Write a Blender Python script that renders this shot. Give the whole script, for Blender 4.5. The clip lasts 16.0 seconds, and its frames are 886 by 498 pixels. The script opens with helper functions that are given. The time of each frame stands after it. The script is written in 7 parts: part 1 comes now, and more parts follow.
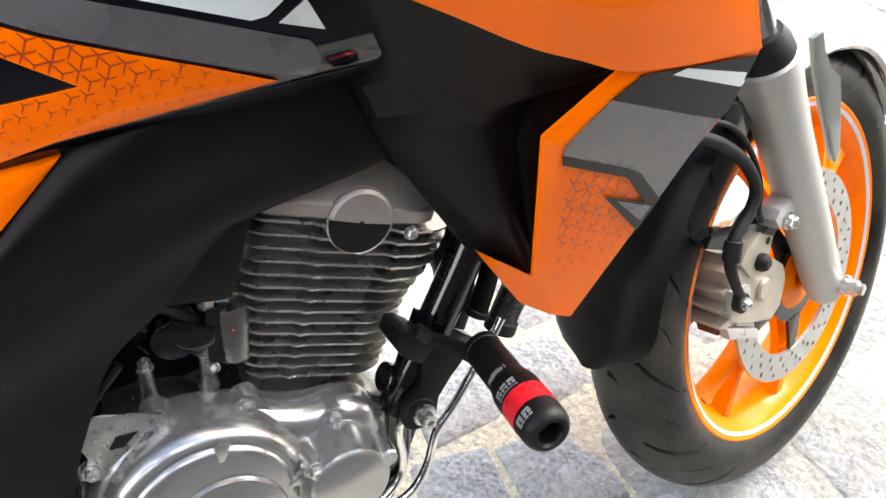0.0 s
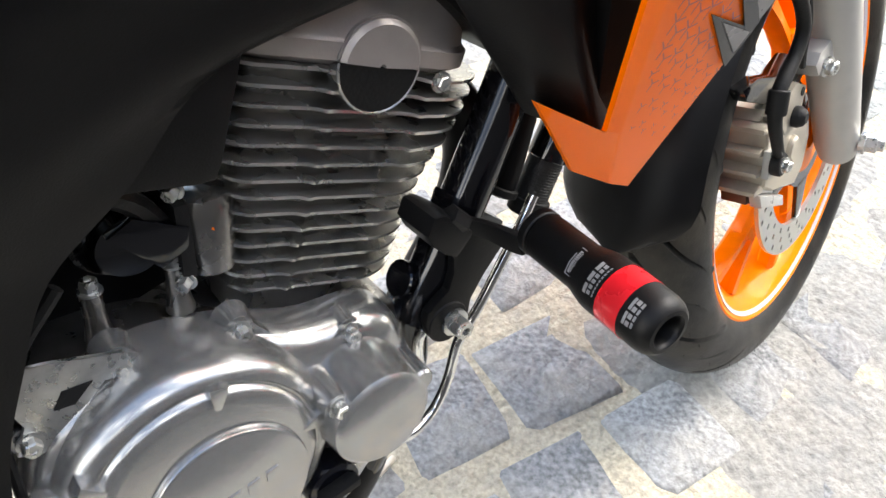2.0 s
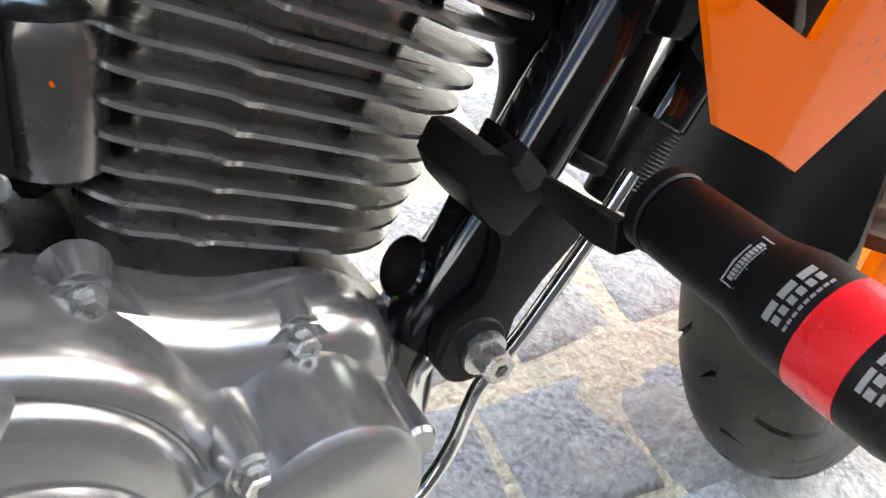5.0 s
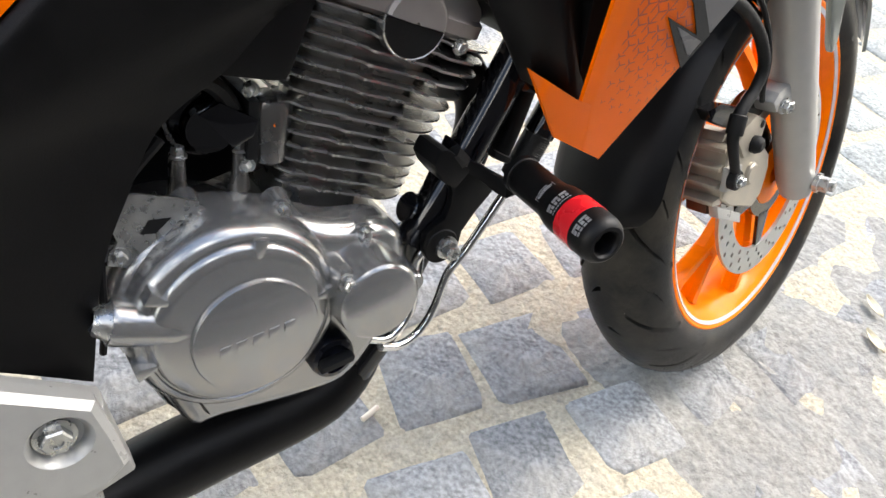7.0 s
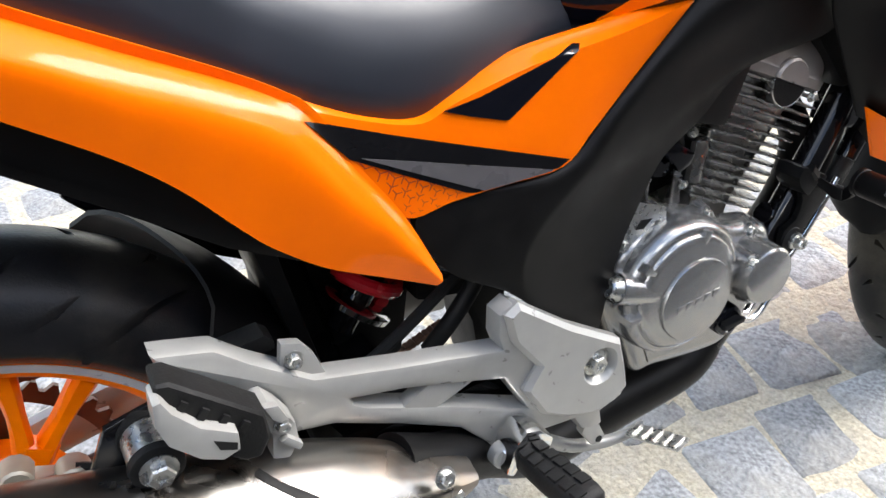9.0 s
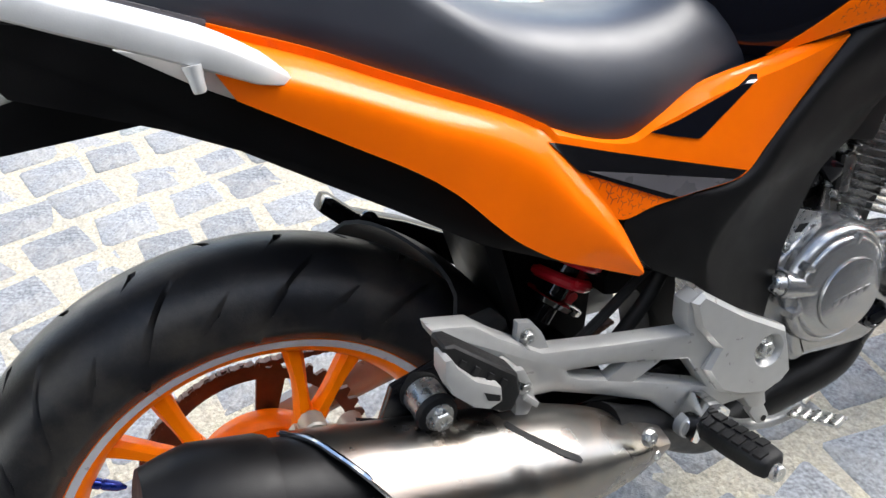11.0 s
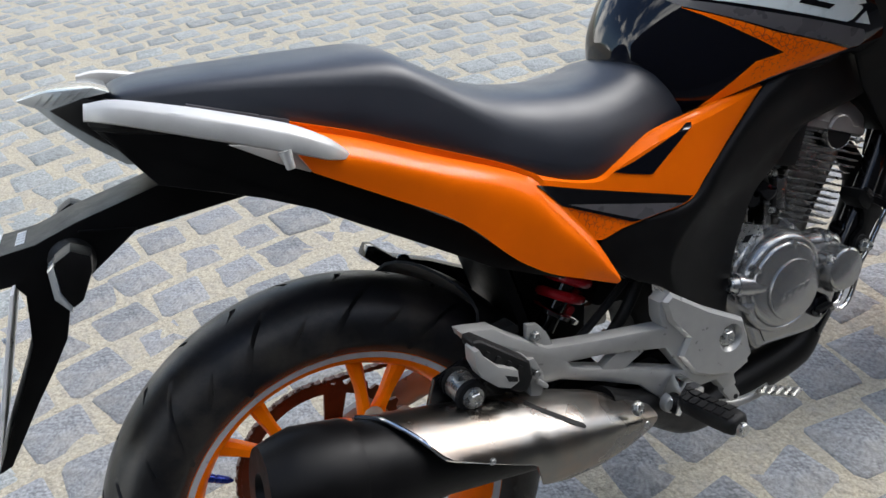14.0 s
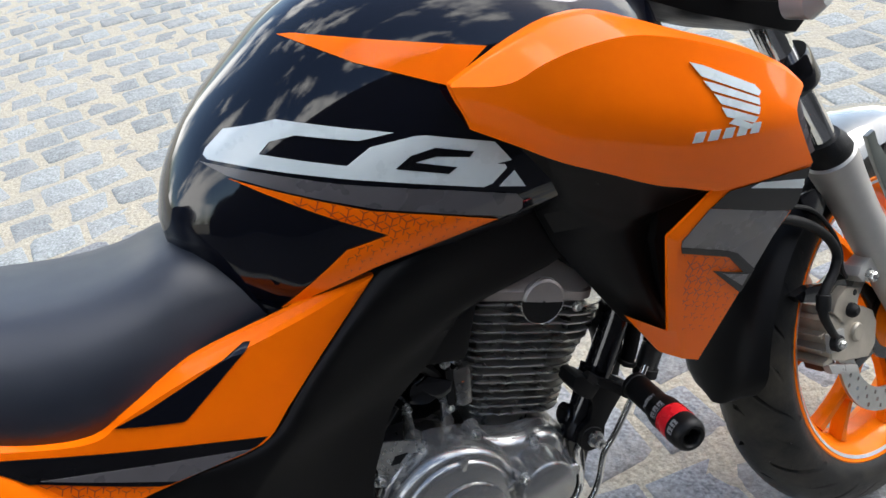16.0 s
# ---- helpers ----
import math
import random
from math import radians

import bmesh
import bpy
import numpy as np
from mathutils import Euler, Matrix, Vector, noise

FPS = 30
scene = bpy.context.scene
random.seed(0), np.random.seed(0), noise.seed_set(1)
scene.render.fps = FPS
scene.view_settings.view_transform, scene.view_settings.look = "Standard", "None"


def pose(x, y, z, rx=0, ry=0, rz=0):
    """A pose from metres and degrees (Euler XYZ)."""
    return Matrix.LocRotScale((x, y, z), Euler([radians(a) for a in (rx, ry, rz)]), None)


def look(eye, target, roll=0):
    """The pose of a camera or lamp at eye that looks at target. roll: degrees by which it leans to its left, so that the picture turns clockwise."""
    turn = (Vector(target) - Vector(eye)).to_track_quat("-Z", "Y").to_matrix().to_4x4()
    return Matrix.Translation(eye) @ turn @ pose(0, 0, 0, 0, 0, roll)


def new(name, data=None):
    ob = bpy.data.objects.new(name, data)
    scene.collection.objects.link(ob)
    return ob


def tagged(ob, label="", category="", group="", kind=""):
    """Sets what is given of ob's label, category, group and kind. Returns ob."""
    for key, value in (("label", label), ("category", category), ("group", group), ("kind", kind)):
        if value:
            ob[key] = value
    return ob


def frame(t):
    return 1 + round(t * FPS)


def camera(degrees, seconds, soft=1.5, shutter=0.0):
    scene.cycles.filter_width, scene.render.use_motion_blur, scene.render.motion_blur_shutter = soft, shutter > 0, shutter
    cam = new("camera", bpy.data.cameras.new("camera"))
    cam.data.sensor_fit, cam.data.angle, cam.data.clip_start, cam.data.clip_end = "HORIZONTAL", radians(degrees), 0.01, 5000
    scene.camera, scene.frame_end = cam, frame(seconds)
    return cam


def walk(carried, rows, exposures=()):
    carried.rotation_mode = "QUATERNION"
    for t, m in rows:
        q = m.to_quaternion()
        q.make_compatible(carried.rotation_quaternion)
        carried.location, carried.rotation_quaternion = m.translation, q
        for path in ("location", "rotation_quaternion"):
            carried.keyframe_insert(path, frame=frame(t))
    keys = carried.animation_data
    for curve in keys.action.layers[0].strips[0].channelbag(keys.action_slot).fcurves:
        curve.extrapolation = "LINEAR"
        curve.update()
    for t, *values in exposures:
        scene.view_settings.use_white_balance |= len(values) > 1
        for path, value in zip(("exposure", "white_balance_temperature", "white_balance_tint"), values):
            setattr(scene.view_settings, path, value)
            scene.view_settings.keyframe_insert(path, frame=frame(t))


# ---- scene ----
from mathutils.bvhtree import BVHTree
from mathutils.geometry import tessellate_polygon

cam = camera(58.26, 16.0)
PATH = [
    (0, (0.6938, -0.4708, 0.9755), (1.4173, 0.8444, -0.3462), 1.12),
    (0.5, (0.6543, -0.5102, 0.9751), (1.3711, 0.8032, -0.3520), 2.01),
    (1, (0.6446, -0.4545, 0.9071), (1.4371, 0.6915, -0.5277), 4.40),
    (1.5, (0.6421, -0.3687, 0.8757), (1.5126, 0.6751, -0.5915), 6.00),
    (2, (0.6574, -0.3330, 0.8462), (1.5435, 0.6807, -0.6327), 6.02),
    (2.5, (0.6778, -0.2983, 0.7737), (1.5981, 0.7648, -0.6485), 8.04),
    (3, (0.7086, -0.2709, 0.7089), (1.6600, 0.7808, -0.7013), 10.40),
    (3.5, (0.7281, -0.2474, 0.7026), (1.6683, 0.8320, -0.6941), 10.39),
    (4, (0.7341, -0.2423, 0.6702), (1.6419, 0.8466, -0.7405), 12.31),
    (4.5, (0.7373, -0.2349, 0.6445), (1.6627, 0.8355, -0.7690), 14.28),
    (4.7, (0.7361, -0.2339, 0.6499), (1.6490, 0.8554, -0.7572), 13.53),
    (6.8, (0.6064, -0.4086, 0.8345), (1.5493, 0.7111, -0.5283), 13.64),
    (7, (0.5694, -0.4722, 0.8749), (1.4909, 0.6469, -0.5031), 12.38),
    (7.5, (0.4789, -0.5658, 0.9454), (1.3125, 0.7242, -0.3356), 6.04),
    (8, (0.3485, -0.5492, 0.9563), (1.1850, 0.7341, -0.3295), 4.97),
    (8.5, (0.2118, -0.5052, 0.9603), (1.1059, 0.7347, -0.3293), 4.43),
    (9, (0.1464, -0.5262, 0.9765), (0.9316, 0.8061, -0.2917), 3.42),
    (9.5, (0.1406, -0.6058, 1.0126), (0.7665, 0.8173, -0.2456), 0.36),
    (9.7, (0.1310, -0.6368, 1.0123), (0.6962, 0.8218, -0.2338), -1.05),
    (12, (-0.1466, -0.5597, 1.1131), (0.5553, 0.9403, -0.0082), -2.49),
    (12.5, (-0.1602, -0.6331, 1.1578), (0.4933, 0.9742, 0.1631), -4.59),
    (13, (-0.1764, -0.7119, 1.1728), (0.3924, 0.9418, 0.2025), -5.60),
    (13.5, (-0.1699, -0.7827, 1.1564), (0.4415, 0.8229, 0.1324), -4.84),
    (14, (-0.1400, -0.7900, 1.1444), (0.5207, 0.7703, 0.0818), -6.65),
    (14.5, (-0.0688, -0.7078, 1.1279), (0.5906, 0.8173, 0.0147), -5.45),
    (15, (0.0779, -0.6284, 1.1538), (0.7774, 0.8812, 0.0440), -6.91),
    (15.5, (0.3317, -0.6496, 1.1532), (0.9272, 0.9174, 0.0623), -5.29),
    (16, (0.5460, -0.6445, 1.1622), (1.0784, 0.9047, 0.0147), -9.53),
]
EXPOSURES = [(0.0, 1.62, 6900, 10), (0.5, 1.72, 6880, 10), (1.0, 1.4, 6860, 10), (2.0, 1.4, 6760, 10), (3.5, 1.5, 6660, 10), (4.5, 1.55, 6640, 10), (7.0, 1.15, 6760, 10), (8.5, 1.22, 6600, 10), (9.5, 1.08, 6520, 10), (12.0, 0.48, 6360, 10), (12.5, 0.0, 6340, 10), (13.5, 0.0, 6340, 10), (14.5, 0.2, 6300, 10), (15.5, 0.28, 6280, 10), (16.0, 0.42, 6280, 10)]
walk(cam, [(t, look(eye, target, roll)) for t, eye, target, roll in PATH], EXPOSURES)

# ---- light ----
SUN_FROM = Vector((0.70, 0.02, 0.70)).normalized()
world = bpy.data.worlds.new("sky")
scene.world = world
world.use_nodes = True
wn, wl = world.node_tree.nodes, world.node_tree.links
sky = wn.new("ShaderNodeTexSky")
sky.sky_type = "NISHITA"
sky.sun_disc = False
sky.dust_density = 1.4
sky.sun_elevation = math.asin(SUN_FROM.z)
sky.sun_rotation = math.atan2(SUN_FROM.x, SUN_FROM.y)
wcoord = wn.new("ShaderNodeTexCoord")
wnoise = wn.new("ShaderNodeTexNoise")
wnoise.inputs["Scale"].default_value = 2.6
wnoise.inputs["Detail"].default_value = 7.0
wnoise.inputs["Roughness"].default_value = 0.58
wramp = wn.new("ShaderNodeValToRGB")
wramp.color_ramp.elements[0].position = 0.515
wramp.color_ramp.elements[1].position = 0.61
wmix = wn.new("ShaderNodeMixRGB")
wmix.inputs["Color2"].default_value = (17.0, 16.5, 15.5, 1)
wl.new(wcoord.outputs["Generated"], wnoise.inputs["Vector"])
wl.new(wnoise.outputs["Fac"], wramp.inputs["Fac"])
wl.new(wramp.outputs["Color"], wmix.inputs["Fac"])
wl.new(sky.outputs["Color"], wmix.inputs["Color1"])
wl.new(wmix.outputs["Color"], wn["Background"].inputs["Color"])
wn["Background"].inputs["Strength"].default_value = 0.245
sun_data = bpy.data.lights.new("sun", "SUN")
sun_data.energy, sun_data.angle, sun_data.color = 2.1, radians(26), (1.0, 0.98, 0.95)
sun = new("sun", sun_data)
sun.matrix_world = look(SUN_FROM * 20, (0, 0, 0))


# ---- materials ----
def mat(name, color, rough=0.5, metal=0.0, vary=0.12, scale=30.0, bump=0.0, bump_scale=200.0, coat=0.0, spread=0.0,
        second=None, second_scale=6.0, second_amount=0.5, rvary=0.08, transmission=0.0, island=False, spec=0.5, bump_dist=0.002):
    m = bpy.data.materials.new(name)
    m.use_nodes = True
    nt = m.node_tree
    bsdf = nt.nodes["Principled BSDF"]
    bsdf.inputs["Roughness"].default_value = rough
    bsdf.inputs["Metallic"].default_value = metal
    bsdf.inputs["Specular IOR Level"].default_value = spec
    bsdf.inputs["Coat Weight"].default_value = coat
    bsdf.inputs["Coat Roughness"].default_value = 0.04
    bsdf.inputs["Transmission Weight"].default_value = transmission
    co = nt.nodes.new("ShaderNodeTexCoord")
    no = nt.nodes.new("ShaderNodeTexNoise")
    no.inputs["Scale"].default_value = scale
    no.inputs["Detail"].default_value = 6.0
    nt.links.new(co.outputs["Object"], no.inputs["Vector"])
    hsv = nt.nodes.new("ShaderNodeHueSaturation")
    hsv.inputs["Color"].default_value = (*color, 1)
    last = hsv.outputs["Color"]
    rng = nt.nodes.new("ShaderNodeMapRange")
    rng.inputs["From Min"].default_value, rng.inputs["From Max"].default_value = 0.3, 0.7
    rng.inputs["To Min"].default_value, rng.inputs["To Max"].default_value = 1 - vary, 1 + vary
    nt.links.new(no.outputs["Fac"], rng.inputs["Value"])
    value = rng.outputs["Result"]
    if spread:
        if island:
            ge = nt.nodes.new("ShaderNodeNewGeometry")
            rand = ge.outputs["Random Per Island"]
        else:
            oi = nt.nodes.new("ShaderNodeObjectInfo")
            rand = oi.outputs["Random"]
        r2 = nt.nodes.new("ShaderNodeMapRange")
        r2.inputs["To Min"].default_value, r2.inputs["To Max"].default_value = 1 - spread, 1 + spread
        nt.links.new(rand, r2.inputs["Value"])
        mul = nt.nodes.new("ShaderNodeMath")
        mul.operation = "MULTIPLY"
        nt.links.new(value, mul.inputs[0])
        nt.links.new(r2.outputs["Result"], mul.inputs[1])
        value = mul.outputs["Value"]
    nt.links.new(value, hsv.inputs["Value"])
    if second:
        n2 = nt.nodes.new("ShaderNodeTexNoise")
        n2.inputs["Scale"].default_value = second_scale
        n2.inputs["Detail"].default_value = 8.0
        n2.inputs["Roughness"].default_value = 0.65
        nt.links.new(co.outputs["Object"], n2.inputs["Vector"])
        ra = nt.nodes.new("ShaderNodeValToRGB")
        ra.color_ramp.elements[0].position, ra.color_ramp.elements[1].position = 0.46, 0.66
        ra.color_ramp.elements[1].color = (second_amount,) * 3 + (1,)
        nt.links.new(n2.outputs["Fac"], ra.inputs["Fac"])
        mx = nt.nodes.new("ShaderNodeMixRGB")
        mx.inputs["Color2"].default_value = (*second, 1)
        nt.links.new(ra.outputs["Color"], mx.inputs["Fac"])
        nt.links.new(last, mx.inputs["Color1"])
        last = mx.outputs["Color"]
    nt.links.new(last, bsdf.inputs["Base Color"])
    if rvary:
        r3 = nt.nodes.new("ShaderNodeMapRange")
        r3.inputs["From Min"].default_value, r3.inputs["From Max"].default_value = 0.3, 0.7
        r3.inputs["To Min"].default_value, r3.inputs["To Max"].default_value = max(0.02, rough - rvary), rough + rvary
        nt.links.new(no.outputs["Fac"], r3.inputs["Value"])
        nt.links.new(r3.outputs["Result"], bsdf.inputs["Roughness"])
    if bump:
        nb = nt.nodes.new("ShaderNodeTexNoise")
        nb.inputs["Scale"].default_value = bump_scale
        nb.inputs["Detail"].default_value = 7.0
        nt.links.new(co.outputs["Object"], nb.inputs["Vector"])
        bu = nt.nodes.new("ShaderNodeBump")
        bu.inputs["Strength"].default_value = bump
        bu.inputs["Distance"].default_value = bump_dist
        nt.links.new(nb.outputs["Fac"], bu.inputs["Height"])
        nt.links.new(bu.outputs["Normal"], bsdf.inputs["Normal"])
    return m


ORANGE = mat("orange_paint", (0.90, 0.150, 0.0), 0.42, 0.0, 0.05, 12, coat=0.33, rvary=0.03, spec=0.04)
ORANGE_RIM = mat("orange_rim_paint", (0.92, 0.19, 0.0), 0.4, 0.0, 0.06, 60, coat=0.2, rvary=0.05, spec=0.05)
GLOSS_BLACK = mat("gloss_black_paint", (0.0025, 0.003, 0.006), 0.05, 0.0, 0.1, 80, rvary=0.015, spec=0.45)
DECAL_BLACK = mat("black_vinyl", (0.005, 0.005, 0.006), 0.2, vary=0.1, rvary=0.02, spec=0.2)
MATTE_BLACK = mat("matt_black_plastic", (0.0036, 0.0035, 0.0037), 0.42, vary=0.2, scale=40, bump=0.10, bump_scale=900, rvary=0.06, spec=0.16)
SATIN_BLACK = mat("satin_black_steel", (0.004, 0.004, 0.005), 0.09, vary=0.2, scale=30, rvary=0.03)
RUBBER_BLACK = mat("black_rubber", (0.007, 0.007, 0.007), 0.6, vary=0.2, scale=60, bump=0.2, bump_scale=400, spec=0.25)
BRAID = mat("braided_hose", (0.010, 0.010, 0.010), 0.5, vary=0.5, scale=400, bump=0.35, bump_scale=500, spec=0.3)
SEAT_VINYL = mat("seat_vinyl", (0.007, 0.0105, 0.019), 0.47, vary=0.1, scale=20, bump=0.08, bump_scale=1400, rvary=0.04, spec=0.75)
DECAL_WHITE = mat("white_vinyl", (0.62, 0.68, 0.68), 0.3, vary=0.05, coat=0.5)
DECAL_MID = mat("grey_print", (0.20, 0.20, 0.205), 0.4)
DECAL_GREY = mat("grey_vinyl", (0.085, 0.08, 0.085), 0.3, vary=0.08, coat=0.2)
DECAL_RED = mat("dark_red_pattern", (0.30, 0.028, 0.006), 0.4, vary=0.1)
ALU_COVER = mat("engine_cover_paint", (0.36, 0.358, 0.352), 0.24, 0.78, 0.03, 14, rvary=0.03)
ALU_CAST = mat("cast_aluminium", (0.25, 0.24, 0.225), 0.27, 0.85, 0.12, 40, bump=0.04, bump_scale=300, second=(0.10, 0.095, 0.085), second_scale=14)
ALU_FIN = mat("dusty_fin_metal", (0.46, 0.452, 0.43), 0.27, 0.85, 0.12, 30, bump=0.02, bump_scale=120, second=(0.32, 0.30, 0.27), second_scale=22, second_amount=0.4)
HEAD_PAINT = mat("cylinder_head_paint", (0.36, 0.33, 0.31), 0.40, 0.5, 0.06, 60, bump=0.06, bump_scale=500)
SILVER = mat("silver_painted_alloy", (0.36, 0.357, 0.338), 0.34, 0.3, 0.05, 60, bump=0.05, bump_scale=700)
RAIL_SILVER = mat("grab_rail_silver", (0.54, 0.54, 0.525), 0.45, 0.25, 0.05, 50, bump=0.04, bump_scale=800)
FORK_GREY = mat("fork_silver", (0.39, 0.38, 0.35), 0.40, 0.2, 0.05, 40)
STEEL = mat("brushed_steel", (0.21, 0.203, 0.19), 0.30, 1.0, 0.12, 12, bump=0.06, bump_scale=700, second=(0.42, 0.26, 0.16), second_scale=9, second_amount=0.35)
CHROME = mat("chrome", (0.75, 0.75, 0.74), 0.12, 1.0, 0.05, 30)
ZINC = mat("zinc_bolt", (0.50, 0.50, 0.48), 0.3, 0.9, 0.15, 120, rvary=0.1)
DISC_STEEL = mat("brake_disc_steel", (0.42, 0.43, 0.41), 0.35, 0.8, 0.1, 50)
CALIPER = mat("caliper_alloy", (0.40, 0.36, 0.29), 0.4, 0.5, 0.1, 60, bump=0.1, bump_scale=400)
TYRE = mat("tyre_rubber", (0.009, 0.009, 0.010), 0.36, vary=0.25, scale=25, bump=0.15, bump_scale=500, second=(0.055, 0.048, 0.038), second_scale=12, second_amount=0.5, spec=0.28)
TYRE_FRONT = mat("dusty_tyre_rubber", (0.010, 0.010, 0.0098), 0.42, vary=0.25, scale=25, bump=0.2, bump_scale=500, second=(0.08, 0.07, 0.052), second_scale=10, second_amount=0.4, spec=0.2)
TAPE = mat("reflective_rim_tape", (0.50, 0.51, 0.56), 0.35, 0.2, 0.06, 80)
RED_ANOD = mat("red_anodised", (0.62, 0.012, 0.02), 0.28, 0.25, 0.06, 80, coat=0.4)
SPRING_RED = mat("red_spring_paint", (0.55, 0.015, 0.025), 0.22, vary=0.15, scale=40, coat=0.6)
BLUE_ANOD = mat("blue_anodised", (0.008, 0.025, 0.22), 0.3, 0.5)
RUST = mat("oily_sprocket_steel", (0.10, 0.04, 0.02), 0.45, 0.4, 0.3, 60, second=(0.02, 0.015, 0.012), second_scale=30)
LENS = mat("clear_lens_plastic", (0.34, 0.355, 0.35), 0.12, 0.0, 0.06, 30, coat=0.6)
LENS_DARKER = mat("darker_lens_plastic", (0.27, 0.285, 0.28), 0.14, 0.0, 0.1, 60, coat=0.5)
FENDER_GLOSS = mat("grey_gloss_fender_paint", (0.15, 0.16, 0.14), 0.14, vary=0.1, coat=1.0, rvary=0.02)
PAPER = mat("sticker_paper", (0.75, 0.75, 0.74), 0.5)
BLUE_INK = mat("blue_ink", (0.015, 0.03, 0.25), 0.5)
RED_INK = mat("red_ink", (0.5, 0.03, 0.02), 0.5)
# One granite twice: shade put into the near colour, brighter ground into the far.
STONE_SHADED = mat("granite_sett_shaded", (0.225, 0.229, 0.231), 0.75, vary=0.42, scale=140, bump=1.0, bump_scale=38, bump_dist=0.012, spread=0.16, second=(0.33, 0.315, 0.28), second_scale=9, second_amount=0.6, spec=0.25)
STONE_LIT = mat("granite_sett_lit", (0.255, 0.268, 0.256), 0.75, vary=0.42, scale=140, bump=1.0, bump_scale=38, bump_dist=0.010, spread=0.16, second=(0.36, 0.355, 0.33), second_scale=9, second_amount=0.4, island=True, spec=0.25)
SAND = mat("sandy_joint", (0.40, 0.358, 0.272), 0.9, vary=0.26, scale=170, bump=1.0, bump_scale=60, bump_dist=0.010, second=(0.33, 0.31, 0.27), second_scale=14, spec=0.1)
# Slurry grey, set darker to hold the shade on the near ground as well.
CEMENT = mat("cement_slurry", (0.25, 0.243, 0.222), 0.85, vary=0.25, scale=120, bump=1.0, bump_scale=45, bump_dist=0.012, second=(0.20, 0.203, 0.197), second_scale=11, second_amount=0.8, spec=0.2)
# Dark surfaces of the strip and wall that are added out of view.
DARK_STRIP = mat("dark_strip", (0.045, 0.045, 0.046), 0.85, vary=0.3, scale=120, bump=0.8, bump_scale=150, spec=0.15)
UNSEEN_WALL = mat("unseen_wall_dark", (0.045, 0.042, 0.04), 0.9, vary=0.15, scale=4, spec=0.1)
BUTT = mat("cigarette_paper", (0.70, 0.62, 0.50), 0.8)
LEAF = mat("dry_leaf", (0.55, 0.50, 0.36), 0.8, vary=0.2, scale=80)


# ---- mesh tools ----
def finish(name, bm, material, parent=None, label="", smooth=32.0):
    bmesh.ops.recalc_face_normals(bm, faces=bm.faces)
    limit = radians(smooth)
    for f in bm.faces:
        f.smooth = True
    for e in bm.edges:
        if len(e.link_faces) == 2 and e.calc_face_angle(0.0) > limit:
            e.smooth = False
    me = bpy.data.meshes.new(name)
    bm.to_mesh(me)
    bm.free()
    me.materials.append(material)
    ob = new(name, me)
    ob.parent = parent
    if label:
        tagged(ob, label)
    return ob


def part(name, bm, material, parent, label="", smooth=32.0, m=None):
    if m is not None:
        bm.transform(m)
    return finish(name, bm, material, parent, label, smooth)


def spline(points, per=6, closed=False):
    """Catmull-Rom through the points."""
    pts = [Vector(p) for p in points]
    n, out = len(pts), []
    for i in range(n if closed else n - 1):
        p0 = pts[(i - 1) % n] if closed or i > 0 else pts[0] * 2 - pts[1]
        p1, p2 = pts[i % n], pts[(i + 1) % n]
        p3 = pts[(i + 2) % n] if closed or i + 2 < n else pts[-1] * 2 - pts[-2]
        for k in range(per):
            t = k / per
            out.append(0.5 * (2 * p1 + (p2 - p0) * t + (2 * p0 - 5 * p1 + 4 * p2 - p3) * t * t + (3 * p1 - p0 - 3 * p2 + p3) * t ** 3))
    if not closed:
        out.append(pts[-1])
    return out


def interp(rows, x):
    """Smooth lookup in rows of (x, a, b, ...)."""
    if x <= rows[0][0]:
        return rows[0][1:]
    for (x0, *a), (x1, *b) in zip(rows, rows[1:]):
        if x <= x1:
            t = (x - x0) / (x1 - x0)
            return [p + (q - p) * t for p, q in zip(a, b)]
    return rows[-1][1:]


def skin(bm, rings, closed=True, caps=True):
    rows = [[bm.verts.new(p) for p in ring] for ring in rings]
    n = len(rows[0])
    for a, b in zip(rows, rows[1:]):
        for i in range(n if closed else n - 1):
            j = (i + 1) % n
            bm.faces.new((a[i], a[j], b[j], b[i]))
    if caps and closed:
        bm.faces.new(rows[0])
        bm.faces.new(rows[-1])
    return rows


def tube(points, radius, sides=12, per=6, closed=False, flat=1.0, smooth_path=True):
    """A round (or flattened) bar along a path; radius may be a list, one a point."""
    bm = bmesh.new()
    radii = radius if isinstance(radius, (list, tuple)) else [radius] * len(points)
    four = [Vector((*p, 0)).to_3d() for p in points]
    if smooth_path and len(points) > 2:
        path = spline(points, per, closed)
        rad = [interp([(i, r) for i, r in enumerate(radii)], k / per)[0] for k in range(len(path))]
    else:
        path, rad = four, list(radii)
    rings, side = [], None
    n = len(path)
    for i, p in enumerate(path):
        a, b = path[max(0, i - 1)], path[min(n - 1, i + 1)]
        if closed:
            a, b = path[(i - 1) % n], path[(i + 1) % n]
        way = (b - a).normalized()
        if side is None:
            side = way.cross(Vector((0, 1, 0)) if abs(way.y) < 0.9 else Vector((0, 0, 1))).normalized()
        side = (side - way * side.dot(way)).normalized()
        up = way.cross(side)
        rings.append([p + rad[i] * (math.cos(2 * math.pi * k / sides) * side + flat * math.sin(2 * math.pi * k / sides) * up) for k in range(sides)])
    if closed:
        rings.append(rings[0])
        skin(bm, rings, True, False)
        bmesh.ops.remove_doubles(bm, verts=bm.verts, dist=1e-6)
    else:
        skin(bm, rings)
    return bm


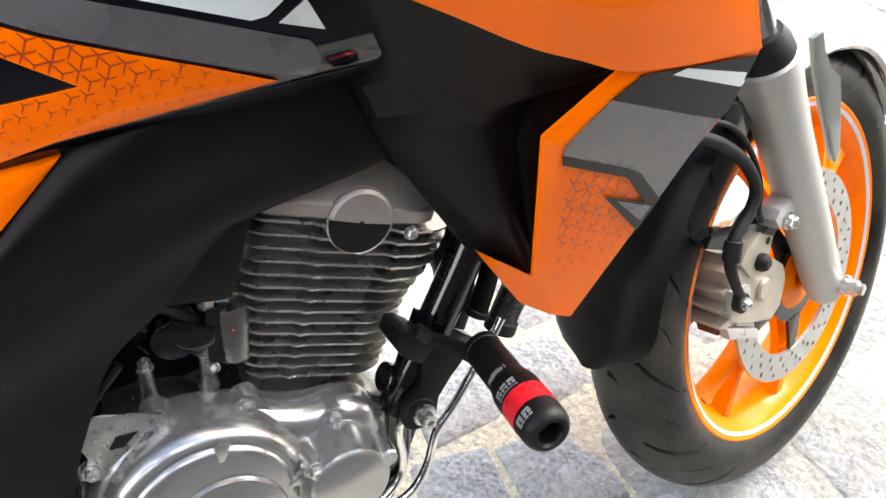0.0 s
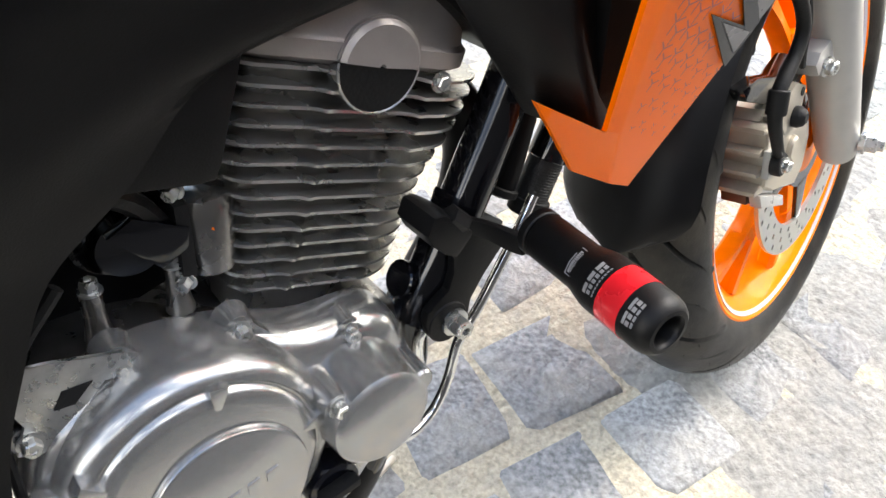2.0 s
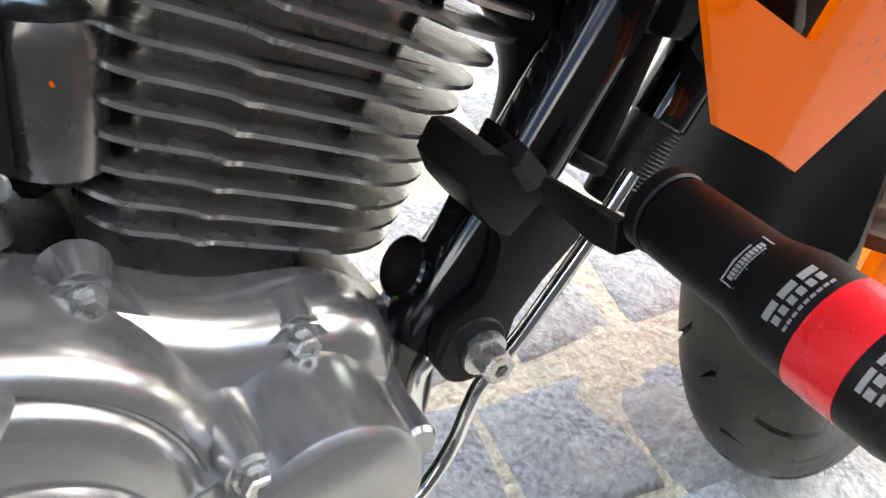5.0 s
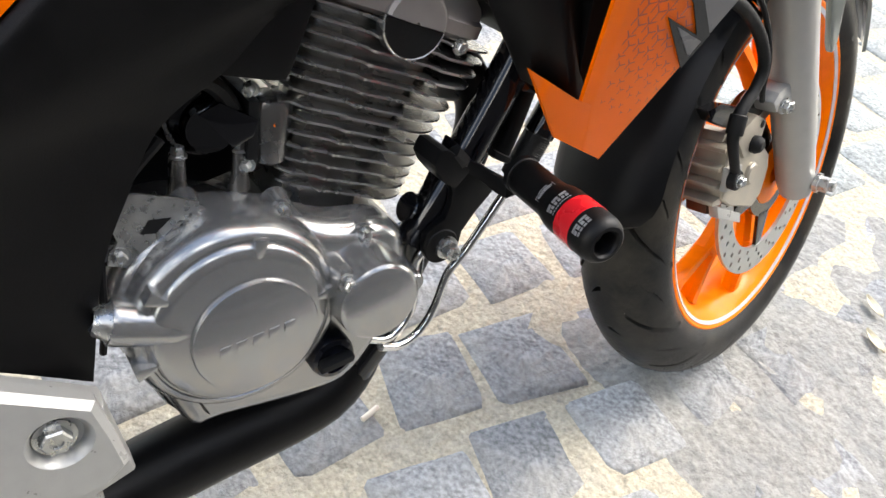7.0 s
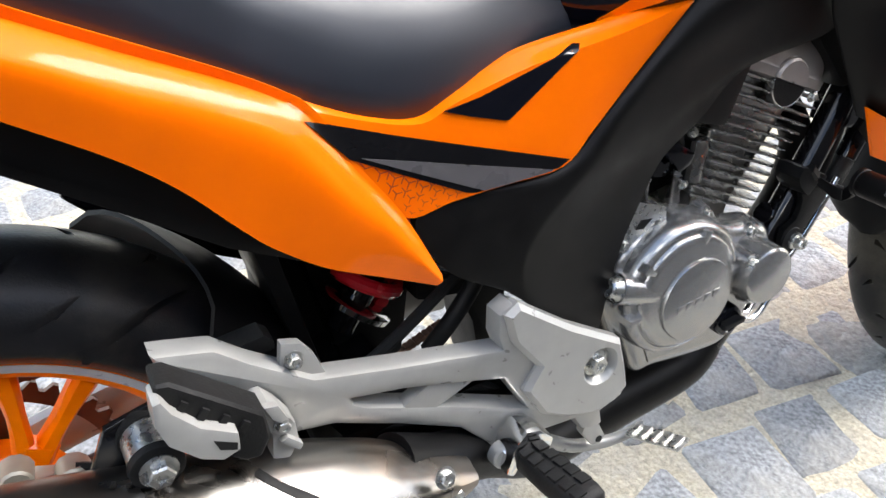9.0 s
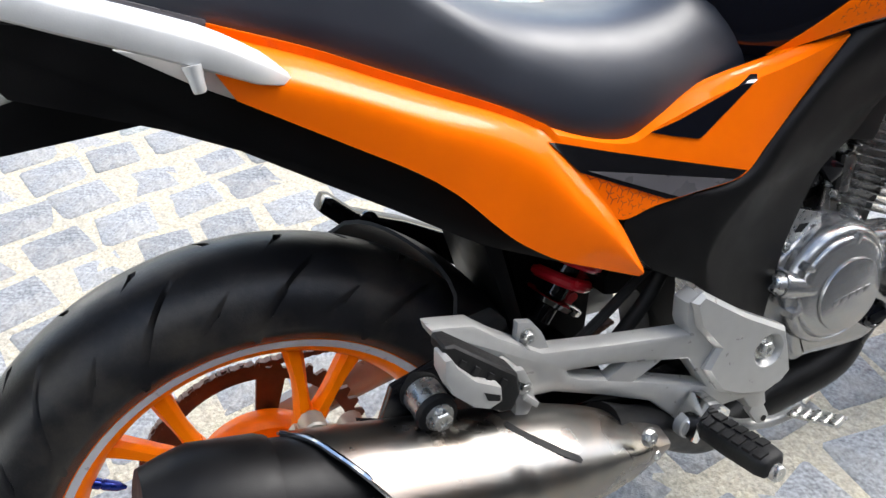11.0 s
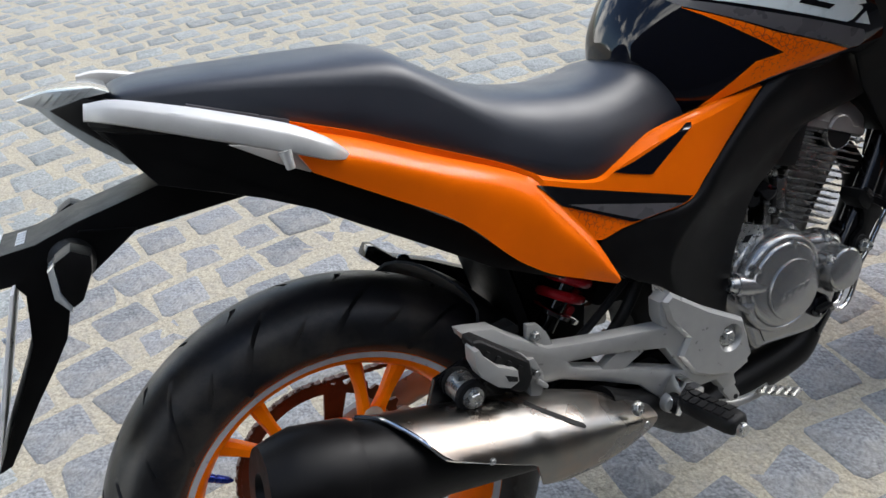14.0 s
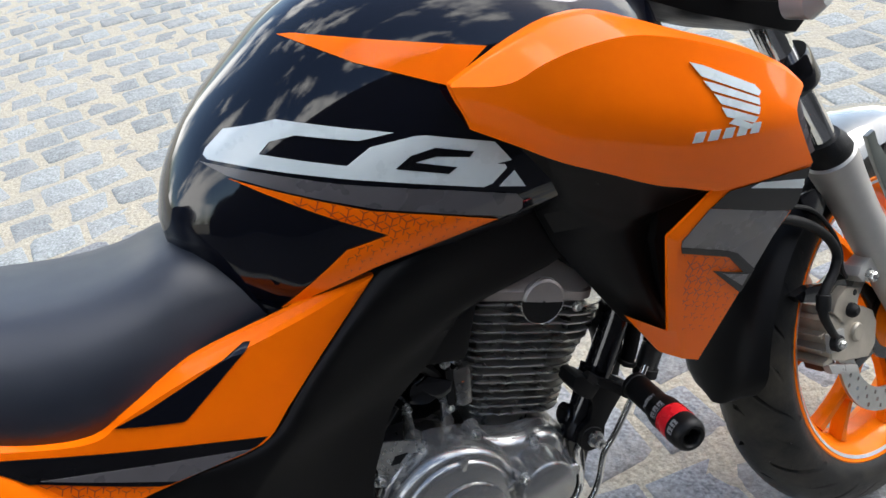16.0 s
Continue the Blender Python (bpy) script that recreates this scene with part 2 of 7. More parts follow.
def lathe(profile, segments=48, close=True, m=None, arc=(0.0, 360.0)):
    """Profile rows of (radius, y), turned about the y axis."""
    bm = bmesh.new()
    whole = arc[1] - arc[0] >= 359.9
    rings = []
    for k in range(segments + (0 if whole else 1)):
        a = radians(arc[0] + (arc[1] - arc[0]) * k / segments)
        rings.append([Vector((r * math.cos(a), y, r * math.sin(a))) for r, y in profile])
    if whole:
        rings.append(rings[0])
    skin(bm, rings, close, caps=not whole)
    if whole:
        bmesh.ops.remove_doubles(bm, verts=bm.verts, dist=1e-6)
    if m is not None:
        bm.transform(m)
    return bm


def turned(profile, start, way, segments=24):
    """Profile rows of (distance along way, radius), a solid of revolution with capped ends."""
    bm = bmesh.new()
    m = Matrix.Translation(start) @ Vector(way).to_track_quat("Z", "Y").to_matrix().to_4x4()
    rings = [[m @ Vector((max(r, 1e-4) * math.cos(2 * math.pi * k / segments), max(r, 1e-4) * math.sin(2 * math.pi * k / segments), d)) for k in range(segments)] for d, r in profile]
    skin(bm, rings)
    return bm


def bevel_sharp(bm, offset, segments=2, angle=40.0):
    bmesh.ops.recalc_face_normals(bm, faces=bm.faces)
    edges = [e for e in bm.edges if len(e.link_faces) == 2 and e.calc_face_angle(0.0) > radians(angle)]
    if edges:
        bmesh.ops.bevel(bm, geom=edges, offset=offset, segments=segments, profile=0.7, affect="EDGES", clamp_overlap=True)
    return bm


def prism(outline, y0, y1, bevel=0.0, segments=2, rounded=0):
    """An (x, z) outline given depth from y0 to y1."""
    if rounded:
        outline = [(p.x, p.y) for p in spline([(x, z, 0) for x, z in outline], rounded, True)]
    bm = bmesh.new()
    front = bm.faces.new([bm.verts.new((x, y0, z)) for x, z in outline])
    made = bmesh.ops.extrude_face_region(bm, geom=[front])
    for v in made["geom"]:
        if isinstance(v, bmesh.types.BMVert):
            v.co.y = y1
    if bevel:
        bevel_sharp(bm, bevel, segments, 50)
    return bm


def pillow(outline, y_back, y_front, r, per=4, n=6):
    """A cast shape: a smooth (x, z) outline with a wide rounded front edge of radius r."""
    pts = [Vector((p.x, p.y)) for p in spline([(x, z, 0) for x, z in outline], per, True)]
    area = sum(a.x * b.y - b.x * a.y for a, b in zip(pts, pts[1:] + pts[:1]))
    if area < 0:
        pts.reverse()
    k = len(pts)
    inward = []
    for i in range(k):
        t = (pts[(i + 2) % k] - pts[i - 2]).normalized()
        inward.append(Vector((-t.y, t.x)))
    rings = [[Vector((p.x, y_back, p.y)) for p in pts]]
    for j in range(n + 1):
        a = radians(90 * j / n)
        rings.append([Vector((p.x + w.x * r * (1 - math.cos(a)), y_front + r * (1 - math.sin(a)), p.y + w.y * r * (1 - math.cos(a)))) for p, w in zip(pts, inward)])
    bm = bmesh.new()
    skin(bm, rings)
    return bm


def box(lo, hi, bevel=0.0):
    (x0, y0, z0), (x1, y1, z1) = lo, hi
    return prism([(x0, z0), (x1, z0), (x1, z1), (x0, z1)], y0, y1, bevel)


def sliced(poly, axis, cuts):
    """A convex polygon cut into strips at the given places along one axis."""
    out = []
    for cut in list(cuts) + [None]:
        if cut is None:
            low, poly = poly, []
        else:
            low, high = [], []
            for p, q in zip(poly, poly[1:] + poly[:1]):
                (low if p[axis] <= cut else high).append(p)
                if (p[axis] - cut) * (q[axis] - cut) < 0:
                    u = (cut - p[axis]) / (q[axis] - p[axis])
                    m = tuple(cut if k == axis else p[k] + (q[k] - p[k]) * u for k in range(2))
                    low.append(m)
                    high.append(m)
            poly = high
        if len(low) > 2 and abs(sum(p[0] * q[1] - q[0] * p[1] for p, q in zip(low, low[1:] + low[:1]))) > 1e-9:
            out.append(low)
        if len(poly) < 3:
            break
    return out


def sheet(outline, depth, step=0.012, thick=0.006, bevel=0.0015):
    """A panel whose (x, z) outline is filled finely and whose outer face lies at y = depth(x, z)."""
    bm = bmesh.new()
    xs, zs = [p[0] for p in outline], [p[1] for p in outline]
    nx, nz = int((max(xs) - min(xs)) / step) + 1, int((max(zs) - min(zs)) / step) + 1
    cuts_x = [min(xs) + (max(xs) - min(xs)) * k / nx for k in range(1, nx)]
    cuts_z = [min(zs) + (max(zs) - min(zs)) * k / nz for k in range(1, nz)]
    flat = [Vector((x, z, 0)) for x, z in outline]
    for tri in tessellate_polygon([flat]):
        for strip in sliced([tuple(flat[i][:2]) for i in tri], 0, cuts_x):
            for cell in sliced(strip, 1, cuts_z):
                bm.faces.new([bm.verts.new((x, depth(x, z), z)) for x, z in cell])
    bmesh.ops.remove_doubles(bm, verts=bm.verts, dist=0.00003)
    bmesh.ops.recalc_face_normals(bm, faces=bm.faces)
    if sum(f.normal.y * f.calc_area() for f in bm.faces) > 0:
        bmesh.ops.reverse_faces(bm, faces=bm.faces)
    if thick:
        rim = [e for e in bm.edges if e.is_boundary]
        twin = {v: bm.verts.new((v.co.x, v.co.y + thick, v.co.z)) for v in bm.verts[:]}
        for f in bm.faces[:]:
            bm.faces.new([twin[v] for v in reversed(f.verts)])
        for e in rim:
            p, q = e.verts
            bm.faces.new((p, q, twin[q], twin[p]))
        if bevel:
            for v in {v for e in rim for v in e.verts}:
                v.co.y += bevel
    return bm


def row_sheet(rows, per=4, thick=0.008, sharp=()):
    """A panel through rows of points, each row of equal length; rows in sharp keep a crease."""
    rows = [spline(r, per) for r in rows]
    cols = []
    for col in zip(*rows):
        line, start = [], 0
        for stop in (*sharp, len(col) - 1):
            piece = list(col[start:stop + 1])
            line += (spline(piece, per) if len(piece) > 2 else [piece[0].lerp(piece[1], k / per) for k in range(per + 1)])[(1 if line else 0):]
            start = stop
        cols.append(line)
    bm = bmesh.new()
    front = [[bm.verts.new(p) for p in c] for c in cols]
    for u, v in zip(front, front[1:]):
        for i in range(len(u) - 1):
            bm.faces.new((u[i], u[i + 1], v[i + 1], v[i]))
    rim = [e for e in bm.edges if e.is_boundary]
    twin = {v: bm.verts.new((v.co.x, v.co.y + thick, v.co.z)) for v in bm.verts[:]}
    for f in bm.faces[:]:
        bm.faces.new([twin[v] for v in reversed(f.verts)])
    for e in rim:
        p, q = e.verts
        bm.faces.new((p, q, twin[q], twin[p]))
    return bm


def tree(*obs):
    """A ray tester over the right-hand faces of the parts given."""
    trees = []
    for ob in obs:
        bm = bmesh.new()
        bm.from_mesh(ob.data)
        trees.append(BVHTree.FromBMesh(bm))
        bm.free()

    def depth(x, z, lift=0.0, fallback=-0.12):
        best = None
        for t in trees:
            hit = t.ray_cast(Vector((x, -1, z)), Vector((0, 1, 0)))[0]
            if hit is not None and (best is None or hit.y < best):
                best = hit.y
        return (fallback if best is None else best) - lift
    return depth


def decal(outline, depth, lift=0.0016, step=0.006):
    return sheet(outline, lambda x, z: depth(x, z, lift), step, 0.0009, 0)


def inside(x, z, poly):
    hit, n = False, len(poly)
    for i in range(n):
        (x0, z0), (x1, z1) = poly[i], poly[i - 1]
        if (z0 > z) != (z1 > z) and x < (x1 - x0) * (z - z0) / (z1 - z0) + x0:
            hit = not hit
    return hit


def tristars(region, depth, pitch, size, width=0.0005, lift=0.0026, turn=0.0):
    """Small three-armed stars round the empty cells of a honeycomb inside the region; size(x, z) sets the arms."""
    bm = bmesh.new()
    xs, zs = [p[0] for p in region], [p[1] for p in region]
    n = int(2 * (max(xs) - min(xs) + max(zs) - min(zs)) / pitch) + 2
    c0, t0 = Vector((sum(xs) / len(xs), 0, sum(zs) / len(zs))), radians(turn)
    u = Vector((math.cos(t0), 0, math.sin(t0))) * pitch
    v = Vector((math.cos(t0 + math.pi / 3), 0, math.sin(t0 + math.pi / 3))) * pitch
    for i in range(-n, n + 1):
        for j in range(-n, n + 1):
            c = c0 + u * i + v * j
            if (i - j) % 3 == 0 or not inside(c.x, c.z, region):
                continue
            arm = size(c.x, c.z) * pitch
            w = width * min(1.0, max(0.45, arm / pitch * 1.4))
            for k in range(3):
                a = t0 + radians(4 + 120 * k)
                d, s = Vector((math.cos(a), 0, math.sin(a))), Vector((-math.sin(a), 0, math.cos(a)))
                end = c + d * arm
                while not inside(end.x, end.z, region) and (end - c).length > 0.001:
                    end -= d * 0.001
                q = [c + s * w, end + s * w * 0.8, end - s * w * 0.8, c - s * w]
                bm.faces.new([bm.verts.new((p.x, depth(p.x, p.z, lift), p.z)) for p in q])
    return bm


def hex_bolt_mesh(r, h, flange=1.35):
    bm = turned([(0, r * flange), (h * 0.18, r * flange), (h * 0.22, r * 1.1)], (0, 0, 0), (0, -1, 0), 18)
    b2 = turned([(h * 0.1, r), (h * 0.85, r), (h, r * 0.86), (h, r * 0.45), (h * 0.8, r * 0.4)], (0, 0, 0), (0, -1, 0), 6)
    me = bpy.data.meshes.new("tmp")
    b2.to_mesh(me)
    b2.free()
    bm.from_mesh(me)
    bpy.data.meshes.remove(me)
    return bm


BOLT_CACHE = {}


def bolt(parent, at, r=0.006, h=0.008, way=(0, -1, 0), material=None, name="bolt"):
    key = (r, h)
    if key not in BOLT_CACHE:
        bm = hex_bolt_mesh(r, h)
        bmesh.ops.recalc_face_normals(bm, faces=bm.faces)
        me = bpy.data.meshes.new("bolt")
        bm.to_mesh(me)
        bm.free()
        me.materials.append(material or ZINC)
        BOLT_CACHE[key] = me
    ob = new(name, BOLT_CACHE[key])
    ob.parent = parent
    ob.matrix_local = Matrix.Translation(at) @ Vector((0, -1, 0)).rotation_difference(Vector(way)).to_matrix().to_4x4()
    return ob


def mirrored(bm):
    bm.transform(Matrix.Diagonal((1, -1, 1, 1)))
    bmesh.ops.reverse_faces(bm, faces=bm.faces)
    return bm


# ---- ground ----
def ground_height(x, y):
    return 0.003 * noise.noise(Vector((x * 1.7, y * 1.7, 0))) + 0.003 * noise.noise(Vector((x * 9, y * 9, 3)))


def ground_sheet():
    bm = bmesh.new()
    xs = [-400, -60, -12, -5] + [-3.2 + 0.04 * k for k in range(180)] + [6, 14, 60, 400]
    ys = [-400, -60, -12, -3] + [-1.2 + 0.04 * k for k in range(110)] + [3.3 + 0.08 * k for k in range(44)] + [9, 16, 60, 400]
    rows = [[bm.verts.new((x, y, -0.0150 + (ground_height(x, y) if -3.3 < x < 4.1 and -1.3 < y < 6.9 else 0))) for x in xs] for y in ys]
    for a, b in zip(rows, rows[1:]):
        for i in range(len(xs) - 1):
            bm.faces.new((a[i], a[i + 1], b[i + 1], b[i]))
    return finish("ground", bm, SAND, None, "pale sandy ground between granite setts", 60)


ground = tagged(ground_sheet(), "pale sandy ground with granite setts laid in rows", "ground", kind="structure")

# Unseen wall, added to block low sky and darken reflections on the bike.
unseen_wall = tagged(finish("unseen_wall", box((-9, -3.3, -0.3), (10, -3.0, 3.6), 0.01), UNSEEN_WALL), "unseen dark wall, added to block the sky on one side", "wall", kind="structure")

# Unseen dark strip, added so the bike's side mirrors less bright ground.
road = tagged(finish("road", box((-9, -3.0, -0.06), (10, -0.95, -0.004), 0.002), DARK_STRIP), "unseen dark strip, added to dim reflections on the bike", "road", kind="structure")

# ---- motorcycle ----
bike = tagged(new("motorcycle"), "orange and black naked motorcycle leaning on its stand on the setts", "motorcycle")
bike.matrix_world = pose(0, -0.068, -0.0218, -12.683)
RAKE, STEER = radians(25), radians(14.6)
STEER_AXIS = Vector((-math.sin(RAKE), 0, math.cos(RAKE)))
STEER_AT = Vector((1.406, 0, 0.2896))
TURNED = Matrix.Translation(STEER_AT) @ Matrix.Rotation(STEER, 4, STEER_AXIS) @ Matrix.Translation(-STEER_AT)
FRONT = TURNED @ Matrix.Translation((-0.0167, 0, 0.0076))
FORK_M = TURNED @ Matrix.Translation((-0.017, 0.014, 0.005))
REAR_HUB, FRONT_HUB = Vector((0, 0, 0.31)), Vector((1.4377, 0, 0.3044))


def tyre_mesh(radius, width, rim_r, pitches=13, across=52):
    """A tyre round the y axis; its mesh runs slantwise, so that thin grooves follow it."""
    bm = bmesh.new()
    half, rows = width / 2, []
    crown = half * 1.02
    pitch = 2 * math.pi * radius / pitches
    marks = []  # distance along the tread, groove set, depth share
    for p in range(pitches):
        for g in (0, 1):
            s0 = (p + g * 0.5) * pitch
            marks += [(s0 - 0.0046, g, 0), (s0 - 0.0030, g, 1), (s0 + 0.0030, g, 1), (s0 + 0.0046, g, 0)]
            marks += [(s0 + pitch * 0.5 * f, g, 0) for f in (0.15, 0.3, 0.45, 0.6, 0.75, 0.88)]
    for s, g, deep in marks:
        ring = []
        for j in range(across + 1):
            v = -1 + 2 * j / across
            q = math.copysign(abs(v) ** 0.9, v) * radians(118)
            y = crown * math.sin(min(max(q, -radians(90)), radians(90)))
            u = abs(q) / radians(90)
            if u <= 1:
                r = radius - crown + crown * math.cos(q)
            else:
                over = (abs(q) - radians(90)) / radians(28)
                r = radius - crown - (radius - crown - rim_r) * over
                y = math.copysign(crown - (crown - half * 0.78) * over ** 1.6, q)
            kind = g if q < 0 else 1 - g
            first, last = ((0.06, 0.80), (0.30, 1.02))[kind]
            cut = 0.0075 * deep if first < u < last else 0.0
            w = min(u, 1.0)
            a = (s + 0.125 * w ** 1.3 + (0.012 if kind else -0.006) * math.sin(w * 4)) / radius
            ring.append(Vector(((r - cut) * math.cos(a), y, (r - cut) * math.sin(a))))
        rows.append(ring)
    rows.append(rows[0])
    skin(bm, rows, False, False)
    bmesh.ops.remove_doubles(bm, verts=bm.verts, dist=1e-6)
    return bm


def spoke_mesh(a_rim, a_hub, r0, r1, y0, y1, w0, w1, t=0.011):
    """One tapered spoke from the hub (r0) to the rim (r1)."""
    rings = []
    for k in range(7):
        u = k / 6
        a = radians(a_hub + (a_rim - a_hub) * u ** 0.8)
        r, y, w = r0 + (r1 - r0) * u, y0 + (y1 - y0) * u, w0 + (w1 - w0) * (abs(u - 0.45) * 1.6) ** 1.2
        c = Vector((r * math.cos(a), y, r * math.sin(a)))
        s, n = Vector((-math.sin(a), 0, math.cos(a))), Vector((0, 1, 0))
        rings.append([c + s * w * p + n * t * q for p, q in ((-1, -0.4), (-0.55, -1), (0.55, -1), (1, -0.4), (1, 0.7), (0.6, 1), (-0.6, 1), (-1, 0.7))])
    bm = bmesh.new()
    skin(bm, rings)
    return bm


def wheel(name, hub, radius, width, rim_r, rim_half, first, rubber, m=None, hub_r=0.05, tape=0.009):
    m = (m or Matrix()) @ Matrix.Translation(hub)
    bm = tyre_mesh(radius, width, rim_r - 0.006, 14)
    bm.transform(m)
    tilt = bike.matrix_world
    up = Vector((0, math.sin(radians(-12.683)), math.cos(radians(-12.683))))
    for v in bm.verts:
        low = -0.0135 - (tilt @ v.co).z
        if low > 0:
            v.co += up * low
    whole = part(name, bm, rubber, bike, "black rubber tyre with slanted tread grooves on an orange rim", 40)
    h = rim_half
    prof = [(rim_r, -h), (rim_r + 0.002, -h - 0.003), (rim_r - 0.004, -h - 0.005), (rim_r - 0.018, -h + 0.001), (rim_r - 0.026, -h + 0.010), (rim_r - 0.036, -h * 0.4),
            (rim_r - 0.037, h * 0.4), (rim_r - 0.026, h - 0.010), (rim_r - 0.016, h), (rim_r, h + 0.004), (rim_r, h), (rim_r - 0.014, h - 0.012), (rim_r - 0.022, 0), (rim_r - 0.014, -h + 0.012)]
    part("rim", lathe(prof, 128), ORANGE_RIM, whole, "orange painted alloy rim", m=m)
    t0, t1 = rim_r - 0.011 + tape / 2, rim_r - 0.011 - tape / 2
    lip = lambda r: -h - 0.0031 + (rim_r - 0.011 - r) * 0.42
    part("rim_tape", lathe([(t0, lip(t0)), (t1, lip(t1)), (t1, lip(t1) + 0.0016), (t0, lip(t0) + 0.0016)], 128), TAPE, whole, "silver reflective rim tape", m=m)
    part("hub", lathe([(0.012, -0.06), (hub_r * 0.8, -0.058), (hub_r, -0.045), (hub_r * 1.02, -0.03), (hub_r * 0.86, 0), (hub_r * 1.02, 0.03), (hub_r, 0.05), (0.012, 0.055)], 48), ORANGE_RIM, whole, m=m)
    for k in range(6):
        c = first + 60 * k
        for s in (-1, 1):
            part("spoke", spoke_mesh(c + s * 10.0, c - 3.0 + s * 2.0, 0.112, rim_r - 0.030, -0.029, -0.020, 0.0075, 0.0125), ORANGE_RIM, whole, m=m)
        part("spoke_web", spoke_mesh(c - 3.0, c - 3.0, hub_r * 0.85, 0.132, -0.027, -0.028, 0.012, 0.019), ORANGE_RIM, whole, m=m)
    return whole


rear_wheel = wheel("rear_wheel", REAR_HUB, 0.314, 0.142, 0.230, 0.052, 64, TYRE)
front_wheel = wheel("front_wheel", FRONT_HUB, 0.300, 0.110, 0.2245, 0.042, 164, TYRE_FRONT, FRONT, tape=0.0048)

# moulding hairs on the front tyre
skin_tree = BVHTree.FromPolygons([v.co.copy() for v in front_wheel.data.vertices], [tuple(p.vertices) for p in front_wheel.data.polygons])
hub_m = FRONT @ Matrix.Translation(FRONT_HUB)
hair_rng, hairs = random.Random(5), bmesh.new()
for k in range(220):
    a, v = radians(360 * k / 220 + hair_rng.uniform(-0.6, 0.6)), (-0.046, -0.034, 0.034, 0.046)[k % 4] + hair_rng.uniform(-0.002, 0.002)
    out = Vector((math.cos(a), 0, math.sin(a)))
    at = skin_tree.ray_cast(hub_m @ (out * 0.45 + Vector((0, v, 0))), -(hub_m.to_3x3() @ out))[0]
    if at is None:
        continue
    way = (hub_m.to_3x3() @ (out + Vector((0, 9 * v, 0)) + Vector((hair_rng.uniform(-0.3, 0.3), 0, hair_rng.uniform(-0.3, 0.3))))).normalized()
    side = way.orthogonal().normalized() * 0.00045
    turn = way.cross(side)
    ring = [hairs.verts.new(at - way * 0.002 + w) for w in (side, -0.5 * side + 0.87 * turn, -0.5 * side - 0.87 * turn)]
    tip = hairs.verts.new(at + way * hair_rng.uniform(0.003, 0.008))
    for i in range(3):
        hairs.faces.new((ring[i], ring[(i + 1) % 3], tip))
tagged(part("tyre_hair", hairs, RUBBER_BLACK, front_wheel, "thin rubber moulding hairs"), kind="stuff")

# brake disc with holes drilled through
def disc_mesh():
    bm = bmesh.new()
    n, r0, r1 = 144, 0.102, 0.138
    rows = []
    for j, r in enumerate((r0, 0.1065, 0.1125, 0.117, 0.123, 0.1275, 0.1335, r1)):
        rows.append([bm.verts.new((r * math.cos(2 * math.pi * k / n), 0, r * math.sin(2 * math.pi * k / n))) for k in range(n)])
    cells = []
    for j in range(7):
        for k in range(n):
            cells.append(((j, k), bm.faces.new((rows[j][k], rows[j][(k + 1) % n], rows[j + 1][(k + 1) % n], rows[j + 1][k]))))
    drill = [f for (j, k), f in cells if j in (1, 3, 5) and (k + 2 * j) % 6 == 0]
    bmesh.ops.inset_individual(bm, faces=drill, thickness=0.0005)
    bmesh.ops.delete(bm, geom=drill, context="FACES_ONLY")
    made = bmesh.ops.extrude_face_region(bm, geom=bm.faces[:])
    for v in made["geom"]:
        if isinstance(v, bmesh.types.BMVert):
            v.co.y += 0.0045
    return bm


DISC_M = FRONT @ Matrix.Translation(FRONT_HUB + Vector((0, -0.058, 0)))
disc = part("brake_disc", disc_mesh(), DISC_STEEL, bike, "drilled steel front brake disc", m=DISC_M)
part("disc_carrier", lathe([(0.03, 0.001), (0.058, 0.001), (0.058, 0.006), (0.03, 0.006)], 40), SATIN_BLACK, disc, m=DISC_M)
for k in range(5):
    part("carrier_arm", prism([(0.052, -0.016), (0.104, -0.007), (0.104, 0.007), (0.052, 0.016)], 0.001, 0.006, 0.0008), SATIN_BLACK, disc, m=DISC_M @ Matrix.Rotation(radians(72 * k + 20), 4, "Y"))

# fork
FORK_Y = 0.084
def fork_leg(side):
    ax = Vector((1.430, side * FORK_Y, 0.310))
    up = STEER_AXIS
    low = turned([(-0.024, 0.012), (-0.020, 0.020), (0.0, 0.0235), (0.05, 0.0245), (0.10, 0.026), (0.25, 0.0285), (0.30, 0.031), (0.330, 0.0335), (0.342, 0.0335), (0.345, 0.030)], ax, up, 28)
    leg = part("fork_leg", low, FORK_GREY, bike, "silver-grey painted fork leg", m=TURNED)
    part("dust_seal", turned([(0.343, 0.0295), (0.349, 0.0315), (0.362, 0.029), (0.374, 0.0235)], ax, up, 28), RUBBER_BLACK, leg, m=TURNED)
    part("fork_tube", turned([(0.34, 0.0185), (0.75, 0.0185)], ax, up, 28), CHROME, leg, "bright steel fork tube", m=TURNED)
    part("fork_yoke", turned([(0.46, 0.030), (0.465, 0.032), (0.50, 0.032), (0.505, 0.030)], ax, up, 28), SATIN_BLACK, leg, m=TURNED)
    return leg


fork_right = fork_leg(-1)
fork_leg(1)
part("axle_nut", turned([(0, 0.013), (0.006, 0.013), (0.006, 0.010), (0.017, 0.010), (0.018, 0.007), (0.024, 0.007)], (1.452, -0.122, 0.305), (0, -1, 0), 6), ZINC, fork_right, m=FORK_M)
part("fork_lug", prism([(1.390, 0.430), (1.350, 0.422), (1.326, 0.426), (1.315, 0.440), (1.325, 0.450), (1.372, 0.458)], -0.108, -0.080, 0.006), FORK_GREY, fork_right, m=FORK_M)
bolt(fork_right, FORK_M @ Vector((1.339, -0.109, 0.432)), 0.0075, 0.010)

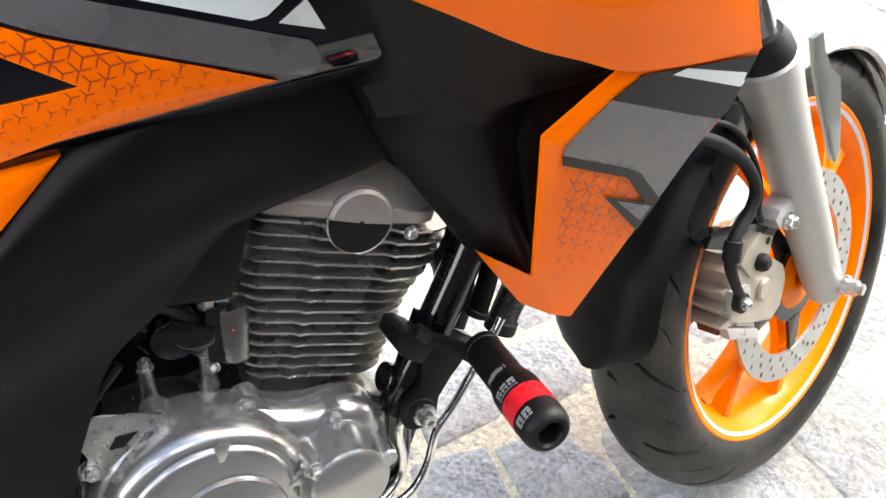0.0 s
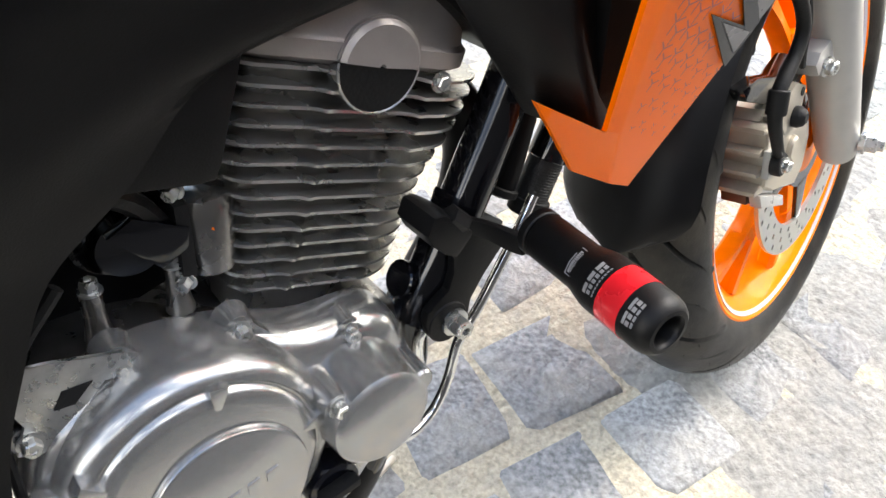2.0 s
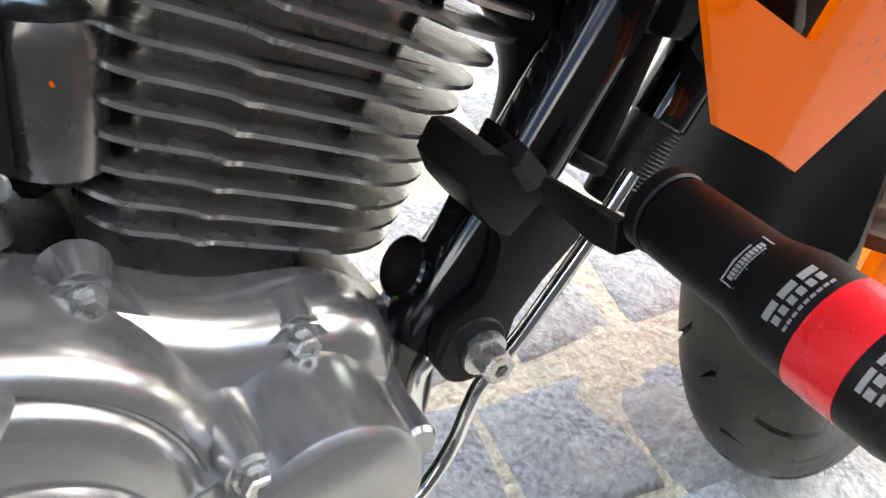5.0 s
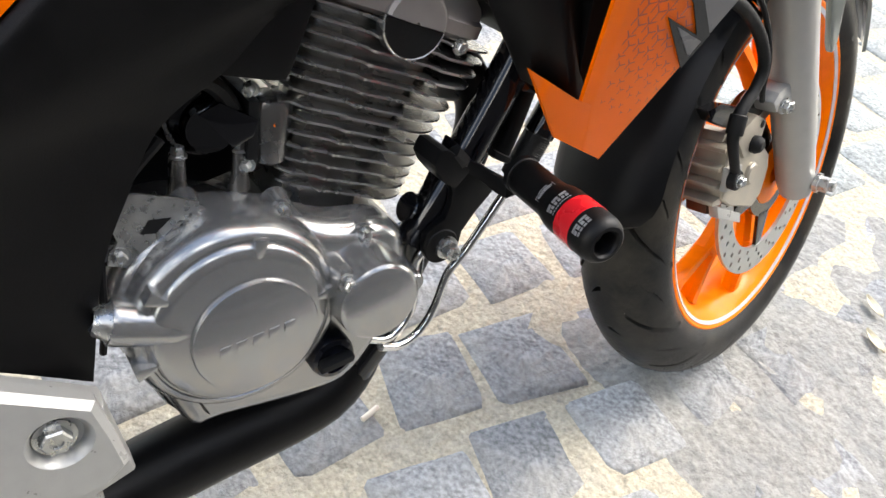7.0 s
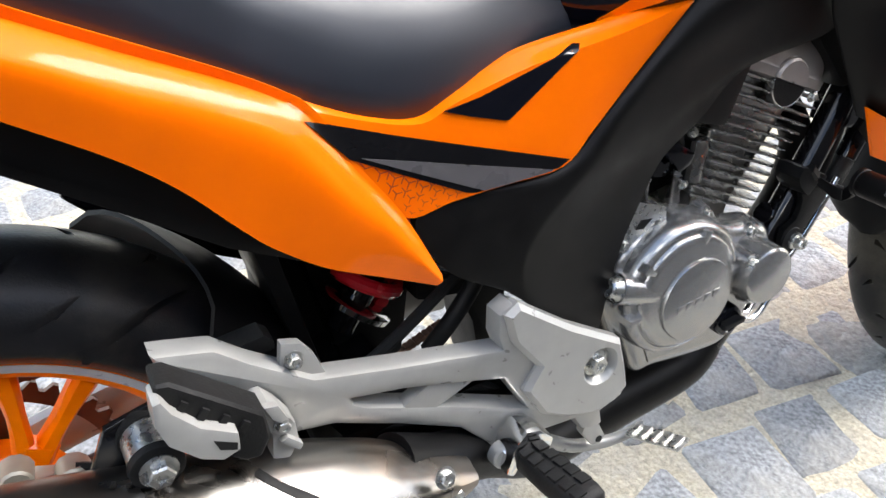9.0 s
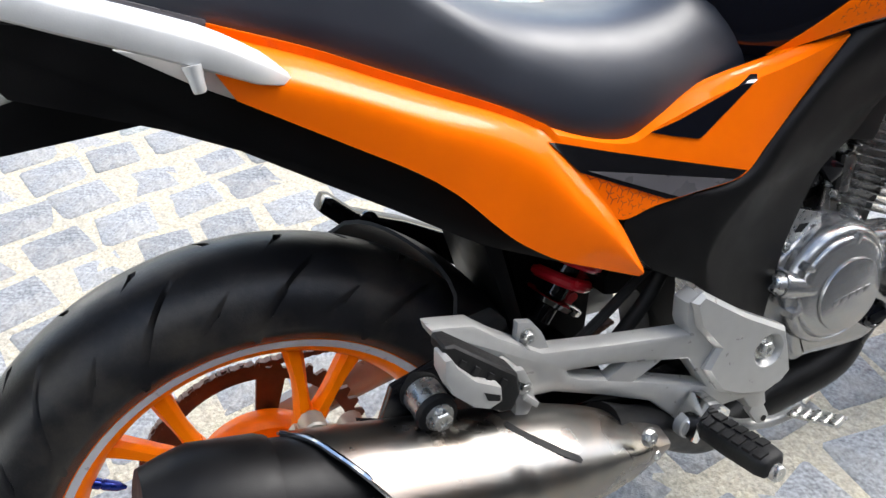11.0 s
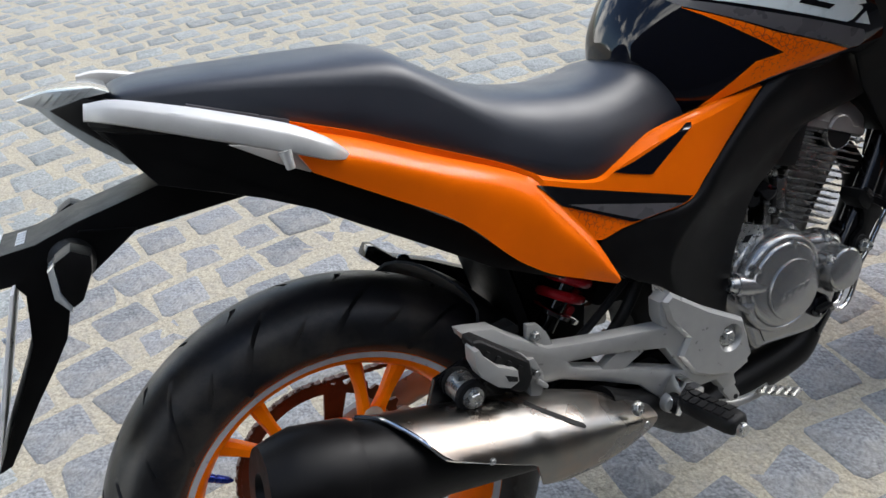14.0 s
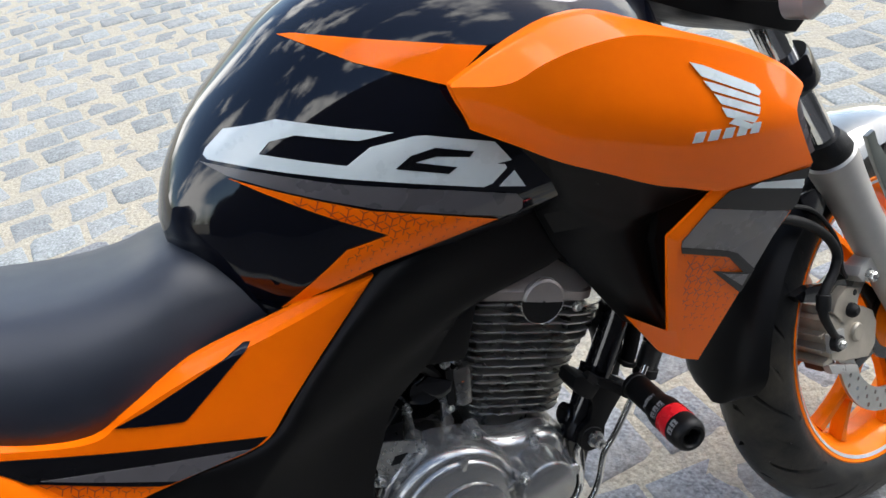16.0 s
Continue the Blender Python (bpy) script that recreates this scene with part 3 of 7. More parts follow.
# brake caliper: a compact block with fins on its rear face
cal = part("brake_caliper", prism([(1.254, 0.398), (1.300, 0.400), (1.346, 0.378), (1.366, 0.362), (1.371, 0.343), (1.361, 0.311), (1.341, 0.300), (1.281, 0.322), (1.256, 0.338)], -0.092, -0.036, 0.005, 3), CALIPER, bike, "gold-grey alloy front brake caliper", m=FORK_M)
for k, (z, x) in enumerate(((0.336, 1.240), (0.356, 1.241), (0.376, 1.244), (0.396, 1.252))):
    part("caliper_fin", prism([(x, z - 0.001), (x, z + 0.0035), (1.262, z + 0.006), (1.262, z - 0.006)], -0.089, -0.026, 0.0015), CALIPER, cal, m=FORK_M)
part("caliper_fin", prism([(1.262, 0.402), (1.268, 0.412), (1.292, 0.408), (1.300, 0.398)], -0.080, -0.030, 0.003), CALIPER, cal, m=FORK_M)
part("hose_seat", prism([(1.249, 0.352), (1.251, 0.380), (1.285, 0.374), (1.284, 0.346)], -0.097, -0.090, 0.0015), SILVER, cal, "machined hose seat", m=FORK_M)
part("piston_boss", turned([(0, 0.014), (0.004, 0.0135), (0.006, 0.011)], (1.318, -0.091, 0.352), (0, -1, 0), 24), CALIPER, cal, m=FORK_M)
part("caliper_lug", prism([(1.268, 0.405), (1.282, 0.420), (1.306, 0.427), (1.334, 0.413), (1.328, 0.398), (1.322, 0.376), (1.288, 0.380)], -0.096, -0.076, 0.004), CALIPER, cal, m=FORK_M)
part("slide_pin_boot", turned([(0, 0.010), (0.006, 0.0105), (0.011, 0.008), (0.013, 0.005)], (1.305, -0.095, 0.393), (0, -1, 0), 18), RUBBER_BLACK, cal, m=FORK_M)
# Flat black disc as the shaded inside of the lug's hole.
part("lug_hole_shade", turned([(0, 0.0045), (0.0006, 0.0042)], (1.321, -0.0962, 0.412), (0, -1, 0), 14), RUBBER_BLACK, cal, m=FORK_M)
part("caliper_bracket", prism([(1.214, 0.452), (1.224, 0.438), (1.262, 0.420), (1.315, 0.400), (1.357, 0.417), (1.323, 0.446), (1.287, 0.438), (1.245, 0.452)], -0.082, -0.066, 0.004), SATIN_BLACK, cal, m=FORK_M)
part("brake_pad", prism([(1.252, 0.318), (1.248, 0.334), (1.282, 0.322), (1.284, 0.306)], -0.078, -0.052, 0.002), RUST, cal, m=FORK_M)
part("pad_plate", prism([(1.255, 0.316), (1.248, 0.334), (1.312, 0.302), (1.316, 0.288)], -0.092, -0.080, 0.002), SILVER, cal, m=FORK_M)
part("banjo_eye", turned([(0, 0.0105), (0.001, 0.0115), (0.009, 0.0115), (0.010, 0.0105)], (1.258, -0.097, 0.366), (0, -1, 0), 20), RUBBER_BLACK, cal, m=FORK_M)
bolt(cal, FORK_M @ Vector((1.258, -0.107, 0.366)), 0.0058, 0.007)
hose_pts = [(1.13, -0.085, 0.60), (1.187, -0.096, 0.574), (1.225, -0.100, 0.554), (1.262, -0.102, 0.524), (1.282, -0.103, 0.490), (1.273, -0.102, 0.466), (1.246, -0.101, 0.444), (1.238, -0.102, 0.420), (1.246, -0.103, 0.394), (1.258, -0.102, 0.374)]
part("brake_hose", tube(hose_pts, [0.0068, 0.0068, 0.0068, 0.0066, 0.0064, 0.0064, 0.0068, 0.0066, 0.0056, 0.0054], 14), RUBBER_BLACK, bike, "black rubber brake hose", m=FORK_M)
for u, v in ((6, 7),):
    p, q = Vector(hose_pts[u]), Vector(hose_pts[v])
    part("hose_sleeve", turned([(0, 0.0086), (0.001, 0.0094), (0.020, 0.0094), (0.022, 0.0086)], p, q - p, 16), RUBBER_BLACK, bike, m=FORK_M)
part("sensor_cable", tube([(1.19, -0.10, 0.59), (1.240, -0.104, 0.566), (1.271, -0.106, 0.528), (1.286, -0.106, 0.492), (1.287, -0.104, 0.465), (1.30, -0.100, 0.445)], 0.003, 8), RUBBER_BLACK, bike, m=FORK_M)
part("hose_clip", prism([(1.225, 0.590), (1.262, 0.585), (1.280, 0.560), (1.268, 0.545), (1.240, 0.560)], -0.100, -0.092, 0.002), SATIN_BLACK, bike, m=FORK_M)

# front mudguard: gloss front piece with stay, matt rear flap
def guard_mesh(r, half, a0, a1, crown=0.03, thick=0.004, n=28, flare=None, taper=None, slant=0.0):
    rings = []
    for k in range(n + 1):
        u = k / n
        a = radians(a0 + (a1 - a0) * u)
        rr = r + (flare(u) if flare else 0)
        hw = half * (taper(u) if taper else 1)
        outer, inner = [], []
        for j in range(13):
            v = -1 + j / 6
            drop = crown * (1 - math.sqrt(max(0.0, 1 - (abs(v) * 0.98) ** 2.6)))
            b = a - radians(slant) * u * (1 - v) / 2
            for lst, t in ((outer, 0.0), (inner, thick)):
                q = rr - drop - t
                lst.append(Vector((q * math.cos(b), v * (hw - t), q * math.sin(b))))
        rings.append(outer + inner[::-1])
    bm = bmesh.new()
    skin(bm, rings)
    return bm


GUARD_M = FRONT @ Matrix.Translation(FRONT_HUB)
mudguard = part("front_mudguard", guard_mesh(0.325, 0.075, 22, 112, 0.055, 0.004, 28, None, lambda u: 0.75 + 0.35 * min(1, u * 1.6)), FENDER_GLOSS, bike, "gloss grey-green front mudguard reflecting the sky", m=GUARD_M)
part("mudguard_stay", prism([(1.3446, 0.645), (1.3561, 0.609), (1.3666, 0.583), (1.3988, 0.508), (1.405, 0.498), (1.410, 0.4975), (1.4124, 0.508), (1.3990, 0.575), (1.3933, 0.5963), (1.3769, 0.6100), (1.3640, 0.6311), (1.358, 0.650)], -0.094, -0.086, 0.0025), FENDER_GLOSS, mudguard, "gloss grey-green mudguard stay")
part("mudflap", guard_mesh(0.312, 0.069, 108, 176, 0.030, 0.004, 24, lambda u: 0.022 * u, lambda u: 1.0 if u < 0.86 else math.sqrt(max(0.02, 1 - ((u - 0.86) / 0.145) ** 2))), MATTE_BLACK, mudguard, "matt black rear flap of the mudguard", m=GUARD_M)

# ---- tank ----
TANK = [  # x, half width, underside z, top z
    (0.512, 0.030, 0.770, 0.812), (0.525, 0.055, 0.752, 0.842), (0.545, 0.074, 0.720, 0.872), (0.575, 0.096, 0.694, 0.904), (0.62, 0.124, 0.700, 0.938),
    (0.68, 0.146, 0.714, 0.975), (0.75, 0.160, 0.722, 0.997), (0.83, 0.172, 0.727, 1.002), (0.92, 0.172, 0.730, 0.990), (1.00, 0.150, 0.730, 0.960), (1.05, 0.11, 0.75, 0.93)]
TANK_RING = [(0.80, 0.0), (0.93, 0.07), (0.97, 0.15), (1.0, 0.30), (1.0, 0.44), (0.965, 0.58), (0.90, 0.70), (0.80, 0.81), (0.62, 0.90), (0.38, 0.965), (0.15, 0.995)]


def tank_rings():
    rings = []
    path = spline([(x, h, 0) for x, h, *_ in TANK], 5)
    lows = spline([(x, z0, z1) for x, _, z0, z1 in TANK], 5)
    for p, q in zip(path, lows):
        half, z0, z1 = p.y, q.y, q.z
        right = [Vector((p.x, -half * a, z0 + (z1 - z0) * c)) for a, c in TANK_RING]
        rings.append(right + [Vector((v.x, -v.y, v.z)) for v in reversed(right)])
    return rings


bm = bmesh.new()
skin(bm, tank_rings())
tank = part("fuel_tank", bm, GLOSS_BLACK, bike, "gloss black fuel tank reflecting clouds", 60)
on_tank = tree(tank)
EMBLEM = [(0.571, 0.870), (0.575, 0.875), (0.595, 0.889), (0.639, 0.890), (0.729, 0.856), (0.698, 0.857), (0.649, 0.874), (0.627, 0.873), (0.615, 0.864), (0.682, 0.838), (0.706, 0.849), (0.746, 0.848), (0.756, 0.846), (0.815, 0.823), (0.828, 0.801), (0.813, 0.802), (0.821, 0.799), (0.822, 0.795), (0.806, 0.784), (0.797, 0.783), (0.573, 0.866)]
part("white_emblem", decal(EMBLEM, on_tank), DECAL_WHITE, tank, "silver-white angular emblem")
part("emblem_cutout", decal([(0.722, 0.824), (0.738, 0.832), (0.761, 0.833), (0.794, 0.820), (0.789, 0.816), (0.760, 0.825), (0.740, 0.825), (0.776, 0.810), (0.767, 0.806)], on_tank, 0.0024), DECAL_BLACK, tank)
part("white_emblem", decal([(0.829, 0.790), (0.838, 0.7705), (0.812, 0.779)], on_tank), DECAL_WHITE, tank)
part("grey_stripe", decal([(0.566, 0.865), (0.614, 0.847), (0.676, 0.822), (0.762, 0.791), (0.828, 0.766), (0.834, 0.757), (0.833, 0.748), (0.826, 0.744), (0.812, 0.747), (0.767, 0.764), (0.695, 0.793), (0.627, 0.827), (0.585, 0.849)], on_tank), DECAL_GREY, tank, "dark grey stripe")
part("orange_flash", decal([(0.584, 0.8475), (0.625, 0.826), (0.691, 0.792), (0.761, 0.764), (0.702, 0.763), (0.647, 0.801)], on_tank), ORANGE, tank, "orange flash with a dark star pattern")
part("orange_flash", decal([(0.7605, 0.7645), (0.808, 0.744), (0.751, 0.738), (0.682, 0.733), (0.591, 0.7125), (0.662, 0.7595), (0.7025, 0.7632)], on_tank), ORANGE, tank)
FLASH = [(0.600, 0.8395), (0.625, 0.826), (0.691, 0.792), (0.761, 0.764), (0.806, 0.7445), (0.751, 0.738), (0.682, 0.733), (0.640, 0.727), (0.668, 0.7595), (0.7025, 0.7632), (0.647, 0.801)]
def flash_size(x, z):
    rim = interp([(0.58, 0.709), (0.68, 0.733), (0.75, 0.738), (0.81, 0.744)], x)[0]
    return min(0.92, 0.10 + 24.0 * max(0.0, z - rim - 0.004))


tagged(part("star_pattern", tristars(FLASH, on_tank, 0.0079, flash_size), DECAL_RED, tank), kind="stuff")
part("orange_stripe", decal([(0.669, 0.955), (0.680, 0.954), (0.748, 0.932), (0.831, 0.906), (0.786, 0.883), (0.716, 0.921)], on_tank), ORANGE, tank)

# ---- seat ----
SEAT = [  # x, half width, top z, shoulder z, lower z
    (-0.132, 0.060, 0.905, 0.897, 0.888), (-0.118, 0.090, 0.915, 0.903, 0.882), (-0.08, 0.108, 0.917, 0.900, 0.872), (0.0, 0.118, 0.911, 0.888, 0.852), (0.10, 0.122, 0.902, 0.868, 0.808),
    (0.165, 0.123, 0.893, 0.852, 0.775), (0.20, 0.123, 0.872, 0.833, 0.756), (0.25, 0.124, 0.836, 0.795, 0.730), (0.30, 0.126, 0.811, 0.762, 0.704), (0.36, 0.130, 0.793, 0.738, 0.680),
    (0.42, 0.128, 0.783, 0.728, 0.672), (0.47, 0.118, 0.784, 0.728, 0.684), (0.51, 0.108, 0.792, 0.730, 0.695), (0.545, 0.098, 0.780, 0.728, 0.700), (0.585, 0.085, 0.745, 0.722, 0.702)]
rings = []
a_path, b_path = spline([(x, h, t) for x, h, t, s, l in SEAT], 5), spline([(x, s, l) for x, h, t, s, l in SEAT], 5)
for p, q in zip(a_path, b_path):
    h, t, s, l = p.y, p.z, q.y, q.z
    d, e, flat = t - s, s - l, 1.0 - min(1.0, max(0.0, (p.x - 0.20) / 0.16))
    soft = [(0.0, t), (0.35, t - 0.03 * d), (0.60, t - 0.10 * d), (0.76, t - 0.26 * d), (0.87, t - 0.52 * d), (0.93, t - 0.76 * d), (0.965, s - 0.03 * e), (0.985, s - 0.22 * e), (1.0, s - 0.6 * e), (1.0, l), (0.9, l - 0.012)]
    firm = [(0.0, t), (0.35, t - 0.06 * d), (0.60, t - 0.17 * d), (0.78, t - 0.34 * d), (0.88, t - 0.50 * d), (0.935, t - 0.66 * d), (0.970, t - 0.88 * d), (0.982, s - 0.10 * e), (0.995, s - 0.5 * e), (1.0, l), (0.9, l - 0.012)]
    right = [(h * (ya + (yb - ya) * flat), za + (zb - za) * flat) for (ya, za), (yb, zb) in zip(soft, firm)]
    right = [Vector((p.x, -y, z)) for y, z in right]
    rings.append(right + [Vector((v.x, -v.y, v.z)) for v in reversed(right[1:])])
bm = bmesh.new()
skin(bm, rings)
seat = part("seat", bm, SEAT_VINYL, bike, "black vinyl two-level motorcycle seat", 60)

# ---- tail ----
def wing(name_rows, depths, per, thick, sharp):
    """Rows of (x, z) points with one depth, or a depth a point, each."""
    out = []
    for row, d in zip(name_rows, depths):
        d = d if isinstance(d, (list, tuple)) else [d] * len(row)
        out.append([(x, y, z) for (x, z), y in zip(row, d)])
    return row_sheet(out, per, thick, sharp)


LEG = [
    [(0.035, 0.843), (0.107, 0.812), (0.16, 0.785), (0.20, 0.765), (0.26, 0.735), (0.298, 0.713), (0.316, 0.697), (0.345, 0.646), (0.376, 0.598), (0.4045, 0.536)],
    [(0.033, 0.837), (0.103, 0.806), (0.156, 0.779), (0.199, 0.757), (0.257, 0.729), (0.295, 0.707), (0.313, 0.690), (0.342, 0.643), (0.374, 0.596), (0.404, 0.5345)],
    [(0.028, 0.826), (0.096, 0.796), (0.150, 0.769), (0.197, 0.745), (0.252, 0.719), (0.288, 0.697), (0.306, 0.676), (0.334, 0.634), (0.367, 0.591), (0.403, 0.533)],
    [(0.030, 0.812), (0.093, 0.784), (0.144, 0.758), (0.191, 0.731), (0.243, 0.703), (0.276, 0.679), (0.297, 0.655), (0.328, 0.616), (0.363, 0.579), (0.402, 0.5315)],
    [(0.042, 0.787), (0.085, 0.758), (0.125, 0.731), (0.175, 0.697), (0.212, 0.665), (0.245, 0.627), (0.268, 0.603), (0.305, 0.575), (0.348, 0.553), (0.3985, 0.528)]]
LEG_Y = [[-0.128] * 5 + [-0.130, -0.135, -0.139, -0.141, -0.143], [-0.126] * 5 + [-0.129, -0.135, -0.140, -0.142, -0.144], [-0.1415] * 6 + [-0.145, -0.147, -0.148, -0.146], [-0.1495] * 6 + [-0.151, -0.151, -0.150, -0.147], [-0.144] * 10]
SWOOSH = [
    [(0.290, 0.7165), (0.355, 0.688), (0.397, 0.677), (0.440, 0.688), (0.503, 0.706), (0.58, 0.714), (0.63, 0.719), (0.684, 0.7225)],
    [(0.296, 0.710), (0.356, 0.6845), (0.3975, 0.674), (0.436, 0.685), (0.502, 0.7015), (0.576, 0.7085), (0.626, 0.714), (0.682, 0.7215)],
    [(0.300, 0.702), (0.357, 0.680), (0.398, 0.6705), (0.430, 0.681), (0.500, 0.6965), (0.572, 0.7045), (0.622, 0.7105), (0.681, 0.7205)],
    [(0.322, 0.676), (0.366, 0.648), (0.410, 0.635), (0.455, 0.643), (0.512, 0.652), (0.566, 0.666), (0.615, 0.689), (0.679, 0.7195)],
    [(0.345, 0.643), (0.376, 0.597), (0.420, 0.600), (0.470, 0.6015), (0.530, 0.603), (0.565, 0.629), (0.612, 0.667), (0.678, 0.718)]]
SWOOSH_Y = [[-0.124, -0.120, -0.120, -0.120, -0.120, -0.119, -0.119, -0.122], [-0.127, -0.126, -0.127, -0.127, -0.127, -0.126, -0.125, -0.124], [-0.132, -0.136, -0.139, -0.139, -0.138, -0.136, -0.132, -0.127], [-0.136, -0.140, -0.142, -0.142, -0.1405, -0.138, -0.134, -0.128], [-0.139, -0.141, -0.142, -0.142, -0.141, -0.138, -0.133, -0.127]]
bm = wing(LEG, LEG_Y, 5, 0.008, (1,))
swoosh = wing(SWOOSH, SWOOSH_Y, 5, 0.008, (2,))
me = bpy.data.meshes.new("swoosh")
swoosh.to_mesh(me)
swoosh.free()
bm.from_mesh(me)
bpy.data.meshes.remove(me)
panel = part("tail_panel", bm, ORANGE, bike, "gloss orange tail side panel with black and grey graphics", 40)
on_panel = tree(panel)
part("panel_infill", decal([(0.417, 0.6765), (0.440, 0.668), (0.470, 0.6585), (0.4745, 0.6580), (0.480, 0.661), (0.552, 0.705), (0.546, 0.7055), (0.500, 0.694), (0.450, 0.6815)], on_panel), GLOSS_BLACK, panel, "glossy black infill in the tail panel")
part("black_graphic", decal([(0.306, 0.692), (0.37, 0.668), (0.45, 0.640), (0.536, 0.609), (0.524, 0.604), (0.44, 0.603), (0.432, 0.605), (0.336, 0.656), (0.326, 0.668)], on_panel), DECAL_BLACK, panel)
part("grey_graphic", decal([(0.345, 0.655), (0.395, 0.641), (0.518, 0.604), (0.515, 0.603), (0.448, 0.603)], on_panel, 0.0024), DECAL_GREY, panel)
tagged(part("star_pattern", tristars([(0.338, 0.655), (0.432, 0.606), (0.425, 0.601), (0.378, 0.600), (0.35, 0.640)], on_panel, 0.0076, lambda x, z: min(0.9, 0.35 + 14.0 * max(0.0, z - 0.598))), DECAL_RED, panel), kind="stuff")

UNDER = [(-0.10, 0.892), (-0.05, 0.868), (0.035, 0.835), (0.045, 0.785), (0.13, 0.727), (0.215, 0.664), (0.27, 0.603), (0.345, 0.553), (0.34, 0.545), (0.24, 0.597), (0.158, 0.656), (0.096, 0.699), (0.04, 0.739), (-0.012, 0.768), (-0.06, 0.790), (-0.11, 0.812), (-0.122, 0.832), (-0.138, 0.860), (-0.156, 0.886), (-0.150, 0.894)]
def narrowed(outline, y0, y1, bevel):
    """A prism drawn in towards the tip of the tail."""
    bm = prism(outline, y0, y1, bevel)
    for v in bm.verts:
        v.co.y *= interp([(-0.22, 0.30), (-0.18, 0.62), (-0.13, 0.95), (-0.08, 1.0)], v.co.x)[0]
    return bm


tail = part("tail_underbody", narrowed(UNDER, -0.112, 0.112, 0.012), MATTE_BLACK, bike, "matt black plastic tail underbody")
part("tail_trim", prism([(-0.033, 0.836), (0.000, 0.826), (0.040, 0.812), (0.074, 0.792), (0.062, 0.785), (0.042, 0.785), (0.014, 0.802)], -0.128, -0.118, 0.002), RAIL_SILVER, tail, "silver plastic strip under the grab rail")
lamp = part("tail_lamp", narrowed([(-0.214, 0.920), (-0.185, 0.924), (-0.14, 0.920), (-0.125, 0.912), (-0.15, 0.911), (-0.183, 0.9055), (-0.202, 0.912)], -0.099, 0.099, 0.0015), LENS, bike, "clear tail lamp lens")
part("lower_lens", narrowed([(-0.199, 0.912), (-0.183, 0.9055), (-0.171, 0.889), (-0.148, 0.866), (-0.122, 0.8430), (-0.102, 0.838), (-0.112, 0.8335), (-0.132, 0.8385), (-0.158, 0.8615), (-0.182, 0.888)], -0.099, 0.099, 0.0015), LENS_DARKER, lamp, "darker lower strip of the lens")
for k in range(6):
    part("lens_groove", narrowed([(-0.200 + 0.009 * k, 0.9105 - 0.0002 * k), (-0.199 + 0.009 * k, 0.9105), (-0.186 + 0.010 * k, 0.921), (-0.1872 + 0.010 * k, 0.921)], -0.0996, -0.0980, 0.0002), LENS_DARKER, lamp)
part("lamp_shell", narrowed([(-0.186, 0.9055), (-0.15, 0.912), (-0.12, 0.900), (-0.10, 0.86), (-0.106, 0.833), (-0.122, 0.8430), (-0.148, 0.866), (-0.171, 0.889)], -0.102, 0.102, 0.004), MATTE_BLACK, lamp)


def grab_rail(side):
    pts = [(-0.155, -0.118, 0.906), (-0.125, -0.135, 0.900), (-0.06, -0.150, 0.874), (0.02, -0.158, 0.838), (0.06, -0.155, 0.815), (0.086, -0.142, 0.798)]
    path = spline(pts, 8)
    widths = [0.008, 0.0118, 0.0140, 0.0145, 0.0115, 0.0035]
    rings = []
    for k, p in enumerate(path):
        w = interp(list(enumerate(widths)), k / 8)[0]
        prof = [(-0.85, -0.85), (-1.0, -0.5), (-1.0, 0.30), (-0.85, 0.55), (0.5, 1.05), (0.9, 0.8), (0.95, -0.2), (0.5, -0.8), (-0.3, -1.0)]
        rings.append([Vector((p.x + 0.3 * w * b, p.y + w * 0.75 * a, p.z + w * 0.95 * b)) for a, b in prof])
    bm = bmesh.new()
    skin(bm, rings)
    peg = turned([(0, 0.0075), (0.010, 0.0055), (0.0185, 0.0050), (0.020, 0.004)], (0.0145, -0.164, 0.8275), (0.06, -0.06, -1), 14)
    lift = Matrix.Translation((0, 0, 0.011 if side > 0 else -0.005))
    if side > 0:
        mirrored(bm), mirrored(peg)
    bm.transform(lift), peg.transform(lift)
    rail = part("grab_rail", bm, RAIL_SILVER, bike, "silver painted pillion grab rail", 40)
    pad = tube([(-0.150, -0.114, 0.893), (-0.125, -0.126, 0.887), (-0.085, -0.134, 0.874)], [0.006, 0.009, 0.006], 10)
    if side > 0:
        mirrored(pad)
    pad.transform(lift)
    part("rail_bracket", pad, MATTE_BLACK, rail, "black underside of the rail end")
    part("luggage_peg", peg, RAIL_SILVER, rail)
    return rail


part("rail_bracket", prism([(-0.148, 0.897), (-0.118, 0.885), (-0.116, 0.878), (-0.131, 0.879), (-0.147, 0.890)], -0.118, -0.100, 0.002), RAIL_SILVER, tail, "grey grab rail bracket")
part("seat_trim", prism([(-0.061, 0.886), (0.036, 0.845), (0.036, 0.832), (-0.061, 0.872)], -0.122, -0.100, 0.002), DECAL_GREY, tail, "grey plastic strip below the seat")
grab_rail(-1)
grab_rail(1)

# number plate arm
arm = part("plate_bracket", prism([(-0.316, 0.775), (-0.245, 0.777), (-0.20, 0.788), (-0.105, 0.803), (-0.03, 0.80), (-0.008, 0.762), (-0.145, 0.760), (-0.205, 0.726), (-0.236, 0.696), (-0.249, 0.666), (-0.272, 0.637), (-0.300, 0.605), (-0.348, 0.545), (-0.365, 0.540), (-0.308, 0.629), (-0.283, 0.673), (-0.271, 0.726), (-0.278, 0.740), (-0.312, 0.742)], -0.053, 0.053, 0.004), MATTE_BLACK, bike, "matt black plastic number plate bracket")
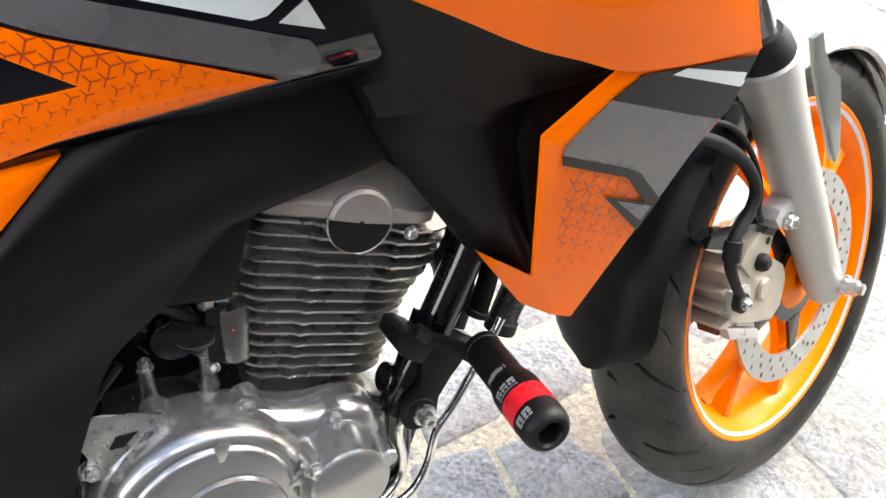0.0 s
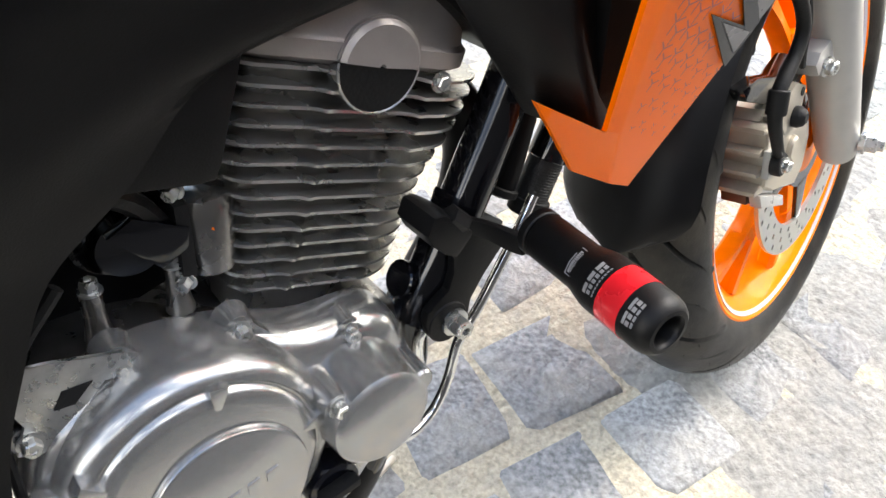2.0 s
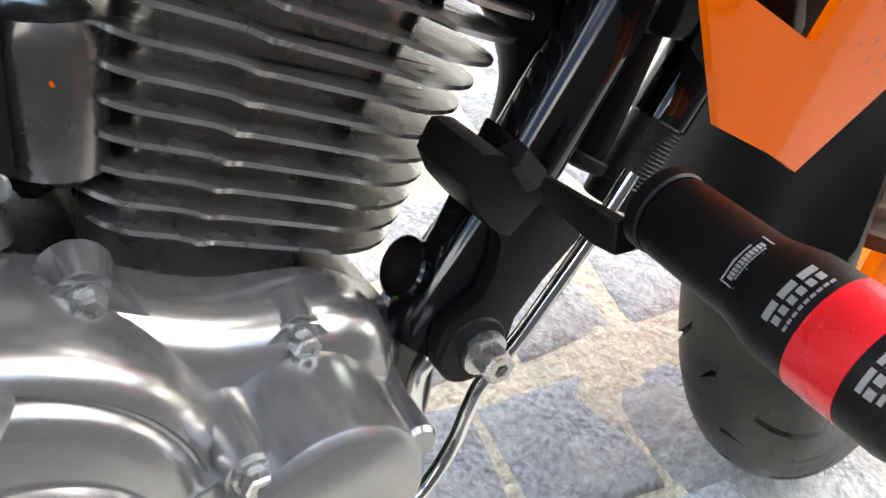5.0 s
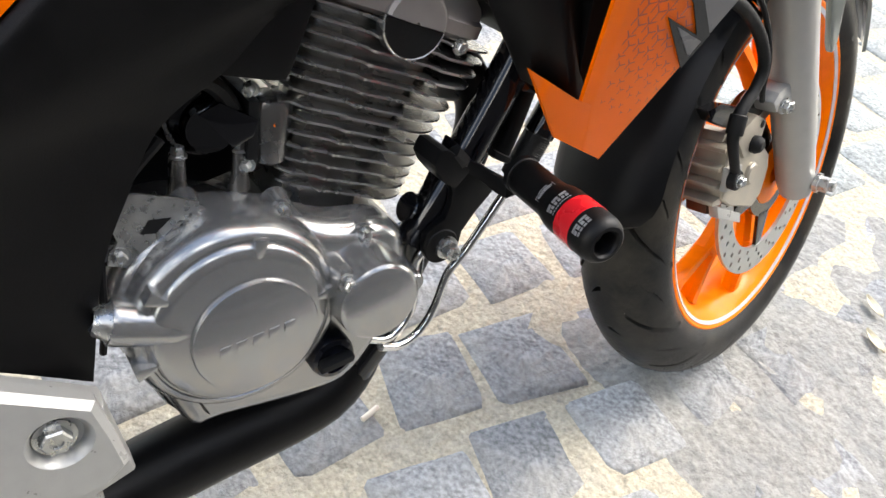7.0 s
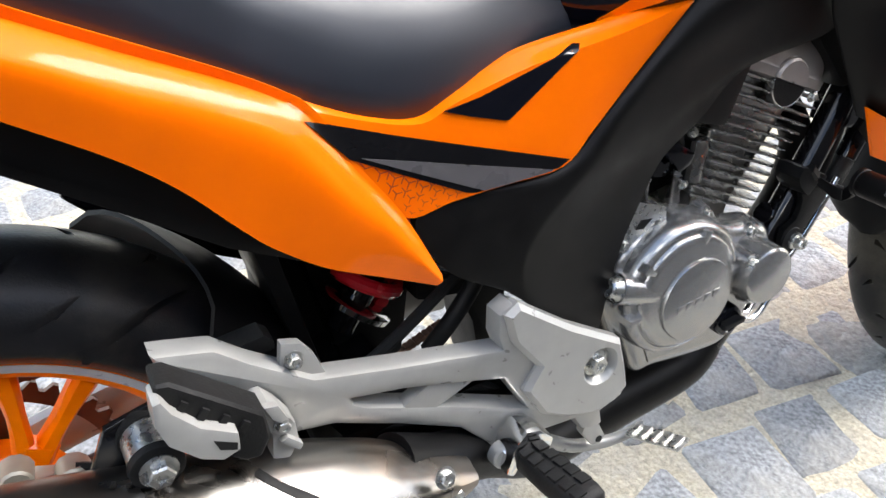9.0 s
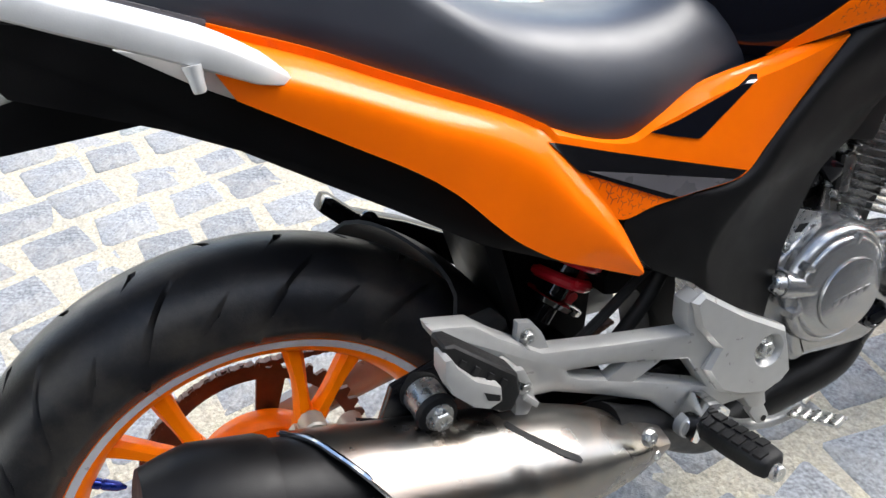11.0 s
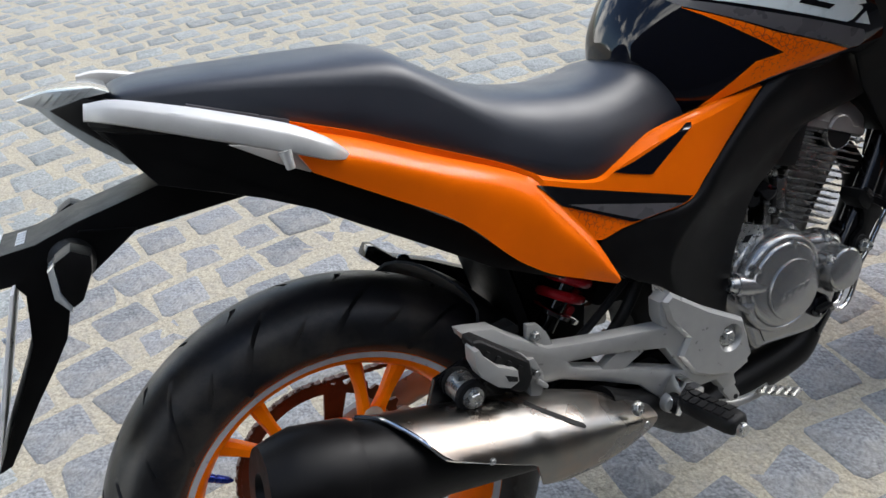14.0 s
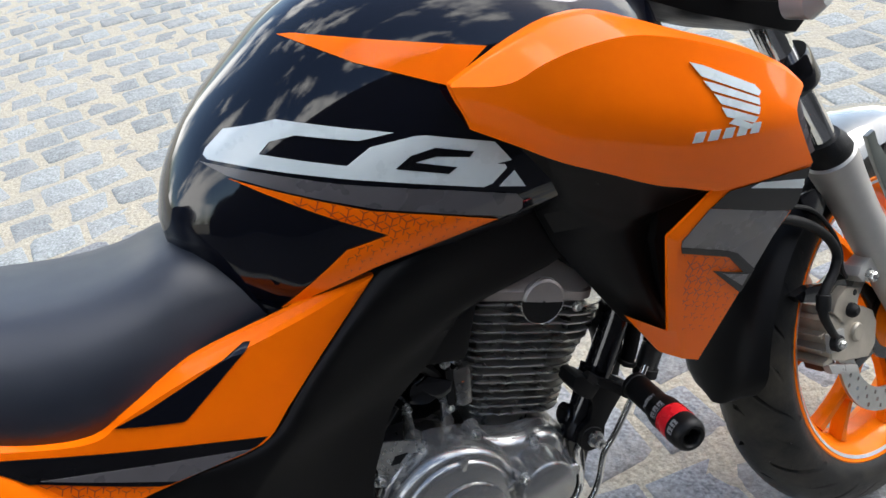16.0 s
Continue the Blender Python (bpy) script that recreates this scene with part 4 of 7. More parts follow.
part("bracket_rib", prism([(-0.143, 0.7645), (-0.200, 0.7790), (-0.2015, 0.7765), (-0.146, 0.7615)], -0.0575, -0.050, 0.001), MATTE_BLACK, arm)
part("sticker", prism([(-0.3135, 0.7748), (-0.283, 0.7756), (-0.283, 0.7766), (-0.3135, 0.7758)], -0.046, 0.046), PAPER, arm, "small white dealer sticker")
part("sticker_mark", prism([(-0.302, 0.7755), (-0.290, 0.7760), (-0.290, 0.7770), (-0.302, 0.7765)], -0.038, 0.012), BLUE_INK, arm)
part("sticker_mark", prism([(-0.299, 0.7756), (-0.289, 0.7760), (-0.289, 0.7771), (-0.299, 0.7767)], 0.014, 0.034), RED_INK, arm)
for k in range(5):
    part("letter_bar", prism([(-0.2655, 0.7760), (-0.2560, 0.7763), (-0.2560, 0.7774), (-0.2655, 0.7771)], -0.030 + 0.0125 * k, -0.0215 + 0.0125 * k), PAPER, arm)
plate = part("number_plate", prism([(-0.279, 0.742), (-0.2755, 0.742), (-0.352, 0.565), (-0.3555, 0.5665)], -0.088, 0.088, 0.0006), PAPER, bike, "white number plate seen almost edge on")
bolt(plate, (-0.302, -0.072, 0.690), 0.005, 0.006, (1, 0, 0.4))


def turn_signal(side):
    at = Vector((-0.216, -0.050, 0.750))
    stem = turned([(0, 0.024), (0.014, 0.024), (0.024, 0.019), (0.055, 0.016)], at, (0.05, -1, 0.08), 20)
    head = prism([(-0.190, 0.770), (-0.208, 0.782), (-0.226, 0.774), (-0.230, 0.742), (-0.224, 0.722), (-0.212, 0.728), (-0.195, 0.754)], -0.140, -0.100, 0.008)
    glass = prism([(-0.226, 0.772), (-0.234, 0.766), (-0.237, 0.738), (-0.226, 0.719), (-0.222, 0.727), (-0.2285, 0.743)], -0.138, -0.102, 0.003)
    if side > 0:
        for q in (stem, head, glass):
            mirrored(q)
    s = part("turn_signal", stem, RUBBER_BLACK, bike, "black rear turn signal with a clear lens")
    part("signal_body", head, MATTE_BLACK, s)
    part("signal_lens", glass, LENS, s)


turn_signal(-1)
turn_signal(1)

# ---- front shrouds ----
SHROUD_TOP = [(0.779, -0.189, 0.889), (0.832, -0.178, 0.904), (0.866, -0.170, 0.911), (0.899, -0.165, 0.915), (0.937, -0.160, 0.911), (0.969, -0.165, 0.897), (1.018, -0.180, 0.871), (1.069, -0.195, 0.845), (1.108, -0.210, 0.817), (1.126, -0.219, 0.793)]
SHROUD_SHOULDER = [(0.778, -0.191, 0.887), (0.815, -0.222, 0.882), (0.846, -0.232, 0.891), (0.880, -0.238, 0.896), (0.925, -0.241, 0.894), (0.973, -0.243, 0.879), (1.034, -0.240, 0.851), (1.080, -0.234, 0.825), (1.106, -0.229, 0.806), (1.124, -0.222, 0.790)]
SHROUD_MIDDLE = [(0.781, -0.192, 0.874), (0.82, -0.222, 0.858), (0.86, -0.238, 0.846), (0.90, -0.248, 0.834), (0.94, -0.253, 0.821), (0.98, -0.255, 0.809), (1.02, -0.254, 0.797), (1.06, -0.249, 0.786), (1.084, -0.244, 0.780), (1.097, -0.241, 0.777)]
SHROUD_FLANK = [(0.788, -0.190, 0.856), (0.823, -0.214, 0.836), (0.858, -0.229, 0.818), (0.90, -0.238, 0.800), (0.94, -0.243, 0.783), (0.98, -0.245, 0.769), (1.02, -0.244, 0.758), (1.06, -0.241, 0.750), (1.09, -0.238, 0.746), (1.110, -0.235, 0.744)]
SHROUD_RIM = [(0.793, -0.184, 0.842), (0.825, -0.203, 0.820), (0.856, -0.214, 0.798), (0.90, -0.221, 0.773), (0.94, -0.225, 0.750), (0.975, -0.227, 0.735), (1.008, -0.228, 0.721), (1.05, -0.229, 0.715), (1.09, -0.228, 0.712), (1.128, -0.226, 0.710)]
shroud = part("tank_shroud", row_sheet([SHROUD_TOP, SHROUD_SHOULDER, SHROUD_MIDDLE, SHROUD_FLANK, SHROUD_RIM], 4, 0.010, (1,)), ORANGE, bike, "gloss orange tank shroud with a silver wing emblem", 28)
on_shroud = tree(shroud)
for a in ([(0.976, 0.858), (0.990, 0.851), (1.044, 0.818), (1.050, 0.810), (1.046, 0.807), (0.985, 0.843)], [(0.986, 0.839), (0.996, 0.834), (1.046, 0.805), (1.045, 0.799), (0.993, 0.828)],
          [(0.994, 0.825), (1.003, 0.820), (1.045, 0.797), (1.042, 0.791), (1.000, 0.814)], [(1.000, 0.811), (1.010, 0.806), (1.041, 0.789), (1.036, 0.785), (1.004, 0.801)], [(1.006, 0.794), (1.014, 0.797), (1.036, 0.783), (1.030, 0.781)]):
    part("emblem_feather", decal(a, on_shroud), DECAL_WHITE, shroud)
for k in range(5):
    x = 0.968 + 0.0158 * k
    part("letter_bar", decal([(x, 0.7865 - 0.0027 * k), (x + 0.003, 0.796 - 0.0027 * k), (x + 0.0135, 0.794 - 0.0027 * k), (x + 0.0105, 0.7845 - 0.0027 * k)], on_shroud), DECAL_WHITE, shroud)


def facets(points, faces, fold, thick):
    """A folded panel: named corners, faces as words of corner names, soft folds, given thickness."""
    bm = bmesh.new()
    at = {k: bm.verts.new(v) for k, v in points.items()}
    for row in faces:
        bm.faces.new([at[k] for k in row.split()])
    bmesh.ops.recalc_face_normals(bm, faces=bm.faces)
    if sum(f.normal.y * f.calc_area() for f in bm.faces) > 0:
        bmesh.ops.reverse_faces(bm, faces=bm.faces)
    folds = [e for e in bm.edges if len(e.link_faces) == 2]
    bmesh.ops.bevel(bm, geom=folds, offset=fold, segments=3, profile=0.5, affect="EDGES", clamp_overlap=True)
    rim = [e for e in bm.edges if e.is_boundary]
    twin = {v: bm.verts.new(v.co + Vector((0, thick, 0))) for v in bm.verts[:]}
    for f in bm.faces[:]:
        bm.faces.new([twin[v] for v in reversed(f.verts)])
    for e in rim:
        p, q = e.verts
        bm.faces.new((p, q, twin[q], twin[p]))
    bmesh.ops.triangulate(bm, faces=[f for f in bm.faces if len(f.verts) > 4])
    return bm


LOWER = {"c": (1.010, -0.222, 0.7205), "c2": (1.022, -0.226, 0.718), "k": (0.959, -0.2085, 0.684), "k2": (0.969, -0.2105, 0.6755), "i": (0.977, -0.1605, 0.545), "i2": (0.988, -0.1625, 0.541),
         "l": (0.941, -0.137, 0.570), "ll": (0.984, -0.127, 0.499), "e": (1.003, -0.1435, 0.489), "t": (1.027, -0.139, 0.4745),
         "f1": (1.068, -0.1685, 0.558), "f2": (1.100, -0.193, 0.627), "f3": (1.125, -0.2054, 0.662), "f4": (1.131, -0.222, 0.7085)}
lower = part("lower_shroud", facets(LOWER, ("c c2 k2 k", "k k2 i2 i", "c2 f4 f3 f2 f1 t e i2 k2", "l i i2 e ll"), 0.0015, 0.004), ORANGE, bike, "orange lower radiator shroud with grey graphics", 20)
on_lower = tree(lower)
part("black_graphic", decal([(1.0235, 0.7145), (1.129, 0.704), (1.1235, 0.662), (1.117, 0.655), (1.075, 0.671), (1.004, 0.702)], on_lower), DECAL_BLACK, lower)
part("white_stripe", decal([(1.050, 0.7085), (1.062, 0.7105), (1.1295, 0.690), (1.1285, 0.680), (1.122, 0.681)], on_lower, 0.0026), DECAL_WHITE, lower)
part("grey_graphic", decal([(1.003, 0.7018), (1.075, 0.6712), (1.1155, 0.6550), (1.099, 0.628), (1.081, 0.588), (1.050, 0.626), (1.038, 0.634), (0.974, 0.666), (0.974, 0.674)], on_lower), DECAL_GREY, lower)
part("black_graphic", decal([(0.9735, 0.6665), (1.038, 0.6345), (1.052, 0.6255), (1.0825, 0.5905), (1.0765, 0.580), (1.042, 0.6235), (1.0365, 0.6275), (0.975, 0.6585)], on_lower, 0.0024), DECAL_BLACK, lower)
part("black_graphic", decal([(1.021, 0.615), (1.080, 0.586), (1.0685, 0.562)], on_lower, 0.0027), DECAL_BLACK, lower)
part("grey_graphic", decal([(1.036, 0.6052), (1.074, 0.5865), (1.0680, 0.5735)], on_lower, 0.0038), DECAL_GREY, lower)
tagged(part("star_pattern", tristars([(0.9775, 0.6565), (1.040, 0.6235), (1.062, 0.5965), (1.019, 0.6150), (1.066, 0.562), (1.034, 0.515), (0.992, 0.540)], on_lower, 0.0098, lambda x, z: min(0.98, 0.22 + 6.2 * max(0.0, z - 0.525)), 0.0006), DECAL_RED, lower), kind="stuff")

part("shroud_insert", sheet([(1.090, 0.797), (1.122, 0.792), (1.136, 0.735), (1.142, 0.716), (1.128, 0.711), (1.120, 0.731), (1.104, 0.765)], lambda x, z: -0.216, 0.02, 0.006), DECAL_GREY, shroud, "dark grey plastic insert")

# the scoop: a broad outer face that folds into a dark pit behind the shroud's rim
SCOOP = {"t1": (0.785, -0.150, 0.850), "t2": (0.856, -0.190, 0.810), "t3": (0.940, -0.208, 0.764), "t4": (1.008, -0.212, 0.736), "t5": (1.075, -0.205, 0.730),
         "r1": (0.835, -0.128, 0.790), "r2": (0.861, -0.127, 0.727), "r3": (0.878, -0.124, 0.678), "r4": (0.897, -0.126, 0.640), "r5": (0.945, -0.126, 0.556), "b1": (0.985, -0.148, 0.532),
         "m1": (0.880, -0.162, 0.735), "m2": (0.938, -0.160, 0.684), "m3": (0.955, -0.168, 0.694), "m4": (1.008, -0.215, 0.718), "m5": (0.957, -0.154, 0.612),
         "p1": (0.985, -0.160, 0.690), "p2": (1.055, -0.180, 0.712), "p3": (0.996, -0.138, 0.620), "p4": (1.004, -0.138, 0.545)}
SCOOP_FACES = ("t1 t2 m1 r1", "r1 m1 r2", "t2 t3 m3 m1", "t3 t4 m4 m3", "t4 t5 p2 m4", "r2 m1 m2 r3", "m1 m3 m2", "r3 m2 m5 r4", "r4 m5 b1 r5", "m3 m4 p2 p1", "m2 m3 p1", "m2 p1 p3 m5", "m5 p3 p4 b1")
LINING = {"a": (0.985, -0.170, 0.712), "b": (0.972, -0.165, 0.66), "c": (0.985, -0.145, 0.56), "d": (0.995, -0.125, 0.52), "e": (1.025, -0.125, 0.49), "f": (1.062, -0.150, 0.56), "g": (1.115, -0.188, 0.66), "h": (1.115, -0.195, 0.715)}
part("shroud_lining", facets(LINING, ("a b g h", "b c f g", "c d e f"), 0.002, 0.03), MATTE_BLACK, lower)
scoop = part("air_scoop", facets(SCOOP, SCOOP_FACES, 0.005, 0.004), MATTE_BLACK, bike, "matt black plastic air scoop", 60)


# black frame cover
COVER = [
    [(0.468, 0.497), (0.480, 0.487), (0.500, 0.468), (0.552, 0.426), (0.594, 0.392)],
    [(0.412, 0.535), (0.476, 0.523), (0.494, 0.512), (0.556, 0.482), (0.616, 0.478)],
    [(0.386, 0.590), (0.485, 0.556), (0.512, 0.546), (0.578, 0.532), (0.642, 0.530)],
    [(0.440, 0.5985), (0.520, 0.582), (0.543, 0.574), (0.605, 0.570), (0.668, 0.570)],
    [(0.530, 0.602), (0.556, 0.603), (0.578, 0.598), (0.640, 0.594), (0.715, 0.600)],
    [(0.585, 0.643), (0.594, 0.638), (0.616, 0.632), (0.690, 0.628), (0.772, 0.640)],
    [(0.640, 0.687), (0.645, 0.680), (0.668, 0.672), (0.750, 0.666), (0.885, 0.658)],
    [(0.686, 0.7235), (0.700, 0.714), (0.725, 0.706), (0.800, 0.704), (0.890, 0.690)],
    [(0.690, 0.7265), (0.745, 0.739), (0.775, 0.741), (0.830, 0.742), (0.872, 0.727)]]
COVER_Y = [[-0.140, -0.1435, -0.142, -0.128, -0.118], [-0.139, -0.145, -0.143, -0.128, -0.118], [-0.138, -0.145, -0.143, -0.127, -0.117], [-0.138, -0.1445, -0.142, -0.126, -0.116], [-0.138, -0.1440, -0.141, -0.126, -0.115],
           [-0.136, -0.141, -0.138, -0.126, -0.113], [-0.132, -0.138, -0.136, -0.125, -0.116], [-0.127, -0.135, -0.135, -0.128, -0.117], [-0.122, -0.130, -0.133, -0.128, -0.117]]
cover = part("frame_cover", wing(COVER, COVER_Y, 5, 0.010, ()), MATTE_BLACK, bike, "matt black plastic frame cover", 60)
part("air_box", prism([(0.672, 0.628), (0.700, 0.596), (0.757, 0.580), (0.784, 0.64), (0.78, 0.67), (0.70, 0.68)], -0.112, -0.03, 0.012), MATTE_BLACK, bike, "matt black plastic air box")
part("frame_spine", tube([(0.35, -0.085, 0.60), (0.50, -0.09, 0.66), (0.70, -0.08, 0.70), (0.90, -0.05, 0.72), (1.15, 0.0, 0.72)], 0.026, 12), SATIN_BLACK, bike, "black steel frame spine")
part("inner_fairing", prism([(0.84, 0.80), (1.10, 0.78), (1.12, 0.70), (1.02, 0.60), (0.95, 0.58), (0.88, 0.66)], -0.10, 0.10, 0.01), MATTE_BLACK, bike)

# ---- engine ----
CYL_TILT = radians(22)
CYL = Matrix.Translation((0.802, 0.0, 0.478)) @ Matrix.Rotation(CYL_TILT, 4, "Y")


def fin_outline(half_x, half_y, notch=0.004):
    """A fin's plan: rounded, with shallow steps along its right and left edges."""
    pts, n = [], 9
    for cx, cy, a0 in ((half_x - 0.036, -half_y + 0.036, -90), (half_x - 0.036, half_y - 0.036, 0), (-half_x + 0.016, half_y - 0.016, 90), (-half_x + 0.016, -half_y + 0.016, 180)):
        r = 0.036 if cy * cy < 1 and (cx, cy) in ((half_x - 0.036, -half_y + 0.036), (half_x - 0.036, half_y - 0.036)) else 0.016
        for k in range(n):
            a = radians(a0 + 90 * k / (n - 1))
            pts.append((cx + r * math.cos(a), cy + r * math.sin(a)))
    out = []
    for x, y in pts:
        if abs(y) > half_y - 0.002 and x > 0.2 * half_x:
            y -= math.copysign(notch, y)
        out.append((x, y))
    return out


def fin_plan(front, back, half_y, ribs):
    """A cooling fin from above: a wide rounded nose, and a right edge that bulges and steps in at each rib."""
    pts, n = [], 34
    for k in range(n + 1):
        x = -back + 0.016 + (front - 0.062 + back - 0.016) * k / n
        y = -half_y
        for bx in ribs:
            y += 0.0014 * (1 + math.tanh((x - bx - 0.004) / 0.0025)) / 2 - 0.0018 * math.exp(-((x - bx) / 0.0042) ** 2)
        pts.append((x, y))
    for cx, cy, r, a0 in ((front - 0.062, -half_y + 0.0648, 0.062, -90), (front - 0.045, half_y - 0.045, 0.045, 0), (-back + 0.016, half_y - 0.016, 0.016, 90), (-back + 0.016, -half_y + 0.016, 0.016, 180)):
        pts += [(cx + r * math.cos(radians(a0 + 10 * k)), cy + r * math.sin(radians(a0 + 10 * k))) for k in range(1 if a0 in (-90, 180) else 0, 9 if a0 == 180 else 10)]
    return pts


engine = part("crankcase", pillow([(0.648, 0.306), (0.632, 0.345), (0.618, 0.385), (0.606, 0.44), (0.622, 0.478), (0.655, 0.492), (0.70, 0.486), (0.75, 0.462), (0.80, 0.440), (0.845, 0.432), (0.866, 0.415), (0.868, 0.39), (0.850, 0.345), (0.822, 0.305), (0.80, 0.288), (0.745, 0.286), (0.675, 0.298)], 0.10, -0.094, 0.022), ALU_CAST, bike, "cast aluminium engine crankcase")
barrel = bmesh.new()
core = []
for d in (-0.03, 0.0, 0.07, 0.135):
    core.append([CYL @ Vector((x + 0.004, y, d)) for x, y in fin_outline(0.044 + 0.026 * max(0, d) / 0.135, 0.066 + 0.010 * max(0, d) / 0.135, 0)])
skin(barrel, core)
cylinder = part("cylinder", barrel, ALU_FIN, bike, "finned air-cooled cylinder, dusty grey")
FINS = 14
for k in range(FINS):
    d = -0.007 + 0.0108 * k
    u = k / (FINS - 1)
    hy = 0.080 + 0.012 * min(1, u * 1.6)
    front = interp([(-0.01, 0.096), (0.06, 0.099), (0.075, 0.102), (0.095, 0.114), (0.115, 0.120), (0.14, 0.123)], d)[0]
    back = interp([(-0.0125, 0.046), (0.007, 0.055), (0.06, 0.063), (0.08, 0.073), (0.14, 0.076)], d)[0]
    ribs = (-0.014 - 0.004 * u, 0.040 + 0.010 * u)
    rings = []
    for dd, g in ((-0.0020, -0.0050), (-0.0011, 0.0013), (0.0008, 0.0013), (0.0017, -0.0050)):
        plan = fin_plan(front - 0.0013 + g, back - 0.0013 + g, hy - 0.0013 + g, ribs)
        rings.append([CYL @ Vector((x, y, d + dd + 0.0012 - sum(0.0016 * (1 + math.tanh((x - bx) / 0.003)) / 2 for bx in ribs))) for x, y in plan])
    bm = bmesh.new()
    skin(bm, rings)
    part("cooling_fin", bm, ALU_FIN, cylinder, smooth=50)

# cylinder head with the round plug recess
head_rings = []
for d, gx, gy in ((0.136, 0.078, 0.086), (0.140, 0.083, 0.092), (0.150, 0.083, 0.093), (0.153, 0.080, 0.091), (0.180, 0.076, 0.088), (0.205, 0.066, 0.076), (0.212, 0.058, 0.066)):
    head_rings.append([CYL @ Vector((x + 0.008, y, d)) for x, y in fin_outline(gx, gy, 0)])
bm = bmesh.new()
skin(bm, head_rings)
cyl_head = part("cylinder_head", bm, HEAD_PAINT, bike, "grey painted cylinder head cover")
PLUG = CYL @ Matrix.Translation((0.012, -0.088, 0.139))
part("plug_rim", lathe([(0.0262, 0.004), (0.0262, -0.0058), (0.0268, -0.0062), (0.0276, -0.0054), (0.0282, 0.004)], 28, m=PLUG, arc=(180, 360)), ALU_FIN, cyl_head)
part("arch_groove", lathe([(0.0266, 0.004), (0.0266, -0.0052), (0.0282, -0.0052), (0.0282, 0.004)], 28, m=PLUG, arc=(4, 176)), HEAD_PAINT, cyl_head)
part("head_boss", lathe([(0.002, 0.0), (0.002, -0.0085), (0.024, -0.0085), (0.0268, -0.006), (0.0268, 0.0)], 24, m=PLUG, arc=(2, 178)), HEAD_PAINT, cyl_head)
# Not hollow: the recess's shade is given by a black half disc.
part("recess_shade", lathe([(0.001, 0.0), (0.001, -0.0055), (0.0262, -0.0055), (0.0262, 0.0)], 24, m=PLUG, arc=(182, 358)), RUBBER_BLACK, cyl_head, "black half disc for the shaded spark plug recess")
bolt(cyl_head, CYL @ Vector((0.060, -0.090, 0.132)), 0.005, 0.006)

# right-hand engine cover
CLUTCH = Matrix.Translation((0.699, 0, 0.416))
side_cover = part("engine_cover", pillow([(0.655, 0.308), (0.640, 0.345), (0.625, 0.385), (0.612, 0.43), (0.622, 0.465), (0.650, 0.488), (0.69, 0.499), (0.74, 0.486), (0.785, 0.462), (0.83, 0.452), (0.850, 0.43), (0.848, 0.385), (0.825, 0.335), (0.79, 0.300), (0.745, 0.298), (0.68, 0.306)], -0.080, -0.1165, 0.020), ALU_COVER, bike, "silver-grey painted right engine cover")
part("clutch_dome", lathe([(0.002, -0.10), (0.0820, -0.10), (0.0815, -0.116), (0.0795, -0.1255), (0.0755, -0.1320), (0.0715, -0.1348), (0.0696, -0.1352), (0.0684, -0.1342), (0.0672, -0.1342), (0.0658, -0.1370), (0.0630, -0.1392), (0.0570, -0.1400), (0.0400, -0.1412), (0.002, -0.1418)], 72, m=CLUTCH), ALU_COVER, side_cover, "domed clutch cover with raised disc")
part("clutch_disc", lathe([(0.002, -0.130), (0.0488, -0.130), (0.0484, -0.1432), (0.0474, -0.1450), (0.0460, -0.1456), (0.002, -0.1460)], 72, m=Matrix.Translation((0.706, 0, 0.4065))), ALU_COVER, side_cover, "raised flat disc")
for a, r0 in ((74, 0.0555), (143, 0.0625), (5, 0.0575), (190, 0.0655)):
    rib = prism([(r0, -0.0020), (r0 + 0.0155, -0.0058), (r0 + 0.0155, 0.0058), (r0, 0.0020)], -0.1402, -0.112, 0.0015)
    part("cover_rib", rib, ALU_COVER, side_cover, m=CLUTCH @ Matrix.Rotation(-radians(a), 4, "Y"))
for k in range(5):
    u = Matrix.Translation((0.706, 0, 0.4065)) @ Matrix.Rotation(radians(-6), 4, "Y")
    part("letter_bar", prism([(-0.030 + 0.0125 * k, -0.004), (-0.0285 + 0.0125 * k, 0.004), (-0.0205 + 0.0125 * k, 0.004), (-0.022 + 0.0125 * k, -0.004)], -0.1468, -0.1450, 0.0003), ALU_COVER, side_cover, m=u)
part("shaft_housing", turned([(0, 0.0165), (0.003, 0.0175), (0.040, 0.0165), (0.060, 0.014), (0.070, 0.008)], (0.612, -0.122, 0.4420), (0.93, -0.08, -0.36), 24), ALU_COVER, side_cover)
part("shaft_seal", turned([(0.014, 0.004), (0.006, 0.0045), (0.004, 0.0085), (0.006, 0.0105), (0.012, 0.0125), (0.016, 0.0145)], (0.598, -0.121, 0.4470), (0.93, -0.08, -0.36), 20), ZINC, side_cover)
small = part("oil_filter_cover", turned([(0, 0.036), (0.018, 0.0355), (0.038, 0.0345), (0.043, 0.0338), (0.0452, 0.0315), (0.0460, 0.030), (0.0460, 0.001)], (0.803, -0.110, 0.409), (0, -1, 0), 48), ALU_COVER, side_cover, "round oil filter cover")
for x, z in ((0.779, 0.424), (0.798, 0.376), (0.842, 0.405)):
    part("bolt_boss", turned([(0, 0.0095), (0.03, 0.0085), (0.032, 0.007)], (x, -0.104 if z > 0.44 else -0.109, z), (0, -1, 0), 16), ALU_COVER, side_cover)
part("bolt_boss", turned([(0, 0.0115), (0.030, 0.0105), (0.036, 0.0095)], (0.779, -0.110, 0.431), (0, -1, 0), 18), ALU_COVER, side_cover)
bolt(side_cover, (0.779, -0.146, 0.431), 0.0055, 0.0075)
